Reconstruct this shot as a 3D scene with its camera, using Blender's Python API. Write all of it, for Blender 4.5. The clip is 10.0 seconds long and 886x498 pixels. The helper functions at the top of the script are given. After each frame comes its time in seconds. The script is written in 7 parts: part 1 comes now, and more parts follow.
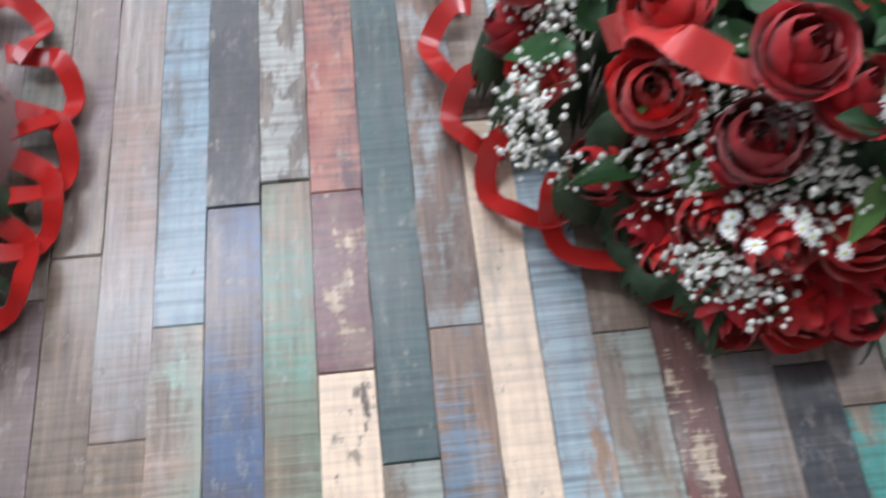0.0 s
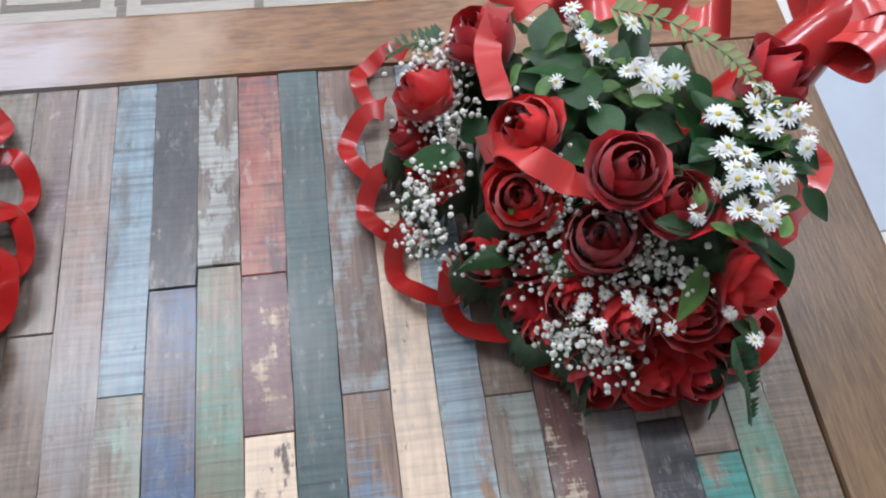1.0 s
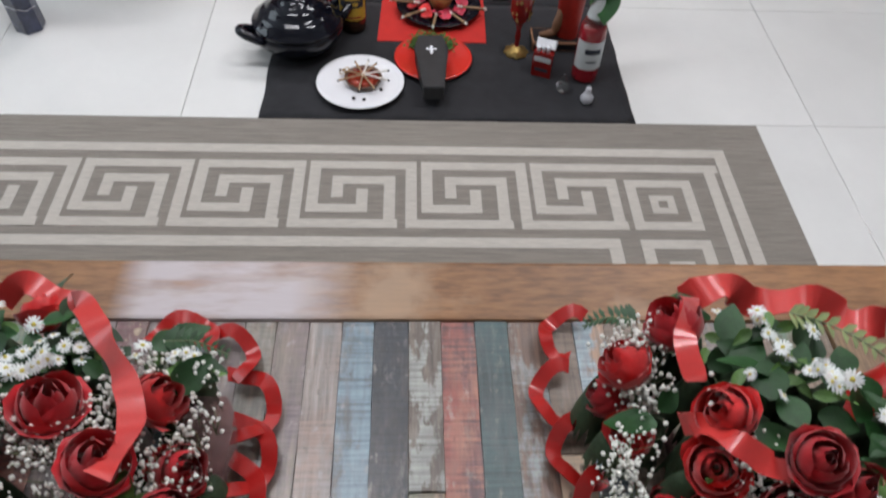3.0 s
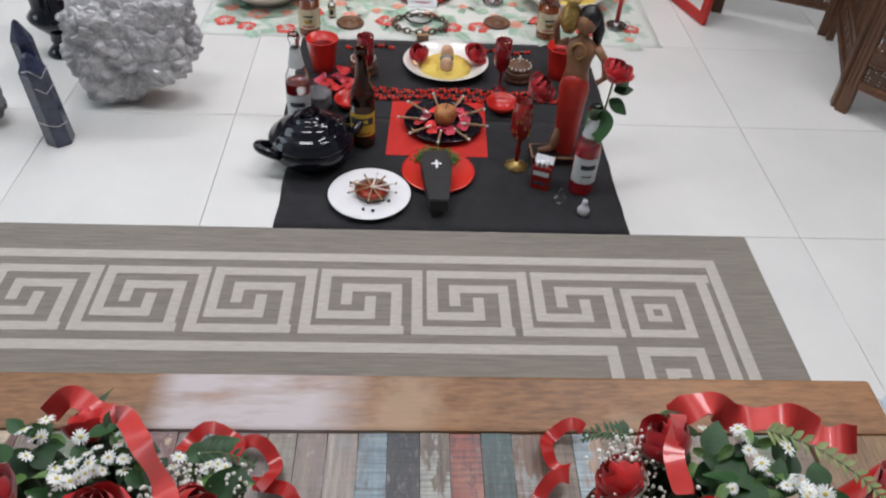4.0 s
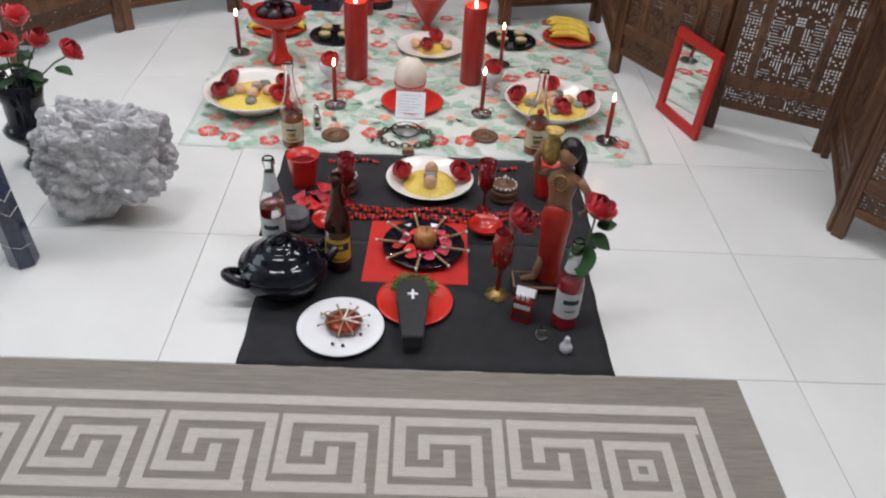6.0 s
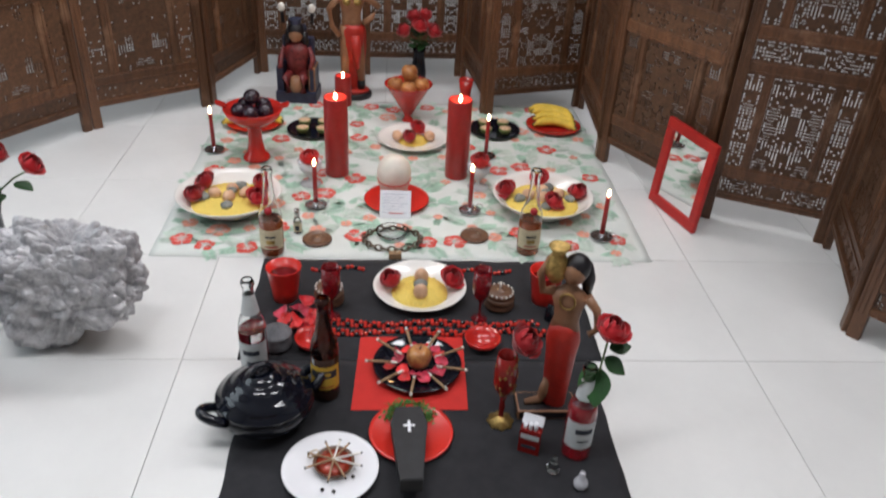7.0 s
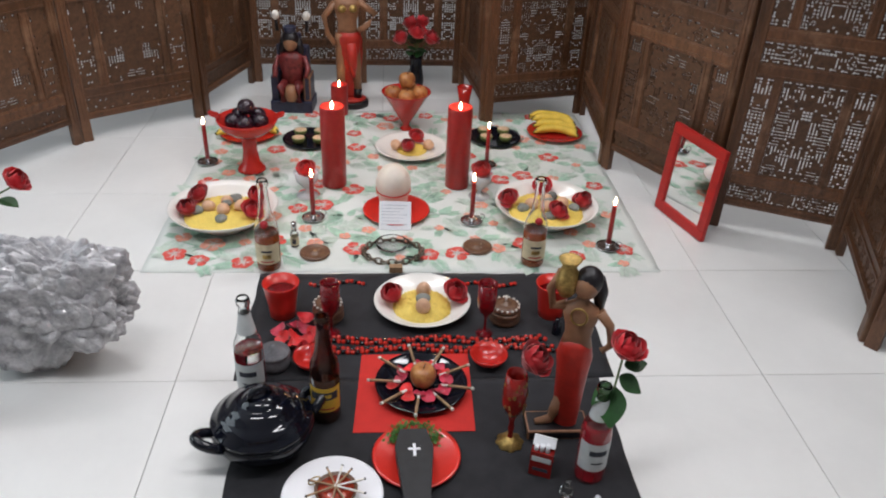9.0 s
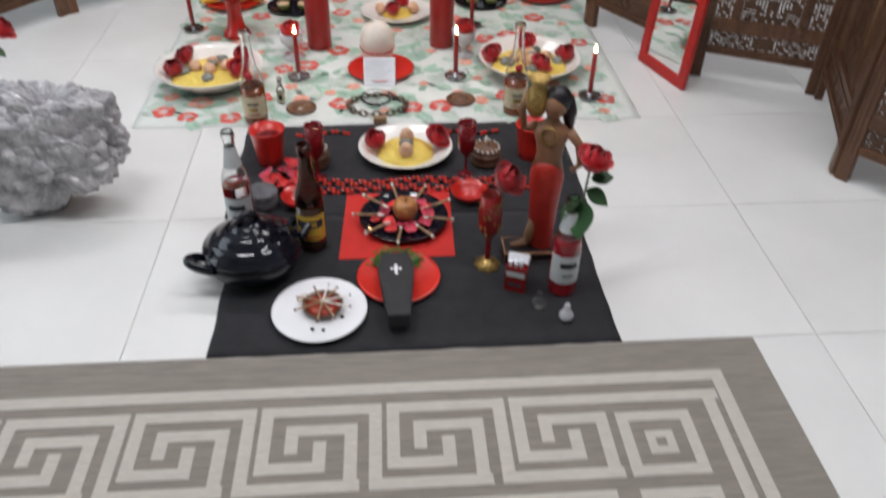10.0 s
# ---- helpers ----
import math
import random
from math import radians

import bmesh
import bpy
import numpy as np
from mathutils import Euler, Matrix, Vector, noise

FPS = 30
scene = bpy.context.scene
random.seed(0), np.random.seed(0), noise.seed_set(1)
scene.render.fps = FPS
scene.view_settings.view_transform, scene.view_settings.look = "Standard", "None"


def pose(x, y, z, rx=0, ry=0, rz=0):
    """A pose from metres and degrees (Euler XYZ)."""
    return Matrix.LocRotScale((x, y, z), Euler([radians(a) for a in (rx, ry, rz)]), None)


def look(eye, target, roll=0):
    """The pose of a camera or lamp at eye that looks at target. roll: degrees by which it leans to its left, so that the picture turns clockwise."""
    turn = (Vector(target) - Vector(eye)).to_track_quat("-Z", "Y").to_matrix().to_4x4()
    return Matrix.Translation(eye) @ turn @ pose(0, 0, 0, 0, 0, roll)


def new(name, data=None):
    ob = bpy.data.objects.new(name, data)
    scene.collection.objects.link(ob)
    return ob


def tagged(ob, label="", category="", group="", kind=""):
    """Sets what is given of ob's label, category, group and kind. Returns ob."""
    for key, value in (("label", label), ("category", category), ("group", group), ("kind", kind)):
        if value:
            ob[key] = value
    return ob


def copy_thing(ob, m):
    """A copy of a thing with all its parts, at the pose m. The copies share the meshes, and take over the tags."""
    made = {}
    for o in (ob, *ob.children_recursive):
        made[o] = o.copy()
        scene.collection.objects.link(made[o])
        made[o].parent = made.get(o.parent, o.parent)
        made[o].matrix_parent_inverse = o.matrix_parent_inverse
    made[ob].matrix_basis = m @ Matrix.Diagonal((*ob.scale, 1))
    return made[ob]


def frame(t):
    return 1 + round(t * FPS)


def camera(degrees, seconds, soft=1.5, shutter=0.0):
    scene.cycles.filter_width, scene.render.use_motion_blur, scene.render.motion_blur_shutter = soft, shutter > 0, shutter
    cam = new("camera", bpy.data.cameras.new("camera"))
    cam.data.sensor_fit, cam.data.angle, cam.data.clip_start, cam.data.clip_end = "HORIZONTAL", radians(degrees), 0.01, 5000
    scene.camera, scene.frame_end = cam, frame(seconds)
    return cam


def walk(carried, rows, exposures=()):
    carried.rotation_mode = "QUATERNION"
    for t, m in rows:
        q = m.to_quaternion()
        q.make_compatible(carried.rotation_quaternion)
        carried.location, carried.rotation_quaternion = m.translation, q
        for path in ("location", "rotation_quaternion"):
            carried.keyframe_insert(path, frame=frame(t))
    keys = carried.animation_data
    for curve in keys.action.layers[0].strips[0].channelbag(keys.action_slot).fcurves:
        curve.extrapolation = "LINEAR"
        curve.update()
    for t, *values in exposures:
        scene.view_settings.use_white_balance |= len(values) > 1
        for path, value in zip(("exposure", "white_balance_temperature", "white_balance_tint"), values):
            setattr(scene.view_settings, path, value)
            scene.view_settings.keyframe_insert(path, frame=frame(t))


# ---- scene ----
cam = camera(59.9, 10.0, soft=2.0, shutter=0.4)
PATH = [
    (0, (-0.116, -1.69, 0.871), (-0.025, -0.901, -0.965), 0.7),
    (0.5, (-0.071, -1.699, 0.919), (0.062, -0.817, -0.871), 0.6),
    (1, (-0.086, -1.71, 0.944), (0.12, -0.806, -0.828), 5.8),
    (1.5, (-0.107, -1.715, 0.967), (0.07, -0.739, -0.77), 3.6),
    (2, (-0.168, -1.714, 1.006), (-0.039, -0.616, -0.66), 3.9),
    (2.5, (-0.2, -1.722, 1.035), (-0.127, -0.531, -0.572), 2.5),
    (3, (-0.205, -1.711, 1.052), (-0.109, -0.406, -0.466), 3.6),
    (3.2, (-0.206, -1.716, 1.072), (-0.163, -0.368, -0.405), 2.2),
    (4.5, (-0.223, -1.747, 1.132), (-0.105, -0.208, -0.14), 4.0),
    (5, (-0.159, -1.743, 1.14), (-0.07, -0.157, -0.075), 3.7),
    (5.2, (-0.15, -1.729, 1.142), (-0.036, -0.141, -0.067), 5.7),
    (6.3, (-0.158, -1.516, 1.179), (-0.082, 0.094, -0.005), 3.0),
    (6.5, (-0.182, -1.47, 1.168), (-0.057, 0.157, 0.012), 3.0),
    (7, (-0.194, -1.404, 1.191), (-0.059, 0.287, 0.132), 3.2),
    (7.5, (-0.199, -1.386, 1.196), (-0.054, 0.359, 0.229), 3.1),
    (8, (-0.195, -1.373, 1.186), (-0.069, 0.354, 0.185), 2.5),
    (8.5, (-0.196, -1.337, 1.164), (-0.05, 0.368, 0.129), 2.9),
    (9, (-0.205, -1.337, 1.164), (-0.061, 0.365, 0.122), 2.6),
    (9.5, (-0.196, -1.391, 1.125), (-0.077, 0.277, 0.028), 1.9),
    (10, (-0.154, -1.491, 1.063), (-0.028, 0.078, -0.172), 1.0),
]
walk(cam, [(t, look(eye, target, roll)) for t, eye, target, roll in PATH], ((0.0, 0.54, 6050, 10), (0.5, 0.46, 6050, 10), (1.0, 0.39, 6050, 10), (1.5, 0.28, 6100, 10), (2.0, 0.15, 6200, 10), (2.5, 0.08, 6350, 10), (3.0, 0.0, 6420, 10), (4.5, 0.0, 6480, 10), (10.0, 0.0, 6480, 10)))

# ---- world and light ----
world = bpy.data.worlds.new("world")
scene.world = world
world.use_nodes = True
world.node_tree.nodes["Background"].inputs[0].default_value = (0.75, 0.85, 1.0, 1)
world.node_tree.nodes["Background"].inputs[1].default_value = 0.15


def area_lamp(name, x, y, z, sx, sy, power, color, rx=0, ry=0, rz=0):
    data = bpy.data.lights.new(name, "AREA")
    data.shape, data.size, data.size_y, data.energy, data.color = "RECTANGLE", sx, sy, power, color
    ob = new(name, data)
    ob.matrix_world = pose(x, y, z, rx, ry, rz)
    return ob


COOL = (0.8, 0.92, 1.0)
CEILING_LIGHTS = [(x, y) for y in (-0.6, 1.2) for x in (-0.9, 0.9)]
for lx, ly in CEILING_LIGHTS:
    area_lamp("ceiling_lamp", lx, ly, 2.655, 1.15, 0.28, 17, (0.965, 0.955, 1.0))
for lx, ly, lz in ((-0.38, 0.972, 0.33), (0.026, 0.971, 0.33)):
    data = bpy.data.lights.new("candle_light", "POINT")
    data.energy, data.color, data.shadow_soft_size = 0.6, (1.0, 0.55, 0.25), 0.012
    new("candle_light", data).location = (lx, ly, lz)
area_lamp("window_light", -3.35, 0.2, 1.6, 1.9, 1.5, 24, COOL, 0, -90, 0)


# ---- materials ----
def shader(name):
    m = bpy.data.materials.new(name)
    m.use_nodes = True
    return m, m.node_tree.nodes, m.node_tree.links, m.node_tree.nodes["Principled BSDF"]


def ramp(nodes, links, source, stops, hard=False):
    r = nodes.new("ShaderNodeValToRGB")
    links.new(source, r.inputs[0])
    while len(r.color_ramp.elements) < len(stops):
        r.color_ramp.elements.new(0.5)
    for e, (p, c) in zip(r.color_ramp.elements, stops):
        e.position, e.color = p, (*c, 1)
    return r.outputs[0]


def noise_tex(nodes, links, scale, detail=4, stretch=(1, 1, 1), coords="Object", rough=0.6, shift=0.0):
    tc, mp, n = nodes.new("ShaderNodeTexCoord"), nodes.new("ShaderNodeMapping"), nodes.new("ShaderNodeTexNoise")
    mp.inputs["Scale"].default_value = stretch
    mp.inputs["Location"].default_value = (shift, shift * 0.7, shift * 0.3)
    links.new(tc.outputs[coords], mp.inputs[0])
    links.new(mp.outputs[0], n.inputs["Vector"])
    n.inputs["Scale"].default_value, n.inputs["Detail"].default_value, n.inputs["Roughness"].default_value = scale, detail, rough
    return n.outputs[0]


def mixed(nodes, links, fac, a, b, mode="MIX"):
    mx = nodes.new("ShaderNodeMix")
    mx.data_type, mx.blend_type = "RGBA", mode
    for sock, v in ((mx.inputs[0], fac), (mx.inputs[6], a), (mx.inputs[7], b)):
        if isinstance(v, (int, float)):
            sock.default_value = v
        elif isinstance(v, tuple):
            sock.default_value = (*v, 1)
        else:
            links.new(v, sock)
    return mx.outputs[2]


def bumped(nodes, links, bsdf, height, strength, distance=0.001):
    b = nodes.new("ShaderNodeBump")
    b.inputs["Strength"].default_value, b.inputs["Distance"].default_value = strength, distance
    links.new(height, b.inputs["Height"])
    links.new(b.outputs[0], bsdf.inputs["Normal"])


def mat(name, color, rough=0.5, metal=0.0, var=0.25, scale=30, fine=200, bump=0.15, coat=0.0, glass=0.0, ior=1.45, sheen=0.0, sub=0.0, tint=None, stretch=(1, 1, 1), random_var=0.0):
    """A surface of one main colour with two scales of variation, and fine relief."""
    m, nodes, links, b = shader(name)
    a = noise_tex(nodes, links, scale, 4, stretch)
    f = noise_tex(nodes, links, fine, 3, stretch)
    lo = tuple(c * (1 - var) for c in color)
    hi = tint or tuple(min(1, c * (1 + var)) for c in color)
    col = ramp(nodes, links, a, [(0.3, lo), (0.7, hi)])
    col = mixed(nodes, links, 0.25 * min(1, var * 2), col, ramp(nodes, links, f, [(0.3, tuple(c * 0.6 for c in color)), (0.7, hi)]))
    if random_var:
        info, h = nodes.new("ShaderNodeObjectInfo"), nodes.new("ShaderNodeHueSaturation")
        mr = nodes.new("ShaderNodeMapRange")
        links.new(info.outputs["Random"], mr.inputs[0])
        mr.inputs[3].default_value, mr.inputs[4].default_value = 1 - random_var, 1 + random_var
        links.new(mr.outputs[0], h.inputs["Value"])
        links.new(col, h.inputs["Color"])
        col = h.outputs[0]
    links.new(col, b.inputs["Base Color"])
    b.inputs["Roughness"].default_value, b.inputs["Metallic"].default_value = rough, metal
    b.inputs["Coat Weight"].default_value, b.inputs["IOR"].default_value = coat, ior
    b.inputs["Transmission Weight"].default_value, b.inputs["Sheen Weight"].default_value = glass, sheen
    b.inputs["Subsurface Weight"].default_value = sub
    b.inputs["Subsurface Radius"].default_value = (0.01, 0.004, 0.003)
    if bump:
        bumped(nodes, links, b, f, bump)
    return m


def plank_mat(name, paint, wood=(0.2, 0.13, 0.09), cover=0.5, soft=0.08, second=None, shift=0.0, across=0.5, scale=14, stained=0.42):
    """Old paint over reclaimed wood: flaked in patches, with grain along the strip and saw marks across it."""
    m, nodes, links, b = shader(name)
    patch = noise_tex(nodes, links, scale, 6, (2.2, 0.8, 1), "Object", 0.62, shift)
    grain = noise_tex(nodes, links, 60, 5, (4, 0.25, 1), "Object", 0.6, shift)
    saw = noise_tex(nodes, links, 90, 3, (0.12, 3.2, 1), "Object", 0.5, shift + 3)
    wood_col = ramp(nodes, links, grain, [(0.3, tuple(c * 0.55 for c in wood)), (0.55, wood), (0.75, tuple(min(1, c * 1.5) for c in wood))])
    paint_col = ramp(nodes, links, saw, [(0.3, tuple(c * (0.82 if stained < 0.2 else 0.5) for c in paint)), (0.5, tuple(c * (0.95 if stained < 0.2 else 0.85) for c in paint)), (0.62, paint)])
    if second:
        paint_col = mixed(nodes, links, ramp(nodes, links, noise_tex(nodes, links, 9, 4, (1, 0.7, 1), "Object", 0.6, shift + 7), [(0.45, (0, 0, 0)), (0.58, (1, 1, 1))]), paint_col, second)
    add = nodes.new("ShaderNodeMath")
    add.operation = "MULTIPLY_ADD"
    links.new(saw, add.inputs[0])
    add.inputs[1].default_value = 0.35 * across
    links.new(patch, add.inputs[2])
    mid = 0.5 + 0.175 * across + 0.3 * (0.5 - cover)
    fac = ramp(nodes, links, add.outputs[0], [(mid - soft, (0, 0, 0)), (mid + soft, (1, 1, 1))])
    col = mixed(nodes, links, fac, wood_col, paint_col)
    col = mixed(nodes, links, 0.35, col, ramp(nodes, links, grain, [(0.25, (0.35, 0.33, 0.32)), (0.6, (1, 1, 1))]), "MULTIPLY")
    cloud = noise_tex(nodes, links, 8, 5, (1.5, 0.8, 1), "Object", 0.65, shift + 17)
    col = mixed(nodes, links, 0.8, col, ramp(nodes, links, cloud, [(0.3, (0.62, 0.6, 0.6)), (0.48, (0.95, 0.95, 0.95)), (0.7, (1.0, 1.0, 1.0))]), "MULTIPLY")
    stain = noise_tex(nodes, links, 24, 6, (1.5, 0.6, 1), "Object", 0.7, shift + 23)
    col = mixed(nodes, links, ramp(nodes, links, stain, [(0.5, (0, 0, 0)), (0.64, (stained, stained, stained))]), col, tuple(0.5 * c + 0.06 for c in wood))
    col = mixed(nodes, links, ramp(nodes, links, stain, [(0.33, (0.45, 0.45, 0.45)), (0.45, (0, 0, 0))]), col, (0.34, 0.32, 0.29))
    speck = noise_tex(nodes, links, 55, 5, (1.6, 1.0, 1), "Object", 0.7, shift + 11)
    col = mixed(nodes, links, ramp(nodes, links, speck, [(0.3, (0.75, 0.75, 0.75)), (0.4, (0, 0, 0))]), col, tuple(c * 0.4 for c in wood))
    col = mixed(nodes, links, ramp(nodes, links, speck, [(0.6, (0, 0, 0)), (0.7, (0.4, 0.4, 0.4))]), col, (0.5, 0.46, 0.42))
    links.new(col, b.inputs["Base Color"])
    b.inputs["Roughness"].default_value = 0.42
    b.inputs["Coat Weight"].default_value, b.inputs["Coat Roughness"].default_value = 0.35, 0.25
    bumped(nodes, links, b, mixed(nodes, links, 0.5, fac, saw), 0.35, 0.0012)
    return m


def wood_mat(name, dark, light, rough=0.45, stretch=(12, 1, 12), scale=4, coat=0.0, worn=None, random_var=0.0):
    m, nodes, links, b = shader(name)
    g = noise_tex(nodes, links, scale, 8, stretch, "Object", 0.65)
    fine = noise_tex(nodes, links, scale * 12, 4, stretch)
    col = ramp(nodes, links, g, [(0.3, dark), (0.5, tuple((a + c) / 2 for a, c in zip(dark, light))), (0.72, light)])
    col = mixed(nodes, links, 0.4, col, ramp(nodes, links, fine, [(0.35, tuple(c * 0.5 for c in dark)), (0.65, light)]))
    if worn:
        w = noise_tex(nodes, links, 6, 6)
        col = mixed(nodes, links, ramp(nodes, links, w, [(0.55, (0, 0, 0)), (0.68, (0.7, 0.7, 0.7))]), col, worn)
    if random_var:
        info, h, mr = nodes.new("ShaderNodeObjectInfo"), nodes.new("ShaderNodeHueSaturation"), nodes.new("ShaderNodeMapRange")
        links.new(info.outputs["Random"], mr.inputs[0])
        mr.inputs[3].default_value, mr.inputs[4].default_value = 1 - random_var, 1 + random_var
        links.new(mr.outputs[0], h.inputs["Value"])
        links.new(col, h.inputs["Color"])
        col = h.outputs[0]
    links.new(col, b.inputs["Base Color"])
    b.inputs["Roughness"].default_value, b.inputs["Coat Weight"].default_value = rough, coat
    bumped(nodes, links, b, fine, 0.3)
    return m


def glow_mat(name, color, strength):
    m, nodes, links, b = shader(name)
    b.inputs["Base Color"].default_value = (*color, 1)
    b.inputs["Emission Color"].default_value = (*color, 1)
    b.inputs["Emission Strength"].default_value = strength
    return m


def glass_mat(name, color, rough=0.02, ior=1.45):
    m, nodes, links, b = shader(name)
    b.inputs["Base Color"].default_value = (*color, 1)
    b.inputs["Roughness"].default_value, b.inputs["Transmission Weight"].default_value, b.inputs["IOR"].default_value = rough, 1.0, ior
    return m


# ---- building helpers ----
def box(bm, sx, sy, sz, m=None, bevel=0.0):
    """A box of that size, its base on z = 0, moved by m; bevelled on all edges."""
    geo = bmesh.ops.create_cube(bm, size=1, matrix=Matrix.Translation((0, 0, sz / 2)) @ Matrix.Diagonal((sx, sy, sz, 1)))
    verts = geo["verts"]
    if bevel:
        edges = list({e for v in verts for e in v.link_edges})
        out = bmesh.ops.bevel(bm, geom=edges, offset=bevel, segments=2, affect="EDGES", profile=0.6)
        verts = list({v for f in out["faces"] for v in f.verts} | {v for v in verts if v.is_valid})
        island = set(verts)
        grow = list(verts)
        while grow:
            v = grow.pop()
            for e in v.link_edges:
                o = e.other_vert(v)
                if o not in island:
                    island.add(o)
                    grow.append(o)
        verts = list(island)
    if m is not None:
        bmesh.ops.transform(bm, matrix=m, verts=verts)
    return verts


def lathe(bm, profile, seg=32, m=None, sx=1.0, sy=1.0):
    """A turned body from (radius, height) pairs."""
    rings, made = [], []
    for r, z in profile:
        if r < 1e-6:
            ring = [bm.verts.new((0, 0, z))]
        else:
            ring = [bm.verts.new((sx * r * math.cos(2 * math.pi * i / seg), sy * r * math.sin(2 * math.pi * i / seg), z)) for i in range(seg)]
        rings.append(ring)
        made += ring
    for a, b in zip(rings, rings[1:]):
        for i in range(seg):
            j = (i + 1) % seg
            if len(a) == 1 and len(b) > 1:
                bm.faces.new((a[0], b[i], b[j])).smooth = True
            elif len(b) == 1 and len(a) > 1:
                bm.faces.new((a[i], b[0], a[j])).smooth = True
            elif len(a) > 1:
                bm.faces.new((a[i], b[i], b[j], a[j])).smooth = True
    if m is not None:
        bmesh.ops.transform(bm, matrix=m, verts=made)
    return made


def ball(bm, r, m=None, seg=16, rings=10, squash=1.0):
    prof = [(r * math.sin(math.pi * i / rings), -r * squash * math.cos(math.pi * i / rings)) for i in range(rings + 1)]
    prof[0], prof[-1] = (0, -r * squash), (0, r * squash)
    return lathe(bm, prof, seg, m)


def tube(bm, pts, radii, seg=10, closed=False):
    """A round bar along points."""
    pts = [Vector(p) for p in pts]
    if isinstance(radii, (int, float)):
        radii = [radii] * len(pts)
    rings, up = [], Vector((0.13, 0.27, 0.95)).normalized()
    n = len(pts)
    for i, p in enumerate(pts):
        a = pts[(i - 1) % n] if closed or i else p
        b = pts[(i + 1) % n] if closed or i < n - 1 else p
        d = (b - a).normalized()
        u = d.cross(up)
        u = (u if u.length > 1e-4 else d.cross(Vector((1, 0, 0)))).normalized()
        v = d.cross(u)
        rings.append([bm.verts.new(p + radii[i] * (math.cos(2 * math.pi * k / seg) * u + math.sin(2 * math.pi * k / seg) * v)) for k in range(seg)])
    for i in range(n if closed else n - 1):
        a, b = rings[i], rings[(i + 1) % n]
        for k in range(seg):
            bm.faces.new((a[k], a[(k + 1) % seg], b[(k + 1) % seg], b[k])).smooth = True
    if not closed:
        bm.faces.new(rings[0][::-1])
        bm.faces.new(rings[-1])


def ribbon(bm, pts, width, thick=0.0006, twist=None, side=Vector((0, 0, 1))):
    """A flat band along points; side: the direction of its width, or one for each point."""
    pts = [Vector(p) for p in pts]
    rows = []
    for i, p in enumerate(pts):
        s = Vector(side[i]) if isinstance(side, list) else side
        d = (pts[min(i + 1, len(pts) - 1)] - pts[max(i - 1, 0)]).normalized()
        s = (s - d * s.dot(d)).normalized()
        nrm = d.cross(s) * thick
        w = width[i] if isinstance(width, list) else width
        rows.append([bm.verts.new(p + s * w / 2 + nrm), bm.verts.new(p - s * w / 2 + nrm), bm.verts.new(p - s * w / 2 - nrm), bm.verts.new(p + s * w / 2 - nrm)])
    for a, b in zip(rows, rows[1:]):
        for k in range(4):
            bm.faces.new((a[k], a[(k + 1) % 4], b[(k + 1) % 4], b[k])).smooth = k % 2 == 0
            bm.edges.get((a[k], b[k])).smooth = False
    bm.faces.new(rows[0][::-1])
    bm.faces.new(rows[-1])


def prism(bm, outline, z0, z1, m=None):
    """An upright solid over a flat outline."""
    lo = [bm.verts.new((x, y, z0)) for x, y in outline]
    hi = [bm.verts.new((x, y, z1)) for x, y in outline]
    n = len(outline)
    bm.faces.new(lo[::-1])
    bm.faces.new(hi)
    for i in range(n):
        bm.faces.new((lo[i], lo[(i + 1) % n], hi[(i + 1) % n], hi[i]))
    if m is not None:
        bmesh.ops.transform(bm, matrix=m, verts=lo + hi)
    return lo + hi


def mesh_of(name, bm, material):
    bmesh.ops.recalc_face_normals(bm, faces=bm.faces)
    me = bpy.data.meshes.new(name)
    bm.to_mesh(me)
    bm.free()
    for one in (material if isinstance(material, (list, tuple)) else [material]):
        me.materials.append(one)
    return me


def part(name, bm, material, parent=None, label="", m=None):
    ob = new(name, mesh_of(name, bm, material))
    if parent is not None:
        ob.parent = parent
    if m is not None:
        ob.matrix_basis = m
    return tagged(ob, label) if label else ob


def thing(name, m, label, category, group=""):
    ob = new(name)
    ob.empty_display_size = 0.02
    ob.matrix_basis = m
    return tagged(ob, label, category, group)


def single(name, bm, material, m, label, category, group=""):
    ob = part(name, bm, material, None, "", m)
    return tagged(ob, label, category, group)


def setting(name, bm, material, label, category):
    return tagged(part(name, bm, material), label, category, "", "structure")


def B():
    return bmesh.new()


TILE = 0.45
M_TILE = mat("glazed_tile", (0.74, 0.74, 0.72), 0.22, var=0.05, scale=3, fine=60, bump=0.02, coat=0.3, random_var=0.025)
M_GROUT = mat("grout", (0.36, 0.36, 0.35), 0.9)
M_WALL = mat("white_wall", (0.72, 0.73, 0.74), 0.8, var=0.06, scale=2, fine=90)
M_CEIL = mat("ceiling_paint", (0.8, 0.8, 0.8), 0.9, var=0.04, scale=2)
M_GLOW = glow_mat("lamp_diffuser", (0.98, 0.98, 1.0), 6.0)
M_SCREEN = wood_mat("carved_mango_wood", (0.02, 0.008, 0.004), (0.2, 0.088, 0.04), 0.42, (9, 9, 1), 6, worn=(0.3, 0.17, 0.1), random_var=0.28)
M_LATTICE = wood_mat("carved_fretwork_wood", (0.016, 0.007, 0.004), (0.17, 0.08, 0.038), 0.5, (3, 3, 3), 24, random_var=0.2)

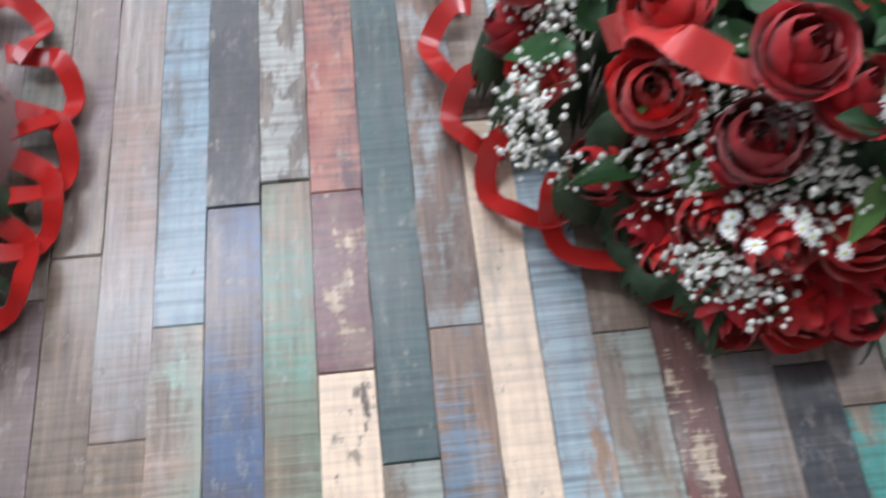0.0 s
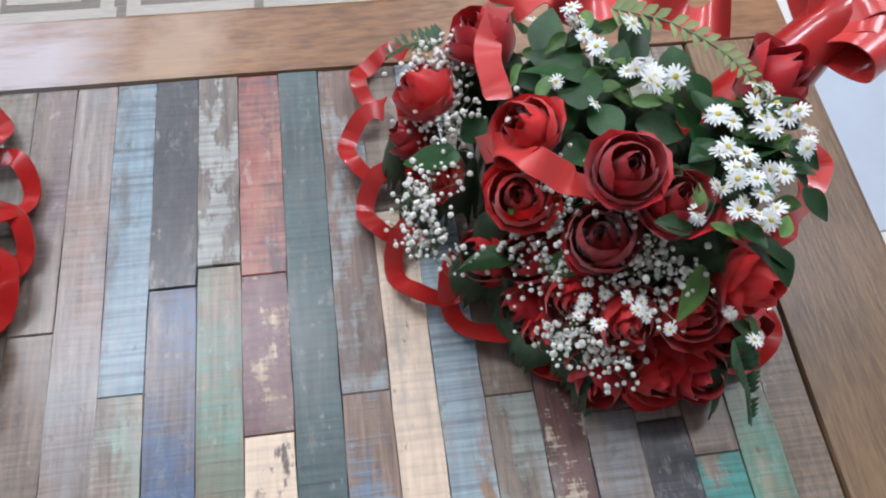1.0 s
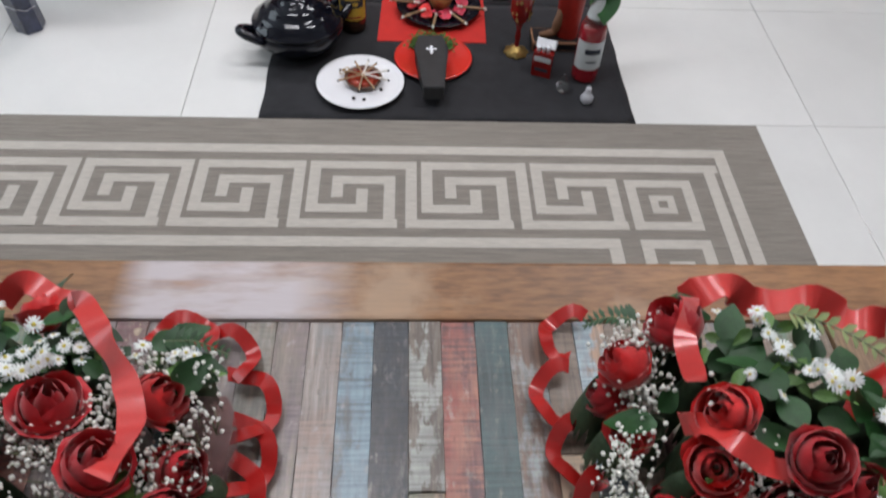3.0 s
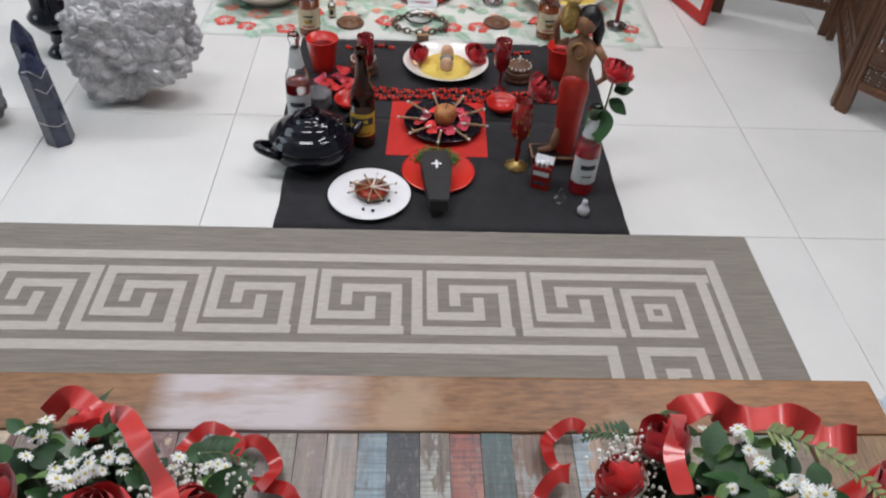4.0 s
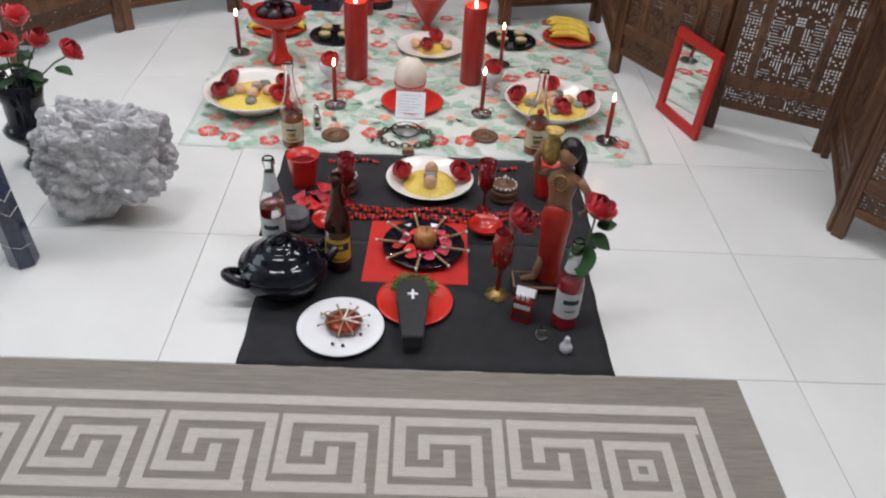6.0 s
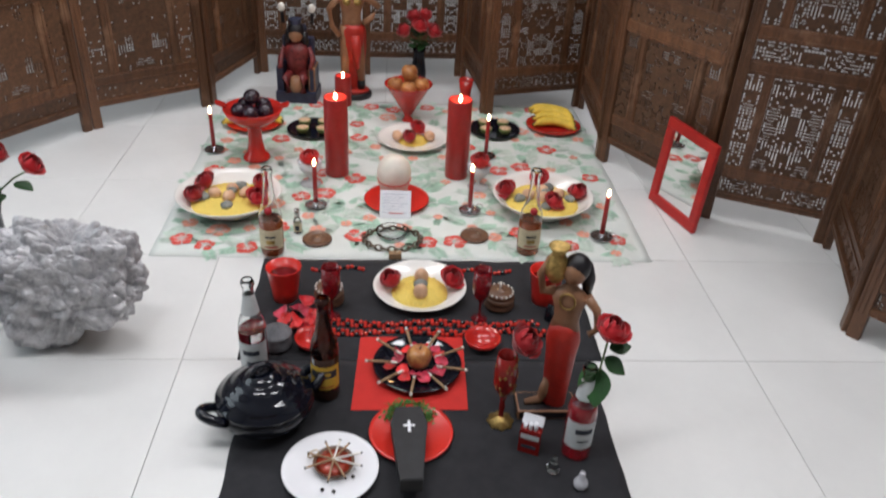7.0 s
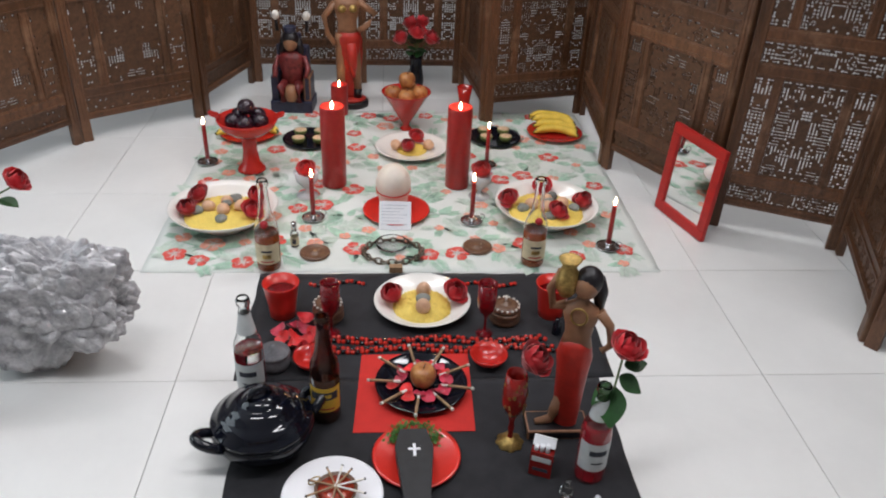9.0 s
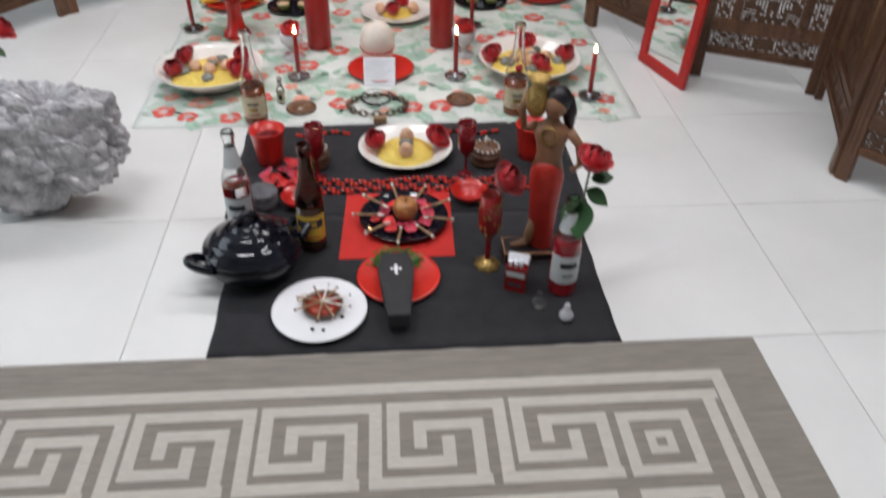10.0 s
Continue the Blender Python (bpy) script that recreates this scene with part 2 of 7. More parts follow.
# ---- the room ----
bm = B()
box(bm, 7.4, 9.4, 0.1, Matrix.Translation((0, 0.2, -0.108)))
floor = setting("floor", bm, M_GROUT, "white glazed floor tiles with thin grey joints", "floor")
for name, sx, sy, x, y in (("wall_north", 7.4, 0.12, 0, 4.86), ("wall_south", 7.4, 0.12, 0, -4.46), ("wall_east", 0.12, 9.2, 3.64, 0.2)):
    bm = B()
    box(bm, sx, sy, 2.7, Matrix.Translation((x, y, -0.008)))
    setting(name, bm, M_WALL, "plain white painted room wall", "wall")
bm = B()
for sy, sz, y, z in ((3.6, 2.7, -2.6, 0), (3.6, 2.7, 3.0, 0), (2.0, 0.85, 0.2, 0), (2.0, 0.35, 0.2, 2.35)):
    box(bm, 0.12, sy, sz, Matrix.Translation((-3.52, y, z - 0.008)))
setting("wall_west", bm, M_WALL, "white wall with a wide window opening", "wall")
bm = B()
box(bm, 7.4, 9.4, 0.1, Matrix.Translation((0, 0.2, 2.695)))
setting("ceiling", bm, M_CEIL, "white painted flat ceiling", "ceiling")
for lx, ly in CEILING_LIGHTS:
    lamp = thing("ceiling_light", Matrix.Translation((lx, ly, 2.66)), "white ceiling light with a glowing diffuser", "ceiling light", "ceiling lights")
    bm = B()
    box(bm, 1.24, 0.34, 0.034, None, 0.004)
    part("frame", bm, M_CEIL, lamp)
    bm = B()
    box(bm, 1.15, 0.28, 0.003, Matrix.Translation((0, 0, -0.0035)))
    part("diffuser", bm, M_GLOW, lamp)

# ---- carved folding screens ----
POSTS = [(-1.56, 0.92), (-1.30, 1.30), (-0.925, 1.565), (-0.79, 1.98), (-0.335, 1.985), (0.12, 2.0), (0.175, 1.54), (0.60, 1.66), (0.565, 1.14), (0.80, 0.725), (1.148, 0.56), (0.985, 0.115), (1.27, -0.24)]
RAILS = [(0.08, 0.024), (0.152, 0.042), (0.484, 0.042), (0.585, 0.042), (0.915, 0.042), (1.02, 0.042), (1.35, 0.042), (1.45, 0.03), (1.74, 0.05)]
STRIPS = [(0.104, 0.048), (0.526, 0.059), (0.957, 0.063)]
PANELS = [(0.194, 0.29), (0.627, 0.288), (1.062, 0.288)]


def fretwork(w, h, cell, seed, dense):
    """A thin carved board with openings: squares, bars and wedges, mirrored about its upright middle."""
    rnd = random.Random(seed)
    nx, nz = max(3, round(w / cell)), max(3, round(h / cell))
    cw, ch, d = w / nx, h / nz, 0.0035
    kinds, motif = {}, {}
    for k in range(nz):
        for i in range((nx + 1) // 2):
            r = rnd.random()
            if k in (0, nz - 1):
                v = ("h", "x", "s")[i % 3] if r < 1.9 * dense else "s"
            elif i == 0:
                v = ("s", "v", "x", "v")[k % 4] if r < 1.9 * dense else "s"
            else:
                block = ((i - 1) // 3, (k - 1) // 3)
                if block not in motif:
                    motif[block] = rnd.choice("xvvhhwwwo") if rnd.random() < dense * 1.35 else "s"
                mo = motif[block]
                if mo == "w":
                    v = rnd.choice("abcdx")
                elif mo == "s":
                    v = "x" if r < 0.4 * dense else "s"
                else:
                    v = mo if r < 0.85 else "s"
            kinds[i, k] = v
            kinds[nx - 1 - i, k] = {"a": "b", "b": "a", "c": "d", "d": "c"}.get(v, v)
    bm = B()

    def slab(pts):
        a = [bm.verts.new((x, -d, z)) for x, z in pts]
        b = [bm.verts.new((x, d, z)) for x, z in pts]
        bm.faces.new(a)
        bm.faces.new(b[::-1])
        n = len(pts)
        for q in range(n):
            bm.faces.new((a[q], b[q], b[(q + 1) % n], a[(q + 1) % n]))

    for (i, k), v in kinds.items():
        x0, x1, z0, z1 = i * cw - w / 2, (i + 1) * cw - w / 2, k * ch, (k + 1) * ch
        t = cell * 0.17
        if v == "s":
            slab([(x0, z0), (x1, z0), (x1, z1), (x0, z1)])
        elif v == "v":
            slab([(x0, z0), (x0 + 0.33 * cw, z0), (x0 + 0.33 * cw, z1), (x0, z1)])
            slab([(x1 - 0.22 * cw, z0), (x1, z0), (x1, z1), (x1 - 0.22 * cw, z1)])
        elif v == "h":
            slab([(x0, z0), (x1, z0), (x1, z0 + 0.33 * ch), (x0, z0 + 0.33 * ch)])
            slab([(x0, z1 - 0.22 * ch), (x1, z1 - 0.22 * ch), (x1, z1), (x0, z1)])
        else:
            slab([(x0, z0), (x0 + t, z0), (x0 + t, z1), (x0, z1)])
            slab([(x0 + t, z0), (x1, z0), (x1, z0 + t), (x0 + t, z0 + t)])
        if v == "x":
            xm, zm, q = (x0 + t + x1) / 2, (z0 + t + z1) / 2, cell * 0.3
            for px, pz, sx, sz in ((x0 + t, z0 + t, 1, 1), (x1, z0 + t, -1, 1), (x1, z1, -1, -1), (x0 + t, z1, 1, -1)):
                slab([(px, pz), (px + sx * q, pz), (px, pz + sz * q)])
        elif v == "a":
            slab([(x0 + t, z0 + t), (x1, z0 + t), (x0 + t, z1)])
        elif v == "b":
            slab([(x0 + t, z0 + t), (x1, z0 + t), (x1, z1)])
        elif v == "c":
            slab([(x0 + t, z0 + t), (x1, z1), (x0 + t, z1)])
        elif v == "d":
            slab([(x1, z0 + t), (x1, z1), (x0 + t, z1)])
    return mesh_of("fretwork", bm, M_LATTICE)


FRET = {}


def fret(w, h, seed, cell=0.0092, dense=0.55):
    key = (round(w, 2), round(h, 2), seed, dense)
    if key not in FRET:
        FRET[key] = fretwork(key[0], key[1], cell, seed, dense)
    return FRET[key]


def screen_panel(p, q, pierced=1.0):
    a, b = Vector((*p, 0)), Vector((*q, 0))
    d = b - a
    w = d.length - 0.004
    m = Matrix.Translation((a + b) / 2) @ Matrix.Rotation(math.atan2(d.y, d.x), 4, "Z")
    ob = thing("folding_screen", m, "dark carved wooden screen panel with fretwork, standing on tiles", "folding screen", "folding screen panels")
    iw = w - 0.07
    for s in (-1, 1):
        bm = B()
        box(bm, 0.034, 0.022, 1.80, Matrix.Translation((s * (w / 2 - 0.018), 0, 0)), 0.003)
        for e in (-0.012, 0.0, 0.012):
            box(bm, 0.006, 0.027, 1.72, Matrix.Translation((s * (w / 2 - 0.018) + e, 0, 0.08)), 0.0015)
        part("post", bm, M_SCREEN, ob)
    for z, h in RAILS:
        bm = B()
        box(bm, iw + 0.002, 0.018, h, Matrix.Translation((0, 0, z)), 0.003)
        for e in (0.12, 0.76):
            box(bm, iw - 0.004, 0.025, h * 0.16, Matrix.Translation((0, 0, z + h * e)), 0.0015)
        part("rail", bm, M_SCREEN, ob)
    for z, h in STRIPS:
        o = new("fretwork", fret(iw, h, 3, 0.0096, 0.62 * pierced))
        o.parent, o.matrix_basis = ob, Matrix.Translation((0, 0, z))
    cw, side = iw * 0.52, iw * 0.15
    mx = iw / 2 - side - 0.5 * (iw / 2 - side - cw / 2)
    mw = iw / 2 - side - cw / 2
    for row, (z, h) in enumerate(PANELS):
        openness = pierced * (1.0, 0.8, 0.65)[row]
        for s in (-1, 1):
            bm = B()
            box(bm, mw, 0.016, h + 0.002, Matrix.Translation((s * mx, 0, z - 0.001)), 0.003)
            for e in (-0.28, 0.28):
                box(bm, mw * 0.2, 0.022, h - 0.01, Matrix.Translation((s * mx + e * mw, 0, z + 0.005)), 0.001)
            part("muntin", bm, M_SCREEN, ob)
            o = new("fretwork", fret(side, h, 5 + row, 0.0096, 0.66 * openness))
            o.parent, o.matrix_basis = ob, Matrix.Translation((s * (iw / 2 - side / 2), 0, z))
        o = new("fretwork", fret(cw, h, 8 + row, 0.0096, 0.5 * openness))
        o.parent, o.matrix_basis = ob, Matrix.Translation((0, 0, z))
    bm = B()
    box(bm, iw, 0.012, 0.262, Matrix.Translation((0, 0, 1.479)), 0.003)
    part("top_board", bm, M_SCREEN, ob)


for k, (p, q) in enumerate(zip(POSTS, POSTS[1:])):
    screen_panel(p, q, 0.22 if k < 3 else (0.45 if k == 8 else 0.85))

# ---- rug with a key pattern ----
M_RUG = mat("brown_woven_rug", (0.232, 0.206, 0.178), 0.95, var=0.22, scale=90, fine=500, bump=0.6, sheen=0.3, stretch=(0.15, 3, 1))
M_RUG_LIGHT = mat("cream_woven_yarn", (0.5, 0.465, 0.415), 0.95, var=0.15, scale=120, fine=600, bump=0.6, sheen=0.3, stretch=(0.3, 3, 1))
RUG_R, RUG_F = 0.541, -0.457
rug = thing("rug", Matrix.Translation((RUG_R, RUG_F, 0)), "brown flat-woven rug with a cream Greek key border, lying on tiles", "rug")
bm = B()
box(bm, 2.3, 1.25, 0.006, Matrix.Translation((-1.15, -0.625, 0)), 0.002)
part("weave", bm, M_RUG, rug)


def bar(bm, x0, y0, x1, y1):
    up = 0.0003 if abs(y1 - y0) > abs(x1 - x0) else 0.0
    box(bm, abs(x1 - x0), abs(y1 - y0), 0.0012 + up, Matrix.Translation(((x0 + x1) / 2, (y0 + y1) / 2, 0.0052 + 0.7 * up)))


bm = B()
W = 0.024
X0, Y0 = -0.095, -0.081          # outer corner of the border line
bar(bm, -2.2, Y0, X0, Y0 - W)
bar(bm, X0 - W, Y0 - W, X0, -1.18)
XI, YI = -0.353, -0.327          # inner border line
bar(bm, -2.2, YI, XI, YI - W)
bar(bm, XI - W, YI - W, XI, -1.18)
part("border_line", bm, M_RUG_LIGHT, rug)
P, H, TOP = 0.2165, 0.175, -0.128


def key_unit(bm, x, y, last=False, down=False):
    """One unit of the key pattern; its corner at (x, y), running along x or down the side."""
    w = 0.0108
    rows = [(-0.11, 0.05, 0.72, 0.05), (0.70, 0.05, 0.70, 0.70), (0.24, 0.70, 0.70, 0.70), (0.24, 0.49, 0.24, 0.70),
            (0.03, 0.27, 0.03, 0.94), (0.03, 0.27, 0.46, 0.27), (0.46, 0.27, 0.46, 0.50), (0.03, 0.94, 1.68 if last else 0.89, 0.94)]
    if not last:
        rows.append((0.89, 0.05, 0.89, 0.94))
    for u0, v0, u1, v1 in rows:
        ax, ay, bx, by = u0 * P, (v0 - 1) * H, u1 * P, (v1 - 1) * H
        if down:
            ax, ay, bx, by = (v0 - 1) * H, -u0 * P, (v1 - 1) * H, -u1 * P
        bar(bm, x + min(ax, bx) - w, y + min(ay, by) - w, x + max(ax, bx) + w, y + max(ay, by) + w)


for i in range(8):
    bm = B()
    key_unit(bm, -0.497 - i * P, TOP, i == 0)
    part("key_motif", bm, M_RUG_LIGHT, rug)
for i in range(3):
    # the side border's motifs: a hooked spiral open towards the room
    bm = B()
    y = YI - 0.002 - i * P
    bar(bm, -0.316, y, -0.184, y - 0.0216)
    bar(bm, -0.316, y - 0.0216, -0.2944, y - 0.155)
    bar(bm, -0.2056, y - 0.0216, -0.184, y - 0.19)
    bar(bm, -0.272, y - 0.052, -0.226, y - 0.0725)
    bar(bm, -0.272, y - 0.0725, -0.2505, y - 0.115)
    bar(bm, -0.2944, y - 0.1334, -0.226, y - 0.155)
    part("key_motif", bm, M_RUG_LIGHT, rug)
bm = B()
bar(bm, -0.153, TOP - 0.0215, -0.131, -1.0)
part("border_line", bm, M_RUG_LIGHT, rug)
bm = B()
for r, w in ((0.066, 0.02), (0.024, 0.015)):
    cx, cy = -0.253, -0.238
    bar(bm, cx - r, cy + r, cx + r, cy + r - w)
    bar(bm, cx - r, cy - r, cx + r, cy - r + w)
    bar(bm, cx - r, cy - r + w, cx - r + w, cy + r - w)
    bar(bm, cx + r - w, cy - r + w, cx + r, cy + r - w)
part("corner_square", bm, M_RUG_LIGHT, rug)

# ---- low table of reclaimed strips ----
TZ = 0.455
BROWN = (0.25, 0.18, 0.135)
PM = {
    "greygreen": plank_mat("grey_green_strip", (0.26, 0.26, 0.22), BROWN, 0.55, 0.15, None, 1.0),
    "mauve": plank_mat("mauve_strip", (0.25, 0.185, 0.19), (0.3, 0.24, 0.18), 0.7, 0.15, None, 2.0, 0.8),
    "pink": plank_mat("faded_pink_strip", (0.4, 0.27, 0.22), (0.33, 0.27, 0.24), 0.5, 0.12, (0.3, 0.31, 0.31), 3.0, 0.9),
    "lightblue": plank_mat("light_blue_strip", (0.27, 0.38, 0.45), (0.16, 0.15, 0.15), 0.82, 0.07, None, 4.0, 0.3),
    "peach": plank_mat("peach_and_mint_strip", (0.5, 0.36, 0.28), (0.28, 0.22, 0.18), 0.62, 0.05, (0.32, 0.42, 0.34), 5.0),
    "charcoal": plank_mat("charcoal_strip", (0.045, 0.05, 0.06), (0.12, 0.1, 0.09), 0.72, 0.1, None, 6.0, 0.2),
    "blue": plank_mat("blue_and_purple_strip", (0.13, 0.125, 0.165), (0.2, 0.16, 0.15), 0.7, 0.12, (0.09, 0.15, 0.28), 7.0, 0.8),
    "white": plank_mat("flaking_white_strip", (0.47, 0.48, 0.44), (0.19, 0.15, 0.12), 0.5, 0.025, None, 8.0, 0.2, 26),
    "green": plank_mat("faded_green_strip", (0.22, 0.26, 0.18), (0.3, 0.22, 0.15), 0.6, 0.12, (0.12, 0.3, 0.22), 9.0, 0.9),
    "red": plank_mat("salmon_red_strip", (0.42, 0.13, 0.1), (0.17, 0.09, 0.09), 0.62, 0.08, (0.5, 0.24, 0.17), 10.0, 0.9),
    "maroon": plank_mat("maroon_strip", (0.19, 0.08, 0.085), (0.5, 0.38, 0.26), 0.86, 0.03, None, 11.0, 0.9, 30),
    "cream": plank_mat("cream_flaking_strip", (0.93, 0.74, 0.55), (0.2, 0.14, 0.11), 0.97, 0.02, None, 12.0, 0.15, 30, 0.1),
    "teal": plank_mat("dark_teal_strip", (0.07, 0.125, 0.125), (0.11, 0.13, 0.13), 0.8, 0.15, None, 13.0, 0.2),
    "streak": plank_mat("brown_strip_with_pale_blue", (0.36, 0.4, 0.4), (0.2, 0.125, 0.09), 0.42, 0.05, None, 14.0, 0.4),
    "brownblue": plank_mat("brown_strip_with_blue", (0.2, 0.27, 0.35), (0.26, 0.17, 0.12), 0.4, 0.06, None, 15.0, 0.9),
    "skyblue": plank_mat("sky_blue_strip_with_tan", (0.42, 0.54, 0.6), (0.42, 0.27, 0.18), 0.8, 0.035, None, 16.0, 0.1),
    "brown": plank_mat("plain_brown_strip", (0.26, 0.2, 0.15), BROWN, 0.5, 0.2, None, 17.0),
    "palegreen": plank_mat("pale_grey_green_strip", (0.42, 0.45, 0.4), (0.26, 0.2, 0.15), 0.6, 0.05, None, 18.0, 0.2),
    "flake": plank_mat("maroon_strip_with_cream_flakes", (0.62, 0.5, 0.36), (0.16, 0.07, 0.06), 0.55, 0.025, None, 19.0, 1.0, 34),
    "greyblue": plank_mat("grey_blue_strip", (0.27, 0.27, 0.27), (0.3, 0.21, 0.15), 0.6, 0.15, None, 20.0),
    "brightteal": plank_mat("bright_teal_strip", (0.07, 0.32, 0.28), (0.25, 0.2, 0.15), 0.7, 0.05, None, 21.0, 0.4),
    "tan": plank_mat("tan_strip", (0.34, 0.25, 0.17), (0.2, 0.15, 0.11), 0.6, 0.15, None, 22.0),
}
M_RIM = wood_mat("stained_table_rim", (0.13, 0.06, 0.028), (0.4, 0.2, 0.085), 0.36, (1, 5, 5), 3.0, coat=0.2, worn=(0.42, 0.29, 0.19))
M_RIM_Y = wood_mat("stained_table_side_rim", (0.14, 0.08, 0.045), (0.34, 0.22, 0.12), 0.34, (9, 1, 9), 3.5, coat=0.3)
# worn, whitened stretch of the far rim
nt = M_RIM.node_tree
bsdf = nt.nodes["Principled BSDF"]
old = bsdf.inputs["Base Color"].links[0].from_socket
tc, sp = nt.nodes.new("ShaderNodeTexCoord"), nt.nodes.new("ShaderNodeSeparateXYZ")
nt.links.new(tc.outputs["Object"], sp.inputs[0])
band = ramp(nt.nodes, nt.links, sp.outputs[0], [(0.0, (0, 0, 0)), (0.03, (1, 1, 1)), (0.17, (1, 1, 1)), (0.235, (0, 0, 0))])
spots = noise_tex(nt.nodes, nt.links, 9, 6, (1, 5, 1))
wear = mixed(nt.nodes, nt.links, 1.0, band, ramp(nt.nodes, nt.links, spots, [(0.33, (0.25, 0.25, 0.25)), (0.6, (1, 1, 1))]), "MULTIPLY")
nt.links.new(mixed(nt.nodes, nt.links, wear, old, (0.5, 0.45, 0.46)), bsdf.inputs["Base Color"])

EDGES = [-0.354, -0.325, -0.295, -0.264, -0.2345, -0.202, -0.172, -0.140, -0.109, -0.077, -0.047, -0.017, 0.017, 0.045, 0.079, 0.111, 0.142, 0.170, 0.199]
STRIP = {
    0: ("greygreen", -1.52, "mauve"), 1: ("mauve", -1.494, "brown"), 2: ("pink", -1.605, "tan"), 3: ("lightblue", -1.543, "peach"),
    4: ("charcoal", -1.47, "blue"), 5: ("white", -1.456, "green"), 6: ("red", -1.579, "cream"), 7: ("teal", -1.631, "palegreen"),
    8: ("streak", -1.559, "brownblue"), 9: ("brown", -1.424, "cream"), 10: ("skyblue", -1.72, "brown"), 11: ("brown", -1.571, "palegreen"),
    12: ("flake", -1.74, "red"), 13: ("tan", -1.59, "greyblue"), 14: ("greyblue", -1.6, "charcoal"), 15: ("brown", -1.626, "brightteal"),
    16: ("green", -1.69, "greygreen"), 17: ("tan", -1.7, "brown"),
}
TABLE_R, TABLE_L, TABLE_F, TABLE_N = 0.298, -0.93, -1.217, -2.02
table = thing("coffee_table", Matrix.Translation((0, 0, 0)), "low table topped with reclaimed painted wood strips", "table")
rnd = random.Random(4)
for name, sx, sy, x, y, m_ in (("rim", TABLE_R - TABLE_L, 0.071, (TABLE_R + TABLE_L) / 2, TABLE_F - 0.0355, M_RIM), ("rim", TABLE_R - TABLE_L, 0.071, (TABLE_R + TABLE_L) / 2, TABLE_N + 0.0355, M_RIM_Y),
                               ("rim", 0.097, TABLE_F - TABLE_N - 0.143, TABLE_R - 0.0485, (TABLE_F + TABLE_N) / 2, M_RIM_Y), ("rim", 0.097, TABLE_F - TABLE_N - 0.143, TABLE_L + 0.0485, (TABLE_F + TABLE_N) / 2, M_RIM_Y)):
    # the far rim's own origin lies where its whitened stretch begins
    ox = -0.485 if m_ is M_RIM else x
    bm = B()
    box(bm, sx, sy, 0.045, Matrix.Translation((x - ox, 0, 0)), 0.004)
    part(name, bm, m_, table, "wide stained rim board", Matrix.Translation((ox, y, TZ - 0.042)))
for sx in (TABLE_L + 0.06, TABLE_R - 0.06):
    for sy in (TABLE_F - 0.06, TABLE_N + 0.06):
        bm = B()
        box(bm, 0.07, 0.07, TZ - 0.043, Matrix.Translation((sx, sy, 0)), 0.004)
        part("leg", bm, M_RIM_Y, table)
bm = B()
box(bm, TABLE_R - TABLE_L - 0.15, TABLE_F - TABLE_N - 0.1, 0.02, Matrix.Translation(((TABLE_R + TABLE_L) / 2, (TABLE_F + TABLE_N) / 2, TZ - 0.042)))
part("underboard", bm, M_RIM_Y, table)


def strip(x0, x1, y0, y1, kind, lean=0.0):
    bm = B()
    w, l = x1 - x0 - 0.0005, y1 - y0 - 0.0005
    n = 12
    left = [(-w / 2 + 0.0009 * noise.noise((x0 * 40, i * 0.9, 1)), -l / 2 + l * i / n) for i in range(n + 1)]
    right = [(w / 2 + 0.0009 * noise.noise((x1 * 40, i * 0.9, 1)), -l / 2 + l * i / n) for i in range(n + 1)]
    prism(bm, right + left[::-1], 0, 0.0205)
    top = [e for e in bm.edges if all(v.co.z > 0.02 for v in e.verts)]
    bmesh.ops.bevel(bm, geom=top, offset=0.0007, segments=1, affect="EDGES")
    dz = rnd.uniform(-0.0014, 0.0008)
    part("plank", bm, PM[kind], table, "", Matrix.Translation(((x0 + x1) / 2, (y0 + y1) / 2, TZ - 0.0205 + dz)) @ Matrix.Rotation(rnd.uniform(-0.002, 0.002), 4, "Y"))


FAR, NEAR = TABLE_F - 0.0712, TABLE_N + 0.0712
for i, (far_kind, y, near_kind) in STRIP.items():
    x0, x1 = EDGES[i], EDGES[i + 1]
    if i == 6:
        strip(x0, x1, -1.466, FAR, far_kind)
        strip(x0, x1, y, -1.466, "maroon")
    else:
        strip(x0, x1, y, FAR, far_kind)
    strip(x0, x1, max(NEAR, y - 0.3), y, near_kind)
    if y - 0.3 > NEAR:
        strip(x0, x1, NEAR, y - 0.3, rnd.choice(list(PM)))
x = EDGES[0]
while x - 0.031 > TABLE_L + 0.1:
    w = rnd.uniform(0.028, 0.033)
    y = rnd.uniform(-1.7, -1.45)
    strip(x - w, x, y, FAR, rnd.choice(list(PM)))
    strip(x - w, x, NEAR, y, rnd.choice(list(PM)))
    x -= w
strip(TABLE_L + 0.098, x, NEAR, FAR, "brown")

# ---- materials of the altar ----
M_BLACK_CLOTH = mat("black_cotton", (0.016, 0.016, 0.019), 0.85, var=0.35, scale=25, fine=700, bump=0.4, sheen=0.04)
M_WHITE_CLOTH = mat("white_printed_cotton", (0.66, 0.69, 0.65), 0.85, var=0.06, scale=8, fine=500, bump=0.2)
M_PRINT_RED = mat("red_flower_print", (0.66, 0.09, 0.07), 0.85, var=0.25, scale=60)
M_PRINT_CORAL = mat("coral_flower_print", (0.76, 0.34, 0.25), 0.85, var=0.2, scale=60)
M_PRINT_GREEN = mat("green_leaf_print", (0.38, 0.56, 0.44), 0.85, var=0.25, scale=50)
M_PRINT_PALE = mat("pale_green_leaf_print", (0.53, 0.62, 0.54), 0.85, var=0.15, scale=50)
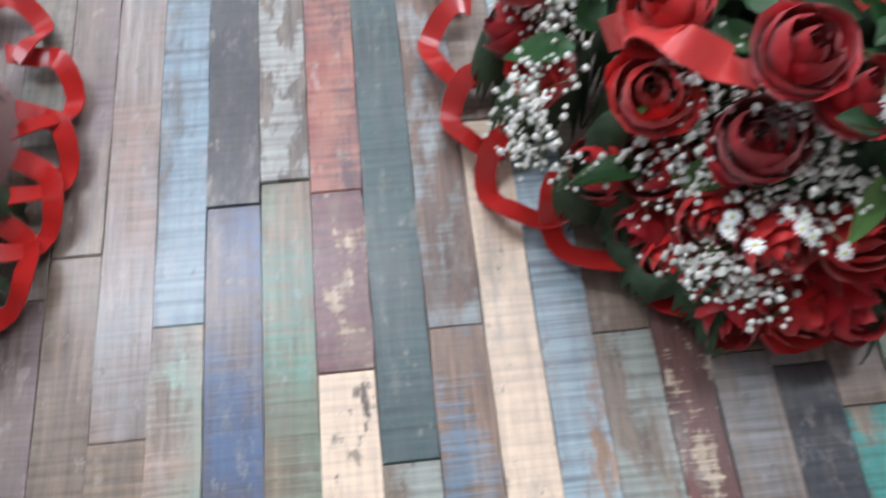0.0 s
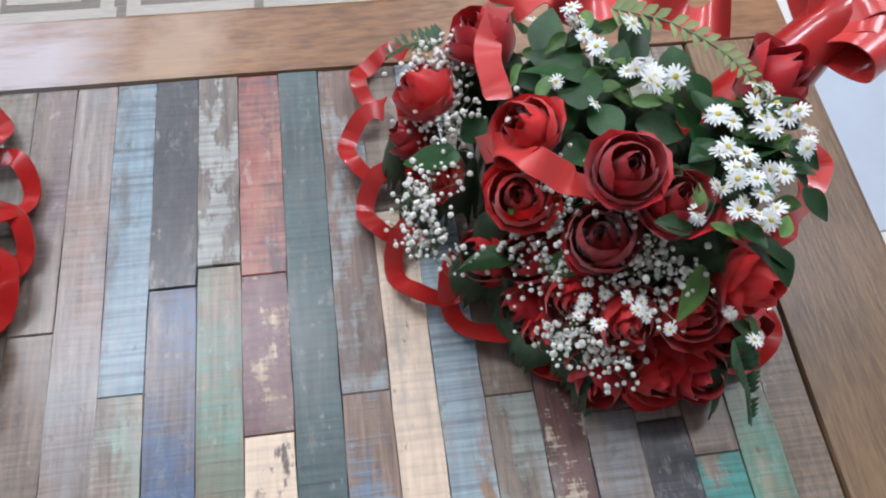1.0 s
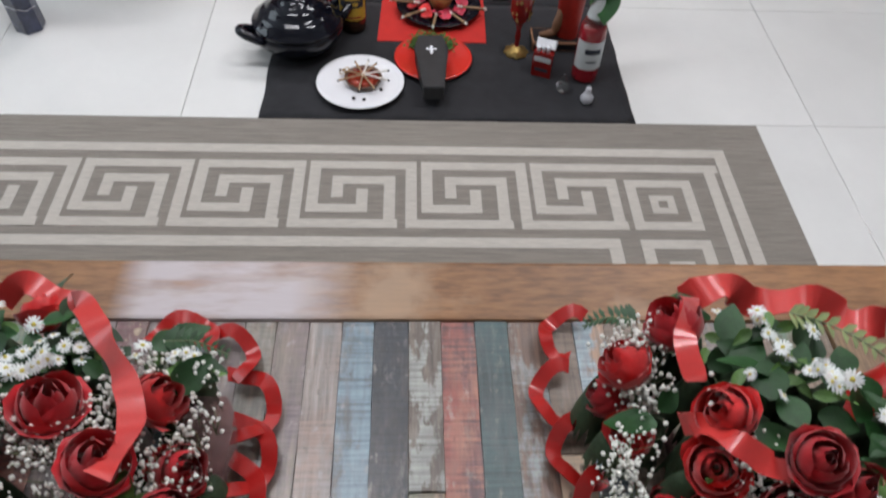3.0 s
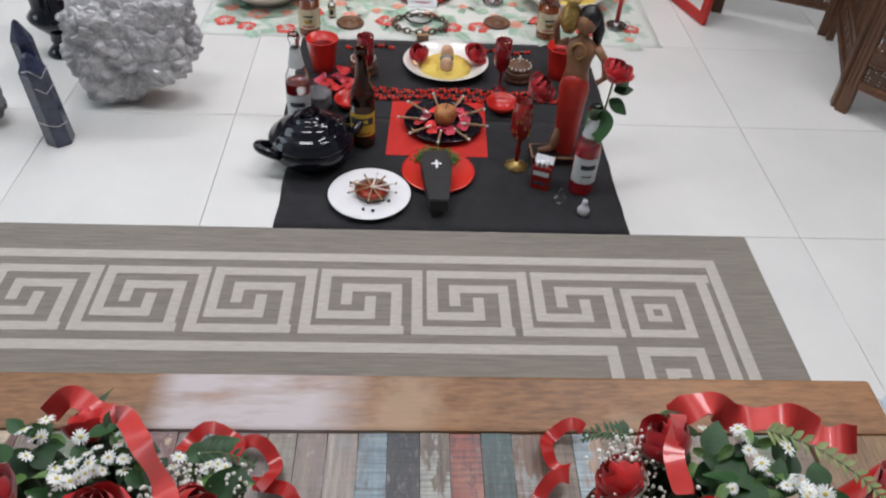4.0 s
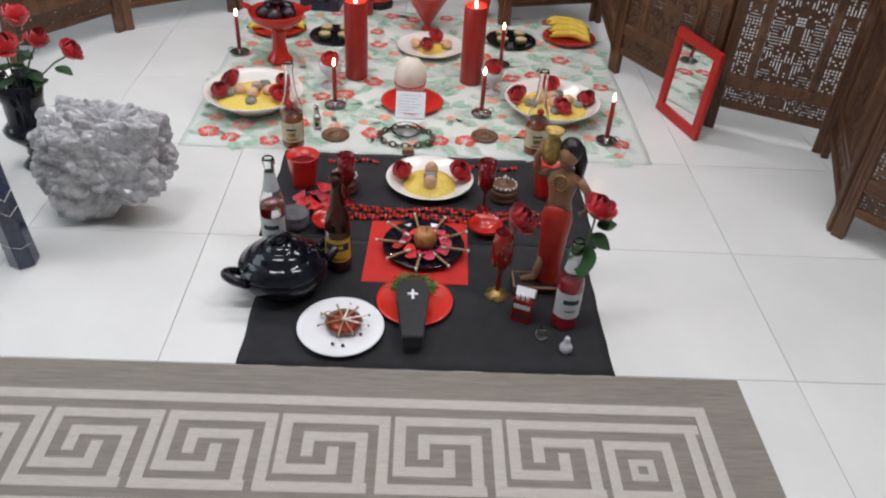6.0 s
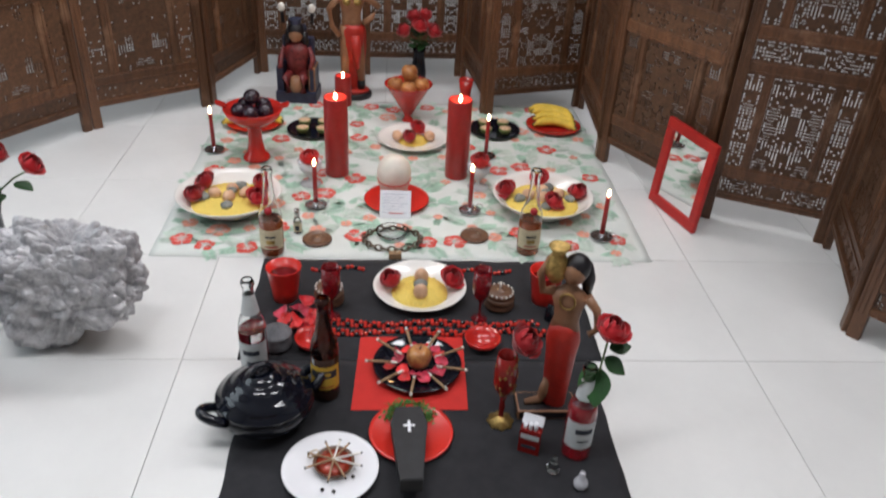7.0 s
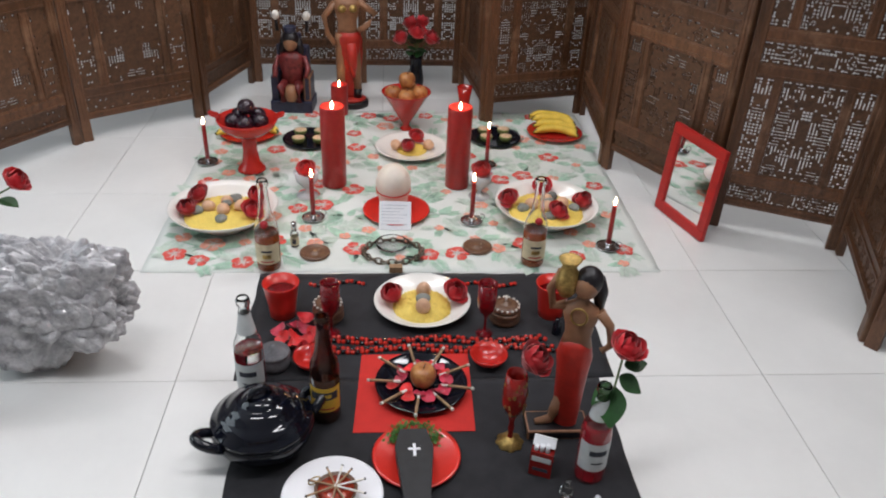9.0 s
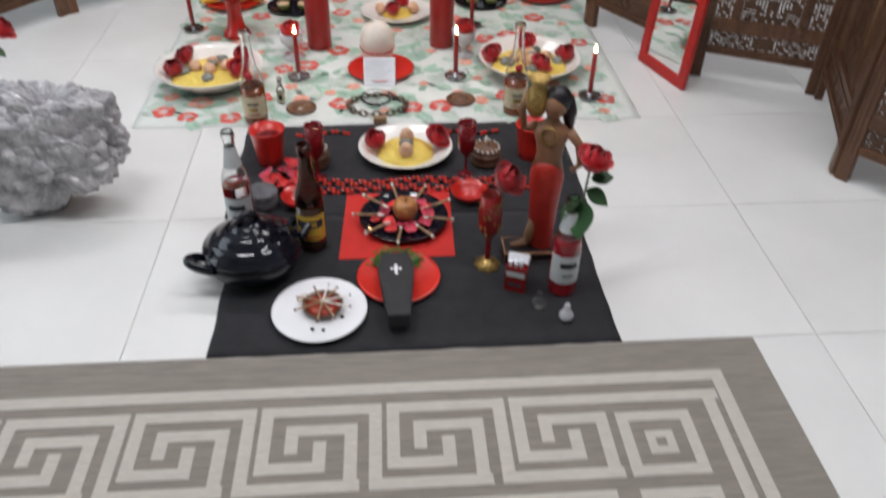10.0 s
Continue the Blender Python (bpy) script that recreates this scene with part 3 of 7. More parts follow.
M_CANDLE = mat("red_wax", (0.33, 0.018, 0.016), 0.35, var=0.15, scale=40, bump=0.1, sub=0.25, coat=0.2)
M_FLAME = glow_mat("candle_flame", (1.0, 0.68, 0.34), 40.0)
M_WICK = mat("charred_wick", (0.02, 0.018, 0.015), 0.9)
M_SILVER = mat("silver_metal", (0.55, 0.55, 0.56), 0.22, 1.0, var=0.15, scale=40, bump=0.05)
M_PORCELAIN = mat("white_glazed_porcelain", (0.78, 0.76, 0.72), 0.16, var=0.03, scale=10, bump=0.01, coat=0.4)
M_PLASTIC_WHITE = mat("white_plastic", (0.8, 0.8, 0.82), 0.35, var=0.03, scale=10, bump=0.02)
M_RED_GLAZE = mat("red_glazed_ceramic", (0.48, 0.02, 0.014), 0.2, var=0.12, scale=20, bump=0.03, coat=0.4)
M_RED_PLASTIC = mat("red_plastic", (0.6, 0.025, 0.016), 0.28, var=0.08, scale=20, bump=0.02, coat=0.2)
M_RED_PAPER = mat("red_paper", (0.55, 0.018, 0.012), 0.7, var=0.08, scale=30, bump=0.1)
M_BLACK_GLAZE = mat("black_glazed_clay", (0.004, 0.005, 0.01), 0.06, var=0.3, scale=15, bump=0.03, coat=0.1)
M_RICE = mat("yellow_rice", (0.8, 0.6, 0.13), 0.6, var=0.25, scale=300, fine=900, bump=1.0)
M_EGG = mat("brown_eggshell", (0.62, 0.38, 0.24), 0.45, var=0.12, scale=90, bump=0.1, random_var=0.12)
M_STONE = mat("grey_river_stone", (0.2, 0.21, 0.19), 0.6, var=0.35, scale=60, bump=0.3, random_var=0.25)
M_ROSE = mat("dark_red_petal", (0.5, 0.011, 0.019), 0.45, var=0.3, scale=40, fine=300, bump=0.15, sheen=0.25, sub=0.06, random_var=0.25)
M_ROSE_BRIGHT = mat("bright_red_petal", (0.68, 0.02, 0.02), 0.45, var=0.3, scale=40, fine=300, bump=0.15, sheen=0.25, sub=0.06, random_var=0.2)
M_STEM = mat("green_stem", (0.08, 0.13, 0.04), 0.6, var=0.3, scale=60)
M_LEAF = mat("dark_green_leaf", (0.014, 0.056, 0.013), 0.5, var=0.4, scale=40, fine=250, bump=0.3, random_var=0.35)
M_LEAF_PALE = mat("fresh_green_leaf", (0.1, 0.2, 0.05), 0.45, var=0.35, scale=40, fine=250, bump=0.3, random_var=0.3)
M_GLASS = glass_mat("clear_glass", (0.95, 0.97, 0.97))
M_GLASS_RED = mat("red_glass", (0.3, 0.006, 0.014), 0.05, var=0.1, scale=20, bump=0, glass=0.45, coat=0.6)
M_RED_DEEP = mat("deep_red_glaze", (0.24, 0.01, 0.008), 0.2, var=0.2, scale=20, bump=0.03, coat=0.4)
M_GLASS_BROWN = glass_mat("brown_bottle_glass", (0.22, 0.07, 0.02))
M_ROSE_DRINK = mat("pink_red_drink", (0.5, 0.02, 0.035), 0.06, var=0.1, scale=10, bump=0, glass=0.5, coat=0.6)
M_BRANDY = mat("amber_brandy", (0.32, 0.075, 0.018), 0.06, var=0.1, scale=10, bump=0, glass=0.5, coat=0.6)
M_RED_WINE = mat("dark_red_wine", (0.12, 0.004, 0.008), 0.1, var=0.1, scale=10, bump=0)
M_BEER = mat("brown_filled_bottle", (0.035, 0.012, 0.005), 0.06, var=0.1, scale=10, bump=0, coat=0.6)
M_LABEL_GREY = mat("pale_grey_paper_label", (0.55, 0.58, 0.58), 0.6, var=0.06, scale=60)
M_LABEL_CREAM = mat("cream_paper_label", (0.62, 0.55, 0.36), 0.6, var=0.1, scale=60)
M_LABEL_YELLOW = mat("yellow_paper_label", (0.65, 0.42, 0.05), 0.55, var=0.1, scale=60)
M_INK = mat("dark_print", (0.03, 0.035, 0.05), 0.7)
M_INK_RED = mat("red_print", (0.4, 0.02, 0.03), 0.6)
M_WOOD_BOX = wood_mat("turned_brown_wood", (0.07, 0.03, 0.016), (0.2, 0.1, 0.055), 0.38, (1, 1, 8), 12, coat=0.2)
M_GOLD = mat("gold_paint", (0.4, 0.27, 0.09), 0.42, 0.8, var=0.6, scale=110, fine=300, bump=0.5)
M_BRASS_CHAIN = mat("aged_iron_chain", (0.16, 0.13, 0.1), 0.45, 0.85, var=0.4, scale=90, bump=0.4)
M_PAPER = mat("white_writing_paper", (0.82, 0.83, 0.86), 0.75, var=0.02, scale=30)
M_LINE = mat("faint_grey_writing", (0.5, 0.52, 0.58), 0.8)
M_BANANA = mat("ripe_banana_skin", (0.72, 0.5, 0.06), 0.5, var=0.18, scale=30, bump=0.15)
M_BANANA_TIP = mat("green_black_banana_tip", (0.1, 0.11, 0.03), 0.6, var=0.4, scale=60)
M_APPLE = mat("red_yellow_apple_skin", (0.42, 0.07, 0.02), 0.28, var=0.5, scale=35, bump=0.05, coat=0.3, tint=(0.6, 0.3, 0.1), random_var=0.15)
M_PLUM = mat("dark_purple_plum_skin", (0.02, 0.008, 0.016), 0.25, var=0.4, scale=40, bump=0.05, coat=0.3)
M_FIG = mat("cut_fig_flesh", (0.62, 0.42, 0.26), 0.5, var=0.35, scale=120, bump=0.3)
M_FIG_SKIN = mat("green_fig_skin", (0.16, 0.2, 0.06), 0.5, var=0.3, scale=60)
M_SKIN = mat("painted_brown_plaster", (0.28, 0.14, 0.075), 0.4, var=0.2, scale=40, bump=0.1)
M_HAIR = mat("painted_black_plaster", (0.012, 0.01, 0.012), 0.35, var=0.3, scale=40)
M_SKIRT = mat("painted_red_plaster", (0.4, 0.025, 0.016), 0.4, var=0.25, scale=30, bump=0.1)
M_NAVY = mat("painted_navy_plaster", (0.025, 0.028, 0.055), 0.4, var=0.5, scale=40, bump=0.2)
M_BEAD_RED = mat("red_glass_beads", (0.55, 0.03, 0.02), 0.18, var=0.15, scale=60, bump=0, coat=0.4)
M_BEAD_BLACK = mat("black_glass_beads", (0.01, 0.01, 0.012), 0.18, bump=0, coat=0.4)
M_COFFIN = mat("black_painted_card", (0.022, 0.023, 0.025), 0.55, var=0.2, scale=40, bump=0.1)
M_PARSLEY = mat("curly_green_herb", (0.07, 0.17, 0.03), 0.6, var=0.5, scale=150, bump=0.8)
M_CIGAR = mat("brown_cigar_leaf", (0.32, 0.2, 0.11), 0.7, var=0.25, scale=80, bump=0.3)
M_STICK_WHITE = mat("white_paper_tip", (0.75, 0.72, 0.66), 0.6)
M_ROCK = mat("grey_quartz_cluster", (0.36, 0.355, 0.375), 0.28, var=0.5, scale=26, fine=130, bump=0.8, coat=0.45, tint=(0.66, 0.65, 0.66))
M_ROCK_DARK = mat("dark_grey_rock", (0.14, 0.14, 0.15), 0.6, var=0.5, scale=25, fine=150, bump=0.9)
M_SODALITE = mat("dark_blue_polished_stone", (0.012, 0.016, 0.05), 0.16, var=0.5, scale=18, bump=0.05, coat=0.5, tint=(0.05, 0.06, 0.12))
M_FRAME_RED = mat("red_painted_wood", (0.42, 0.014, 0.012), 0.42, var=0.15, scale=25, bump=0.15)
m_, n_, l_, b_ = shader("mirror_glass")
b_.inputs["Base Color"].default_value, b_.inputs["Metallic"].default_value, b_.inputs["Roughness"].default_value = (0.9, 0.92, 0.92, 1), 1.0, 0.02
M_MIRROR = m_


def paint(bm, start, index):
    for f in bm.faces:
        if not f.tag:
            f.material_index, f.tag = index, True


def at(x, y, z=0.0, rz=0.0, rx=0.0, ry=0.0):
    return pose(x, y, z, rx, ry, rz)


# ---- cloths ----
def cloth(name, x0, x1, y0, y1, z, material, label, wrinkle=0.0026, ragged=0.002, grid=0.02):
    bm = B()
    nx, ny = round((x1 - x0) / grid), round((y1 - y0) / grid)
    top = []
    for j in range(ny + 1):
        row = []
        for i in range(nx + 1):
            x, y = x0 + (x1 - x0) * i / nx, y0 + (y1 - y0) * j / ny
            if i in (0, nx):
                x += ragged * noise.noise((x * 9, y * 14, 3.0)) * 2
            if j in (0, ny):
                y += ragged * noise.noise((x * 14, y * 9, 5.0)) * 2
            w = wrinkle * (0.5 + 0.5 * noise.noise((x * 7, y * 7, 1.0))) + wrinkle * abs(noise.noise((x * 22, y * 5, 2.0)))
            row.append(bm.verts.new((x, y, z + 0.0012 + w)))
        top.append(row)
    for a, b in zip(top, top[1:]):
        for i in range(nx):
            bm.faces.new((a[i], a[i + 1], b[i + 1], b[i])).smooth = True
    geo = bmesh.ops.extrude_face_region(bm, geom=bm.faces[:])
    for v in geo["geom"]:
        if isinstance(v, bmesh.types.BMVert):
            v.co.z = z + 0.0002
    return tagged(part(name, bm, material), label, "cloth")


cloth("black_cloth", -0.548, 0.318, -0.004, 0.43, 0.0, M_BLACK_CLOTH, "black cotton cloth laid flat on white floor tiles")
cloth("black_cloth", -0.513, 0.281, -0.452, -0.006, 0.0, M_BLACK_CLOTH, "black cotton cloth with ragged edges beside the rug")
cloth("tablecloth", -0.869, 0.566, 0.439, 1.635, 0.0, M_WHITE_CLOTH, "white tablecloth printed with red hibiscus and green leaves", 0.0008, 0.0015, 0.03)
CZ = 0.0024

rnd = random.Random(21)
prints = thing("cloth_print", Matrix.Translation((0, 0, 0)), "printed red and coral hibiscus flowers with green palm leaves", "flower print")


def petal_outline(cx, cy, a, l, w, late=0.75):
    pts = []
    for k in range(9):
        t = k / 8
        pts.append((t * l, w * math.sin(math.pi * t ** late) * (1 + 0.12 * math.sin(9 * t))))
    pts += [(x, -y) for x, y in pts[-2:0:-1]]
    c, s = math.cos(a), math.sin(a)
    return [(cx + x * c - y * s, cy + x * s + y * c) for x, y in pts]


def flat(bm, pts, z):
    prism(bm, pts, z - 0.0004, z)


bms = {k: B() for k in ("red", "coral", "green", "pale", "vein")}
spots = [(-0.8, 0.531), (-0.297, 0.557), (-0.006, 0.537), (0.49, 0.557), (0.497, 0.969), (0.377, 1.196), (0.381, 1.59), (-0.316, 0.93), (-0.603, 0.485), (-0.505, 1.585), (-0.193, 1.551), (0.338, 0.52), (0.081, 1.207)]
for tries in range(900):
    x, y = rnd.uniform(-0.83, 0.52), rnd.uniform(0.48, 1.59)
    if all((x - a) ** 2 + (y - b) ** 2 > 0.0058 for a, b in spots):
        spots.append((x, y))
for q, (x, y) in enumerate(spots):
    a0 = rnd.uniform(0, 6.28)
    for k in range(rnd.choice((4, 5, 6))):
        a = a0 + k * rnd.uniform(0.9, 1.5)
        kind = "green" if rnd.random() < 0.45 else "pale"
        lz = CZ + 0.0006 + 0.00012 * rnd.randrange(6)
        l = rnd.uniform(0.05, 0.1)
        if rnd.random() < 0.72:
            for f in range(7):
                t = 0.25 + f * 0.1
                for s in (-1, 1):
                    flat(bms[kind], petal_outline(x + math.cos(a) * l * t, y + math.sin(a) * l * t, a + s * 0.7, l * 0.45 * (1.1 - t * 0.6), 0.0028), lz)
        else:
            flat(bms[kind], petal_outline(x, y, a, l * 0.8, l * 0.2), lz)
    if q % 4 < 3 or q < 13:
        big = rnd.random() < 0.18 or q < 13
        r = rnd.uniform(0.03, 0.038) if big else rnd.uniform(0.016, 0.026)
        for k in range(5):
            flat(bms["red" if big and (q < 13 or q % 3) else "coral"], petal_outline(x, y, a0 + k * 1.2566 + 0.12 * math.sin(k * 7 + q), r * (1 + 0.12 * math.sin(k * 5 + q)), r * 0.44, 1.7), CZ + 0.0016 + 0.0001 * k)
            if big:
                for s in (-0.16, 0.16):
                    flat(bms["vein"], petal_outline(x, y, a0 + k * 1.2566 + s, r * 0.72, 0.0011), CZ + 0.0023)
for k, mm, nm in (("red", M_PRINT_RED, "flower_print"), ("coral", M_PRINT_CORAL, "flower_print"), ("green", M_PRINT_GREEN, "leaf_print"), ("pale", M_PRINT_PALE, "leaf_print"), ("vein", M_WHITE_CLOTH, "vein_print")):
    tagged(part(nm, bms[k], mm, prints), "", "", "", "stuff")
CZ = 0.0034


# ---- flowers ----
def bloom_mesh(name, seed, open_=1.0, material=None, r=0.024):
    """A rose head of curled petals in spiral layers; its base at the origin."""
    rnd = random.Random(seed)
    bm = B()
    layers = [(2, 0.24, 0.96, 0.0), (3, 0.48, 1.02, 0.02), (3, 0.76, 1.03, 0.1), (3, 0.98, 0.94, 0.3), (2, 1.06, 0.74, 0.6)]
    h = r * 1.75
    heart = bm.verts.new((0, 0, 0))
    for k, (n, rad, top, flare) in enumerate(layers):
        flare *= open_
        for p in range(n):
            a0 = 6.283 * p / n + k * 1.3 + rnd.uniform(-0.35, 0.35)
            lift, flare = rnd.uniform(0.86, 1.08), layers[k][3] * open_ * rnd.uniform(0.5, 1.5)
            half = 3.1416 / n * (1.45 if k > 1 else 1.7)
            nu, nv = 6, 6
            grid = []
            tw = rnd.uniform(-0.12, 0.12)
            ox, oy = rnd.uniform(-0.09, 0.09) * r * (0.4 + k * 0.25), rnd.uniform(-0.09, 0.09) * r * (0.4 + k * 0.25)
            slant = rnd.uniform(-0.16, 0.16)
            for j in range(nv + 1):
                t = j / nv
                row = []
                for i in range(nu + 1):
                    s = 2 * i / nu - 1
                    shut = (0.82, 0.8, 0.72, 0.6, 0.5)[k]
                    R = r * rad * (0.25 + 0.8 * math.sin(math.pi * (0.08 + shut * t))) * (1 + 0.07 * s)
                    R += r * flare * 0.5 * t ** 3 + r * 0.12 * (1 - rad) * (1 - t)
                    z = h * top * lift * t * (1 - 0.22 * abs(s) ** 3 * t) - r * flare * 0.32 * t ** 6
                    a = a0 + s * half * (0.55 + 0.45 * math.sin(math.pi * min(1, 0.25 + 0.6 * t))) + tw * t
                    R *= 1 + 0.05 * noise.noise((s * 2 + k, t * 3, seed + p))
                    row.append(bm.verts.new((R * math.cos(a) + ox * t, R * math.sin(a) + oy * t, z + h * slant * s * t * t + 0.14 * r * noise.noise((s * 2.2, t * 1.5 + p, seed + k)))))
                grid.append(row)
            for a, b in zip(grid, grid[1:]):
                for i in range(nu):
                    bm.faces.new((a[i], a[i + 1], b[i + 1], b[i])).smooth = True
            for i in range(nu):
                bm.faces.new((heart, grid[0][i + 1], grid[0][i])).smooth = True
    return mesh_of(name, bm, material)


BLOOMS = [bloom_mesh("bloom", s, o, m__) for s, o, m__ in ((1, 0.75, M_ROSE), (2, 0.45, M_ROSE), (3, 0.1, M_ROSE), (4, 0.6, M_ROSE_BRIGHT), (5, 0.3, M_ROSE_BRIGHT))]


def leaf_mesh(name, l, w, material, fold=0.25, bend=0.2):
    bm = B()
    n = 8
    rows = []
    for i in range(n + 1):
        t = i / n
        ww = w * math.sin(math.pi * min(1, t * 0.94 + 0.03) ** 0.8) + 0.0002
        x, z = l * t, -bend * l * t * t
        rows.append([bm.verts.new((x, s * ww, z + abs(s) * ww * fold)) for s in (-1, -0.5, 0, 0.5, 1)])
    for a, b in zip(rows, rows[1:]):
        for k in range(4):
            bm.faces.new((a[k], b[k], b[k + 1], a[k + 1])).smooth = True
    return mesh_of(name, bm, material)


LEAF_DARK = leaf_mesh("leaf", 0.04, 0.0125, M_LEAF)
LEAF_BIG = leaf_mesh("leaf", 0.05, 0.019, M_LEAF, 0.15, 0.1)
LEAF_PALE_MESH = leaf_mesh("leaf", 0.034, 0.008, M_LEAF_PALE)


def child(name, mesh, parent, m, label=""):
    o = new(name, mesh)
    o.parent, o.matrix_basis = parent, m
    return tagged(o, label) if label else o


def cut_rose(x, y, z, kind=0, size=1.0, tilt=0.0, turn=0.0, label="dark red rose head lying on the dish", group="roses on the dishes"):
    """A rose head with its green sepals."""
    ob = thing("rose", pose(x, y, z, 0, tilt, turn) @ Matrix.Diagonal((size, size, size, 1)), label, "rose", group)
    child("bloom", BLOOMS[kind], ob, Matrix.Identity(4))
    bm = B()
    for k in range(5):
        a = 1.2566 * k
        ribbon(bm, [(0.002 * math.cos(a), 0.002 * math.sin(a), 0.0005), (0.009 * math.cos(a), 0.009 * math.sin(a), 0.003), (0.017 * math.cos(a), 0.017 * math.sin(a), 0.004)], [0.005, 0.005, 0.001], 0.0003, side=Vector((-math.sin(a), math.cos(a), 0)))
    part("sepals", bm, M_LEAF, ob)
    return ob


# ---- candles ----
def candlestick():
    ob = thing("candlestick", Matrix.Identity(4), "small silver candlestick with a saucer and finger loop", "candlestick", "candlesticks")
    bm = B()
    lathe(bm, [(0, 0), (0.022, 0), (0.026, 0.002), (0.034, 0.007), (0.0345, 0.0085), (0.026, 0.004), (0.01, 0.003), (0, 0.003)], 40)
    part("saucer", bm, M_SILVER, ob)
    bm = B()
    lathe(bm, [(0.006, 0.002), (0.0075, 0.008), (0.0095, 0.013), (0.01, 0.019), (0.0085, 0.019), (0.008, 0.012), (0, 0.011)], 24)
    part("socket", bm, M_SILVER, ob)
    bm = B()
    tube(bm, [(-0.03 + 0.011 * math.cos(a), 0.0, 0.016 + 0.010 * math.sin(a)) for a in [k * 0.524 for k in range(12)]], 0.0014, 8, True)
    part("finger_loop", bm, M_SILVER, ob)
    return ob


def flame_mesh(s=1.0):
    bm = B()
    lathe(bm, [(0, 0), (0.0022 * s, 0.002 * s), (0.0036 * s, 0.006 * s), (0.0032 * s, 0.011 * s), (0.0017 * s, 0.017 * s), (0, 0.022 * s)], 14)
    return mesh_of("flame", bm, M_FLAME)


FLAME = flame_mesh(1.25)


def taper(h):
    ob = thing("taper_candle", Matrix.Identity(4), "lit thin red taper candle standing in a silver candlestick", "candle", "taper candles")
    bm = B()
    lathe(bm, [(0, 0), (0.0074, 0), (0.0072, h * 0.5), (0.0066, h * 0.97), (0.0055, h), (0.003, h - 0.001), (0, h - 0.002)], 20)
    part("wax", bm, M_CANDLE, ob)
    bm = B()
    tube(bm, [(0, 0, h - 0.003), (0.0005, 0, h + 0.004)], 0.0007, 6)
    part("wick", bm, M_WICK, ob)
    child("flame", FLAME, ob, Matrix.Translation((0, 0, h + 0.002)))
    return ob


holder, wax = candlestick(), taper(0.128)
first = True
for x, y, rz in ((-0.823, 1.127, 20), (-0.431, 0.734, 200), (0.053, 0.717, 190), (0.443, 0.567, 160), (0.143, 1.122, 30)):
    for o, z in ((holder, CZ), (wax, CZ + 0.0115)):
        if first:
            o.matrix_basis = at(x, y, z, rz)
        else:
            copy_thing(o, at(x, y, z, rz))
    first = False


def pillar(x, y, r, h, label):
    ob = thing("pillar_candle", at(x, y, CZ), label, "candle", "pillar candles")
    bm = B()
    lathe(bm, [(0, 0), (r * 0.97, 0), (r, 0.004), (r * 1.01, h * 0.5), (r, h - 0.006), (r * 0.94, h - 0.001), (r * 0.8, h - 0.004), (r * 0.45, h - 0.014), (0, h - 0.018)], 40)
    part("wax", bm, M_CANDLE, ob)
    bm = B()
    tube(bm, [(0, 0, h - 0.019), (0.0006, 0, h - 0.008)], 0.0009, 6)
    part("wick", bm, M_WICK, ob)
    child("flame", FLAME, ob, Matrix.Translation((0, 0, h - 0.013)) @ Matrix.Diagonal((1.2, 1.2, 1.0, 1)))
    return ob


pillar(-0.38, 0.972, 0.0395, 0.276, "tall thick red pillar candle, lit, standing on the tablecloth")
pillar(0.026, 0.971, 0.0395, 0.279, "tall thick red pillar candle, lit, standing on the tablecloth")
pillar(-0.396, 1.60, 0.033, 0.125, "short red candle, lit, behind the tall pillars")


# ---- dishes ----
def dish(name, x, y, z, r, h, material, label, well=0.62, sx=1.0, sy=1.0, rz=0.0, ribs=0):
    bm = B()
    prof = [(0, 0), (r * well * 0.9, 0), (r * well, 0.0015), (r * 0.9, h * 0.75), (r, h), (r * 0.985, h + 0.0015), (r * 0.9, h * 0.75 + 0.003), (r * well, 0.0048), (0, 0.004)]
    lathe(bm, prof, 56, None, sx, sy)
    if ribs:
        for v in bm.verts:
            d = Vector((v.co.x, v.co.y)).length
            if d > r * 0.7:
                k = 1 + 0.012 * math.cos(ribs * math.atan2(v.co.y, v.co.x))
                v.co.x, v.co.y = v.co.x * k, v.co.y * k
    return single(name, bm, material, at(x, y, z, rz), label, "dish")


def mound(x, y, z, r, h, seed, label="heap of yellow cooked rice on the dish", sy=1.0):
    rnd = random.Random(seed)
    bm = B()
    lathe(bm, [(r, 0), (r * 0.9, h * 0.5), (r * 0.6, h * 0.88), (r * 0.25, h), (0, h)], 26, None, 1, sy)
    for v in bm.verts:
        v.co += Vector((noise.noise(v.co * 60), noise.noise(v.co * 60 + Vector((5, 1, 2))), noise.noise(v.co * 80) * 0.7)) * 0.004
        v.co.z = max(v.co.z, 0.0)
    for k in range(420):
        a, q = rnd.uniform(0, 6.28), math.sqrt(rnd.random()) * r
        hz = h * math.sqrt(max(0, 1 - (q / r) ** 2)) * 0.97
        box(bm, 0.0058, 0.0017, 0.0017, pose(q * math.cos(a), sy * q * math.sin(a), hz, rnd.uniform(-40, 40), rnd.uniform(-40, 40), rnd.uniform(0, 180)))
    return single("rice", bm, M_RICE, at(x, y, z), label, "rice")


def egg_mesh():
    bm = B()
    prof = [(0.0205 * math.sin(math.pi * i / 14) * (1 - 0.12 * math.cos(math.pi * i / 14) * -1), -0.027 * math.cos(math.pi * i / 14)) for i in range(15)]
    prof[0], prof[-1] = (0, -0.027), (0, 0.027)
    lathe(bm, prof, 22)
    return mesh_of("egg", bm, M_EGG)


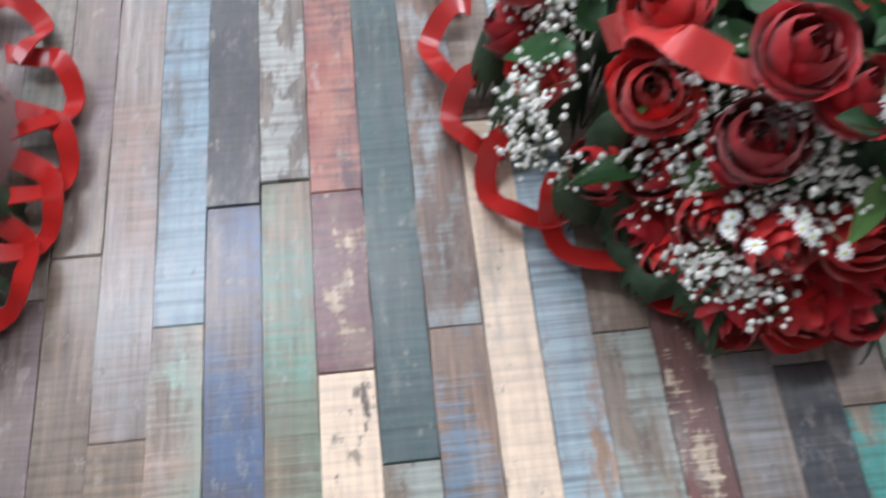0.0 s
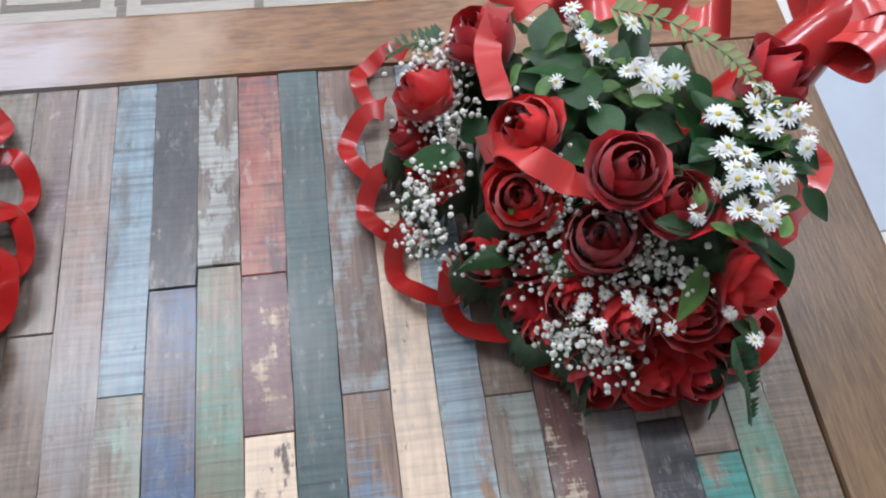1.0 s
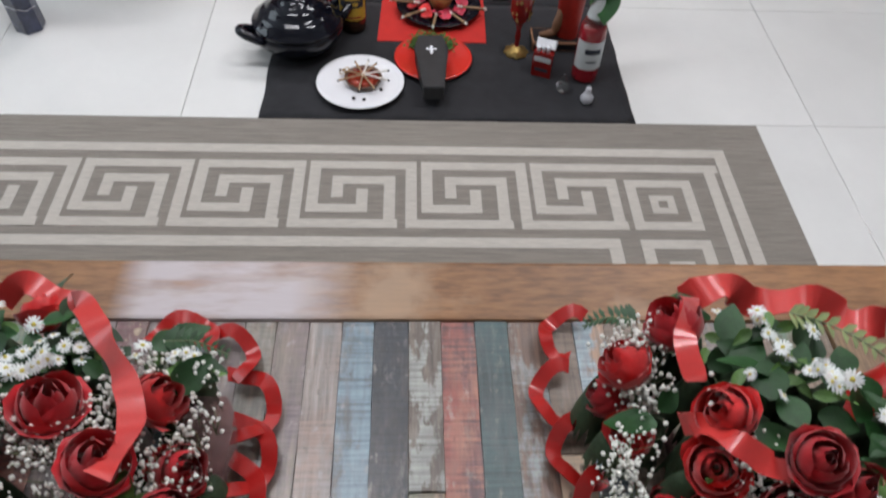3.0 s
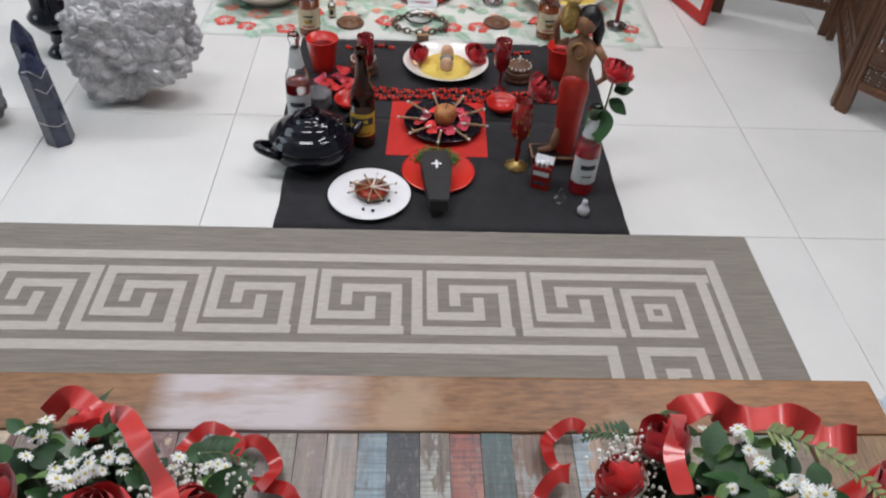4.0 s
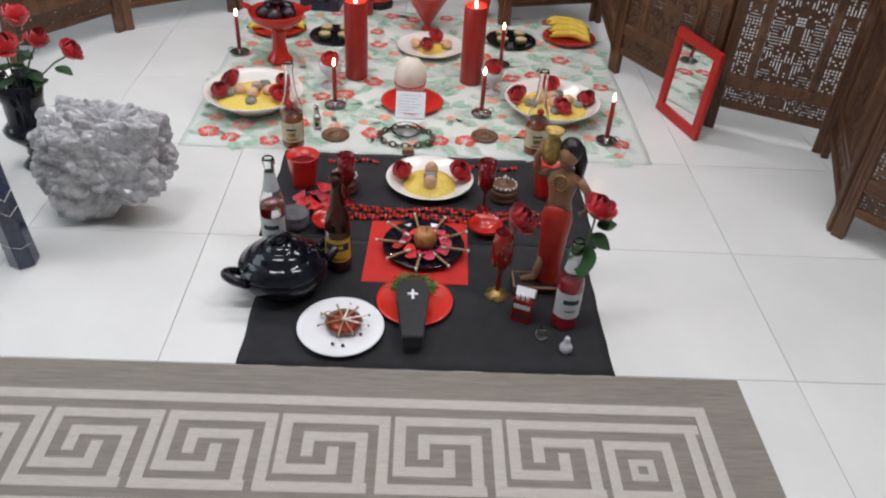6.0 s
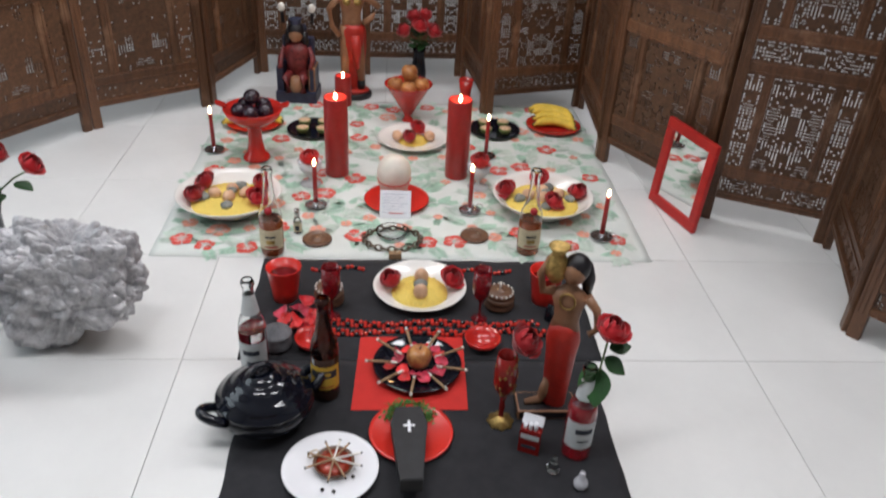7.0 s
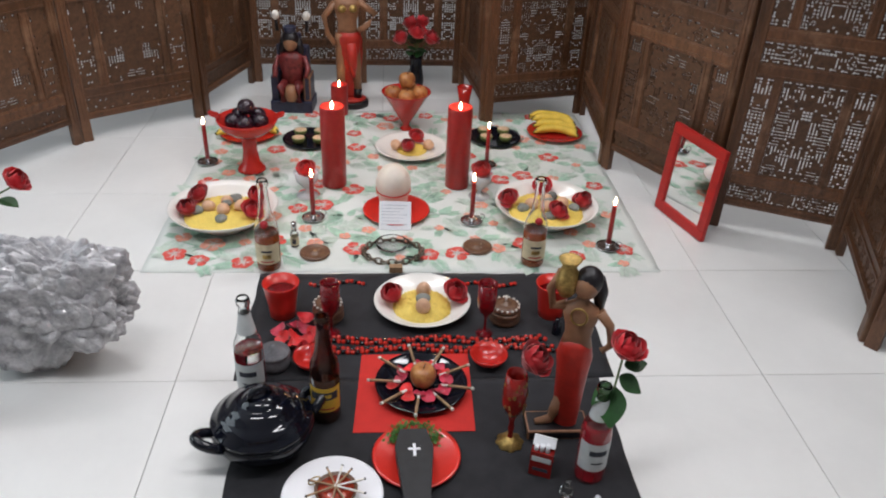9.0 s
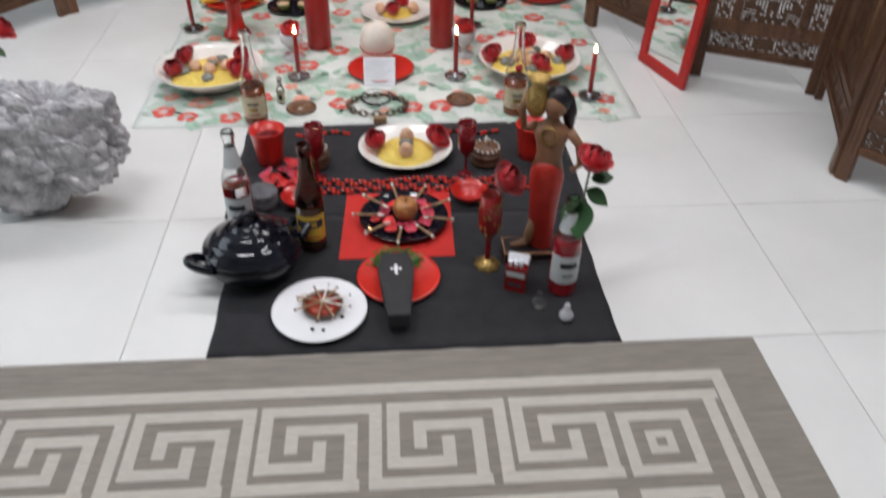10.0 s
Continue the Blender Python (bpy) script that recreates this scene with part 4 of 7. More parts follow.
def stone_mesh(seed):
    bm = B()
    bmesh.ops.create_icosphere(bm, subdivisions=3, radius=0.019)
    for v in bm.verts:
        v.co *= 1 + 0.22 * noise.noise(v.co * 45 + Vector((seed, 0, 0)))
        v.co.z *= 0.7
    for f in bm.faces:
        f.smooth = True
    return mesh_of("stone", bm, M_STONE)


EGG, STONES = egg_mesh(), [stone_mesh(1), stone_mesh(9)]


def egg(x, y, z, rx=75, rz=0, s=0.92):
    return tagged(child("egg", EGG, None, pose(x, y, z, rx, 0, rz) @ Matrix.Diagonal((s, s, s, 1))), "brown hen's egg resting on yellow rice", "egg", "eggs on the rice")


def stone(x, y, z, rz=0, k=0, s=0.95):
    return tagged(child("stone", STONES[k], None, pose(x, y, z, 0, 0, rz) @ Matrix.Diagonal((s, s, s, 1))), "smooth grey stone resting on yellow rice", "stone", "stones on the rice")


# large bowls with rice, eggs, stones and roses
for bx, by, tag in ((-0.692, 0.715, 0), (0.286, 0.742, 1)):
    dish("serving_bowl", bx, by, CZ, 0.16, 0.06, M_PORCELAIN, "wide white serving bowl of rice, eggs, stones and roses", 0.55, ribs=0)
    mound(bx, by, CZ + 0.025, 0.118, 0.018, 3 + tag)
    egg(bx + 0.005, by + 0.03, CZ + 0.052, 60, 10)
    egg(bx + 0.002, by - 0.018, CZ + 0.052, 75, 0)
    egg(bx - 0.044, by + 0.004, CZ + 0.05, 70, 50)
    egg(bx + 0.05, by + 0.01, CZ + 0.05, 80, -40)
    stone(bx + 0.01, by + 0.006, CZ + 0.06, 20, 0, 0.8)
    stone(bx + 0.026, by + 0.058, CZ + 0.05, 80, 1)
    stone(bx + 0.004, by - 0.062, CZ + 0.046, 0, 0)
    stone(bx - 0.075, by - 0.012, CZ + 0.046, 0, 1)
    stone(bx + 0.088, by - 0.004, CZ + 0.043, 30, 0)
    rose_spots = [(-0.082, 0.064, 0), (0.092, 0.064, 1), (-0.104, -0.024, 1), (0.084, -0.036, 0)] if tag == 0 else [(-0.112, 0.02, 0), (0.006, 0.105, 0), (0.114, 0.012, 1), (0.022, -0.062, 0)]
    for q, (dx, dy, k) in enumerate(rose_spots):
        cut_rose(bx + dx, by + dy + 0.012, CZ + 0.037, k, 1.05, 20, -130 + q * 27)

# back plate
dish("dinner_plate", -0.118, 1.245, CZ, 0.132, 0.022, M_PORCELAIN, "white plate with rice, two eggs and two roses")
mound(-0.118, 1.242, CZ + 0.0045, 0.055, 0.012, 8)
egg(-0.175, 1.24, CZ + 0.026, 80, 20)
egg(-0.058, 1.245, CZ + 0.026, 60, -40)
cut_rose(-0.102, 1.3, CZ + 0.018, 0, 0.95, 18, -70)
cut_rose(-0.13, 1.215, CZ + 0.018, 1, 0.95, 18, -110)

# oval dish on the black cloth
dish("oval_dish", -0.116, 0.272, CZ, 0.124, 0.026, M_PORCELAIN, "cream oval dish with rice, eggs, a stone and roses", 0.6, 1.0, 0.97)
mound(-0.116, 0.262, CZ + 0.0045, 0.076, 0.02, 12)
egg(-0.112, 0.298, CZ + 0.037, 20, 0)
egg(-0.116, 0.226, CZ + 0.037, 30, 0)
stone(-0.114, 0.262, CZ + 0.034, 0, 0, 1.0)
cut_rose(-0.19, 0.282, CZ + 0.02, 1, 1.05, 20, -120)
cut_rose(-0.034, 0.288, CZ + 0.02, 0, 1.05, 20, -60)

# red plate, round jar, paper note, glass dish and chain
dish("red_plate", -0.178, 0.775, CZ, 0.104, 0.014, M_RED_PLASTIC, "red plate holding a round white candle jar")
jar = thing("candle_jar", at(-0.187, 0.815, CZ + 0.005), "round frosted white candle jar with a red cord", "jar")
bm = B()
lathe(bm, [(0, 0), (0.04, 0), (0.043, 0.004), (0.046, 0.03), (0.05, 0.05), (0.054, 0.072), (0.054, 0.088), (0.047, 0.114), (0.031, 0.132), (0.012, 0.14), (0, 0.141)], 40)
part("body", bm, mat("frosted_cream_glass", (0.72, 0.66, 0.58), 0.4, var=0.08, scale=20, sub=0.15), jar)
bm = B()
tube(bm, [(0.0535 * math.cos(a), 0.0535 * math.sin(a), 0.06 + 0.004 * math.sin(a)) for a in [k * 0.2618 for k in range(24)]], 0.0018, 6, True)
part("cord", bm, M_RED_PAPER, jar)
note = thing("note_card", pose(-0.183, 0.668, CZ, 62, 0, -2), "white handwritten note card propped on a glass dish", "note")
bm = B()
box(bm, 0.096, 0.086, 0.0009, Matrix.Translation((0, 0.043, 0)))
part("card", bm, M_PAPER, note)
for k in range(7):
    bm = B()
    w = 0.078 - 0.012 * (k % 3)
    box(bm, w, 0.0016, 0.0003, Matrix.Translation((-0.041 + w / 2, 0.074 - k * 0.0095, 0.0009)))
    part("writing_line", bm, M_LINE, note)
bm = B()
lathe(bm, [(0, 0), (0.03, 0), (0.034, 0.003), (0.046, 0.012), (0.048, 0.018), (0.0455, 0.018), (0.043, 0.013), (0.031, 0.006), (0, 0.005)], 36)
single("glass_dish", bm, M_GLASS, at(-0.192, 0.565, CZ), "small clear glass dish ringed by a chain", "dish")
chain = thing("chain", at(-0.190, 0.535, CZ), "aged iron chain laid in a ring with a wooden block", "chain")
bm = B()
lk = [(0.0105 * math.cos(a) * 1.25, 0.0075 * math.sin(a), 0) for a in [k * 0.524 for k in range(12)]]
tube(bm, lk, 0.0026, 7, True)
link = mesh_of("link", bm, M_BRASS_CHAIN)
for k in range(26):
    a = 6.283 * k / 26 + 0.1
    child("link", link, chain, Matrix.Translation((0.083 * math.cos(a), 0.06 * math.sin(a), 0.008)) @ Matrix.Rotation(a + 1.57, 4, "Z") @ Matrix.Rotation(0.9 if k % 2 else -0.5, 4, "X"))
bm = B()
box(bm, 0.036, 0.02, 0.018, None, 0.002)
single("wooden_block", bm, M_CIGAR, at(-0.182, 0.442, CZ), "small pale wooden block beside the chain", "block")

# carved discs
for x, y in ((-0.41, 0.533), (0.056, 0.566)):
    bm = B()
    lathe(bm, [(0, 0), (0.041, 0), (0.043, 0.002), (0.043, 0.006), (0.041, 0.008), (0.036, 0.008), (0.034, 0.006), (0.015, 0.006), (0.012, 0.009), (0.004, 0.01), (0, 0.009)], 40)
    ob = single("wooden_disc", bm, M_WOOD_BOX, at(x, y, CZ), "brown carved wooden disc lying on the tablecloth", "disc", "wooden discs")
    bm = B()
    tube(bm, [(-0.012, 0, 0.0072), (-0.006, 0.012, 0.0072), (0.004, 0.004, 0.0072), (0.012, 0.012, 0.0072), (0.01, -0.01, 0.0072), (-0.004, -0.012, 0.0072)], 0.0008, 6, True)
    part("engraving", bm, M_STICK_WHITE, ob)


# ---- bottles ----
def bottle(name, x, y, z, h, r, neck, level, glass, liquid, label_mat, label, lab=(0.2, 0.48), bars=(), collar=None, cap=None, shoulder=0.52, group=""):
    ob = thing(name, at(x, y, z), label, "bottle", group)
    out = [(0, 0.004), (r * 0.7, 0.0), (r * 0.96, 0.002), (r, 0.008), (r, h * shoulder), (r * 0.93, h * (shoulder + 0.07)), (r * 0.62, h * (shoulder + 0.17)), (neck * 1.25, h * (shoulder + 0.27)), (neck, h * 0.88), (neck, h * 0.93), (neck * 1.25, h * 0.94), (neck * 1.25, h * 0.975), (neck, h)]
    top = h * level
    over = [(q, zz) for q, zz in out if zz > top]
    # radius of the outer wall at the drink's surface
    q0, z0 = [(q, zz) for q, zz in out if zz <= top][-1]
    q1, z1 = over[0]
    edge = q0 + (q1 - q0) * (top - z0) / (z1 - z0)
    wall = [(edge, top)] + over
    bm = B()
    lathe(bm, wall + [(max(0.002, q - 0.002), zz) for q, zz in wall[::-1]], 36)
    part("glass", bm, glass, ob)
    bm = B()
    lathe(bm, [(q, zz) for q, zz in out if zz <= top] + [(edge, top - 0.0004), (0, top - 0.0004)], 36)
    part("filled_base", bm, liquid, ob)
    if label_mat:
        bm = B()
        z0, z1 = h * lab[0], h * lab[1]
        rr = r + 0.0006
        n = 22
        lo = [(rr * math.cos(a), rr * math.sin(a)) for a in [-2.9 + 2.6 * k / n for k in range(n + 1)]]
        cols = [[bm.verts.new((px, py, zz)) for zz in (z0, z1)] for px, py in lo]
        for a, b in zip(cols, cols[1:]):
            bm.faces.new((a[0], b[0], b[1], a[1])).smooth = True
        lab_ob = part("label", bm, label_mat, ob)
        for zc, hh, a0, a1, mm in bars:
            bm = B()
            cols = [[bm.verts.new(((rr + 0.0004) * math.cos(a), (rr + 0.0004) * math.sin(a), h * zc + s * hh / 2)) for s in (-1, 1)] for a in [a0 + (a1 - a0) * k / 8 for k in range(9)]]
            for a, b in zip(cols, cols[1:]):
                bm.faces.new((a[0], b[0], b[1], a[1])).smooth = True
            part("print_bar", bm, mm, lab_ob)
    if collar:
        bm = B()
        lathe(bm, [(r * 0.66, h * (shoulder + 0.17)), (neck * 1.28, h * (shoulder + 0.28)), (neck * 1.05, h * (shoulder + 0.36))], 30)
        part("neck_label", bm, collar, ob)
    if cap:
        bm = B()
        lathe(bm, [(neck * 1.3, h * 0.96), (neck * 1.35, h * 0.97), (neck * 1.3, h * 1.005), (neck * 0.9, h * 1.015), (0, h * 1.016)], 24)
        part("cap", bm, cap, ob)
    return ob


MAG_BARS = ((0.36, 0.012, -2.3, -1.0, M_INK), (0.27, 0.004, -2.1, -1.2, M_INK_RED))
bottle("drink_bottle", -0.497, -0.045, CZ, 0.255, 0.0305, 0.0118, 0.5, M_GLASS, M_ROSE_DRINK, M_LABEL_GREY, "clear bottle half full of pink-red drink, grey label", (0.12, 0.4), ((0.3, 0.013, -2.2, -1.0, M_INK), (0.2, 0.004, -2.0, -1.2, M_INK)), M_LABEL_GREY, None, 0.5)
bottle("drink_bottle", 0.192, -0.292, CZ, 0.232, 0.0295, 0.0115, 0.6, M_GLASS, M_ROSE_DRINK, M_LABEL_GREY, "clear bottle of pink-red drink holding a single rose", (0.16, 0.46), ((0.36, 0.013, -2.1, -0.9, M_INK), (0.25, 0.004, -1.9, -1.1, M_INK)), M_LABEL_GREY, None, 0.5)
bottle("beer_bottle", -0.333, -0.118, CZ, 0.262, 0.0302, 0.0125, 0.45, M_GLASS_BROWN, M_BEER, M_LABEL_YELLOW, "brown beer bottle with a yellow and black label", (0.14, 0.38), ((0.3, 0.02, -2.6, -0.6, M_INK), (0.3, 0.009, -2.0, -1.1, M_LABEL_YELLOW), (0.17, 0.004, -2.3, -0.9, M_INK_RED)), None, None, 0.5)
for x, y in ((-0.528, 0.465), (0.204, 0.487)):
    bottle("brandy_bottle", x, y, CZ, 0.266, 0.0325, 0.0125, 0.42, M_GLASS, M_BRANDY, M_LABEL_CREAM, "clear brandy bottle, under half full, with a cream label", (0.1, 0.33), ((0.25, 0.006, -2.0, -1.1, M_INK), (0.19, 0.012, -1.9, -1.2, M_GOLD), (0.13, 0.004, -2.1, -1.0, M_INK_RED)), None, None, 0.44, "brandy bottles")
    bm = B()
    lathe(bm, [(0, 0), (0.0105, 0), (0.0105, 0.003), (0, 0.003)], 20, pose(x, y - 0.0285, CZ + 0.149, 68, 0, 0))
    single("seal", bm, M_INK_RED, Matrix.Identity(4), "dark red round seal stuck on the brandy bottle", "seal", "bottle seals")
tiny = thing("vial", at(-0.47, 0.575, CZ), "tiny glass vial with a silver cap and dark label", "vial")
bm = B()
lathe(bm, [(0, 0), (0.0115, 0), (0.012, 0.002), (0.012, 0.042), (0.008, 0.05), (0.006, 0.058), (0, 0.058)], 20)
part("glass", bm, M_GLASS, tiny)
bm = B()
lathe(bm, [(0.0124, 0.008), (0.0126, 0.02), (0.0124, 0.034)], 20)
part("label", bm, M_LABEL_CREAM, tiny)
bm = B()
box(bm, 0.011, 0.0008, 0.016, Matrix.Translation((0.0, -0.0128, 0.013)))
part("print_bar", bm, M_INK, tiny)
bm = B()
lathe(bm, [(0.007, 0.056), (0.008, 0.058), (0.008, 0.076), (0.0065, 0.078), (0, 0.078)], 18)
part("cap", bm, M_SILVER, tiny)


# ---- glasses and cups ----
def footed(name, x, y, z, prof, material, label, category="glass", group="", seg=36):
    bm = B()
    lathe(bm, prof, seg)
    return single(name, bm, material, at(x, y, z), label, category, group)


M_MILK = mat("milky_white_glass", (0.82, 0.82, 0.84), 0.12, var=0.03, scale=20, bump=0, glass=0.3, coat=0.4)
ICE = [(0, 0), (0.034, 0), (0.035, 0.002), (0.012, 0.006), (0.0065, 0.014), (0.0065, 0.024), (0.016, 0.034), (0.034, 0.055), (0.04, 0.085), (0.0385, 0.085), (0.032, 0.057), (0.014, 0.038), (0, 0.036)]
for x, y, k in ((-0.462, 0.89, 3), (0.094, 0.89, 3)):
    footed("dessert_glass", x, y, CZ, ICE, M_MILK, "milky white footed dessert glass holding a rose", "glass", "dessert glasses")
    bm = B()
    lathe(bm, [(0, 0.0375), (0.012, 0.039), (0.031, 0.058), (0.0365, 0.08), (0.02, 0.084), (0, 0.083)], 28)
    single("white_filling", bm, M_PAPER, at(x, y, CZ), "white creamy filling in the dessert glass", "filling", "glass fillings")
    cut_rose(x, y, CZ + 0.074, k, 1.15, 18, -90, "open red rose head set in a dessert glass", "roses in glasses")
WINE = [(0, 0), (0.02, 0), (0.021, 0.0015), (0.006, 0.006), (0.0035, 0.02), (0.0035, 0.052), (0.012, 0.062), (0.021, 0.078), (0.023, 0.1), (0.0225, 0.15), (0.0212, 0.15), (0.0215, 0.1), (0.019, 0.08), (0.01, 0.066), (0, 0.064)]
for x, y in ((-0.34, 0.163), (0.033, 0.16)):
    footed("wine_goblet", x, y, CZ, WINE, M_GLASS_RED, "dark red glass goblet standing on black cloth", "goblet", "dark red goblets")
    bm = B()
    lathe(bm, [(0, 0.065), (0.01, 0.068), (0.0185, 0.081), (0.0208, 0.1), (0.0208, 0.128), (0, 0.128)], 24)
    single("wine", bm, M_RED_WINE, at(x, y, CZ), "dark red wine filling the goblet", "wine", "wine fillings")
CUP = [(0, 0), (0.03, 0), (0.032, 0.002), (0.0345, 0.03), (0.044, 0.094), (0.0455, 0.096), (0.043, 0.097), (0.033, 0.03), (0.03, 0.004), (0, 0.004)]
for x, y in ((-0.466, 0.245), (0.212, 0.24)):
    footed("red_cup", x, y, CZ, CUP, M_RED_PLASTIC, "bright red flared plastic cup on black cloth", "cup", "red cups")
    bm = B()
    lathe(bm, [(0, 0.066), (0.034, 0.066), (0.0385, 0.07), (0, 0.072)], 30)
    single("drink", bm, M_RED_WINE, at(x, y, CZ), "dark liquid in the red cup", "drink", "cup fillings")
SMALL = [(0, 0), (0.02, 0), (0.022, 0.003), (0.038, 0.016), (0.0445, 0.03), (0.043, 0.0305), (0.036, 0.018), (0.02, 0.006), (0, 0.005)]
for x, y in ((-0.375, 0.045), (0.03, 0.048)):
    footed("red_bowl", x, y, CZ, SMALL, M_RED_GLAZE, "small shallow red bowl on black cloth", "bowl", "small red bowls")

# goblet with gold pattern and its rose
gob = thing("gilded_goblet", at(0.046, -0.205, CZ), "tall dark red goblet with gold pattern and foot", "goblet")
bm = B()
lathe(bm, [(0, 0), (0.027, 0), (0.028, 0.003), (0.012, 0.012), (0.006, 0.018), (0, 0.018)], 30)
for v in bm.verts:
    if v.co.z < 0.01:
        k = 1 + 0.08 * math.cos(8 * math.atan2(v.co.y, v.co.x))
        v.co.x, v.co.y = v.co.x * k, v.co.y * k
part("foot", bm, M_GOLD, gob)
bm = B()
lathe(bm, [(0.006, 0.017), (0.005, 0.03), (0.007, 0.045), (0.005, 0.06), (0.008, 0.075), (0, 0.076)], 20)
part("stem", bm, M_RED_DEEP, gob)
bm = B()
lathe(bm, [(0.006, 0.075), (0.017, 0.088), (0.0245, 0.11), (0.0245, 0.14), (0.0205, 0.185), (0.0192, 0.185), (0.0225, 0.14), (0.0225, 0.112), (0.014, 0.092), (0, 0.082)], 32)
part("cup", bm, M_RED_DEEP, gob)
rnd = random.Random(3)
bm = B()
for k in range(34):
    a, z = rnd.uniform(-3.0, 0.3), rnd.uniform(0.095, 0.175)
    r = 0.0251 if z < 0.145 else 0.0251 - (z - 0.14) * 0.088
    pts = [((r) * math.cos(a + 0.13 * math.sin(t)), r * math.sin(a + 0.13 * math.sin(t)), z + 0.004 * math.cos(t * 1.3)) for t in [q * 0.6 for q in range(7)]]
    tube(bm, pts, 0.0008, 5)
part("gold_scrollwork", bm, M_GOLD, gob)


def stem_rose(name, base, head, size, label, kind=0, leaves=(), tilt=(0, 0)):
    ob = thing(name, Matrix.Translation(base), label, "rose", "single stem roses")
    b, h = Vector((0, 0, 0)), Vector(head) - Vector(base)
    mid = h * 0.5 + Vector((0.006, 0.0, 0.012))
    pts = [b, mid * 0.5 + b * 0.5, mid, (mid + h) / 2, h]
    bm = B()
    tube(bm, pts, 0.0022, 8)
    part("stem", bm, M_STEM, ob)
    child("bloom", BLOOMS[kind], ob, Matrix.Translation(h) @ pose(0, 0, 0, tilt[0], tilt[1], 0) @ Matrix.Diagonal((size, size, size, 1)))
    for px, pz, ang, up, s in leaves:
        p = h * pz + Vector((px, 0, 0))
        child("leaf", LEAF_BIG, ob, Matrix.Translation(p) @ pose(0, 0, 0, 20, -up, ang) @ Matrix.Diagonal((s, s, s, 1)))
    return ob


stem_rose("rose", (0.050, -0.202, CZ + 0.09), (0.066, -0.192, 0.2), 1.2, "red rose leaning in the gilded goblet", 0, (), (20, 35))
stem_rose("rose", (0.192, -0.291, CZ + 0.1), (0.222, -0.272, 0.288), 1.1, "dark red rose with leaves in a clear bottle", 0, ((-0.004, 0.66, 200, -40, 1.1), (0.002, 0.62, 255, -45, 1.5), (0.006, 0.75, 330, -25, 1.0), (0.01, 0.86, 10, 5, 0.9), (0.012, 0.92, 40, 10, 0.8)), (14, 10))

# turned boxes with lids
for x, y, tag in ((-0.352, 0.228, 0), (0.09, 0.215, 1)):
    ob = thing("lidded_box", at(x, y, CZ), "round brown wooden box with a beaded lid", "box", "round wooden boxes")
    bm = B()
    lathe(bm, [(0, 0), (0.034, 0), (0.0385, 0.006), (0.039, 0.014), (0.035, 0.018), (0.0385, 0.022), (0.0385, 0.032), (0.036, 0.036), (0, 0.036)], 36)
    part("body", bm, M_WOOD_BOX, ob)
    bm = B()
    lathe(bm, [(0.034, 0.036), (0.0365, 0.039), (0.034, 0.047), (0.024, 0.052), (0.02, 0.051), (0.009, 0.053), (0.006, 0.059), (0, 0.06)], 36)
    lid = part("lid", bm, M_WOOD_BOX, ob)
    for k in range(16):
        a = 6.283 * k / 16
        bm = B()
        ball(bm, 0.0032, Matrix.Translation((0.0335 * math.cos(a), 0.0335 * math.sin(a), 0.048)), 8, 6)
        part("bead", bm, M_STICK_WHITE, lid)
    bm = B()
    lathe(bm, [(0, 0.058), (0.003, 0.058), (0.003, 0.075), (0, 0.075)], 10)
    part("knob", bm, M_STICK_WHITE, lid)
ob = thing("lidded_pot", at(-0.462, 0.045, CZ), "small dark grey stone pot with a lid", "pot")
bm = B()
lathe(bm, [(0, 0), (0.03, 0), (0.036, 0.01), (0.036, 0.03), (0.033, 0.036), (0, 0.036)], 32)
part("body", bm, M_ROCK_DARK, ob)
bm = B()
lathe(bm, [(0.036, 0.036), (0.038, 0.039), (0.034, 0.046), (0.012, 0.051), (0.008, 0.06), (0, 0.062)], 32)
part("lid", bm, M_ROCK_DARK, ob)

# ---- red paper, black plate, apple and cigars ----
bm = B()
prism(bm, [(-0.276, -0.171), (-0.021, -0.171), (-0.015, 0.083), (-0.265, 0.081)], 0.0, 0.0012)
single("red_paper", bm, M_RED_PAPER, at(0, 0, CZ - 0.0002), "square of bright red paper on the black cloth", "paper")
PZ = CZ + 0.0012
dish("black_plate", -0.13, -0.033, PZ, 0.103, 0.016, M_BLACK_GLAZE, "shiny black plate with an apple, petals and cigars")


def apple(x, y, z, s=1.0, rz=0, label="red and yellow apple", group=""):
    ob = thing("apple", pose(x, y, z, 0, 0, rz) @ Matrix.Diagonal((s, s, s, 1)), label, "apple", group)
    bm = B()
    lathe(bm, [(0, 0.006), (0.008, 0.001), (0.018, 0.0), (0.03, 0.012), (0.0355, 0.03), (0.034, 0.046), (0.026, 0.058), (0.014, 0.062), (0.005, 0.057), (0, 0.052)], 28)
    for v in bm.verts:
        k = 1 + 0.03 * math.cos(5 * math.atan2(v.co.y, v.co.x)) * (1 - v.co.z / 0.08)
        v.co.x, v.co.y = v.co.x * k, v.co.y * k
    part("flesh", bm, M_APPLE, ob)
    bm = B()
    tube(bm, [(0, 0, 0.051), (0.002, 0.001, 0.062), (0.006, 0.001, 0.07)], [0.0012, 0.0012, 0.0018], 6)
    part("stalk", bm, M_WICK, ob)
    return ob


apple(-0.126, -0.03, PZ + 0.004, 0.83, 0, "red and yellow apple at the centre of a black plate")


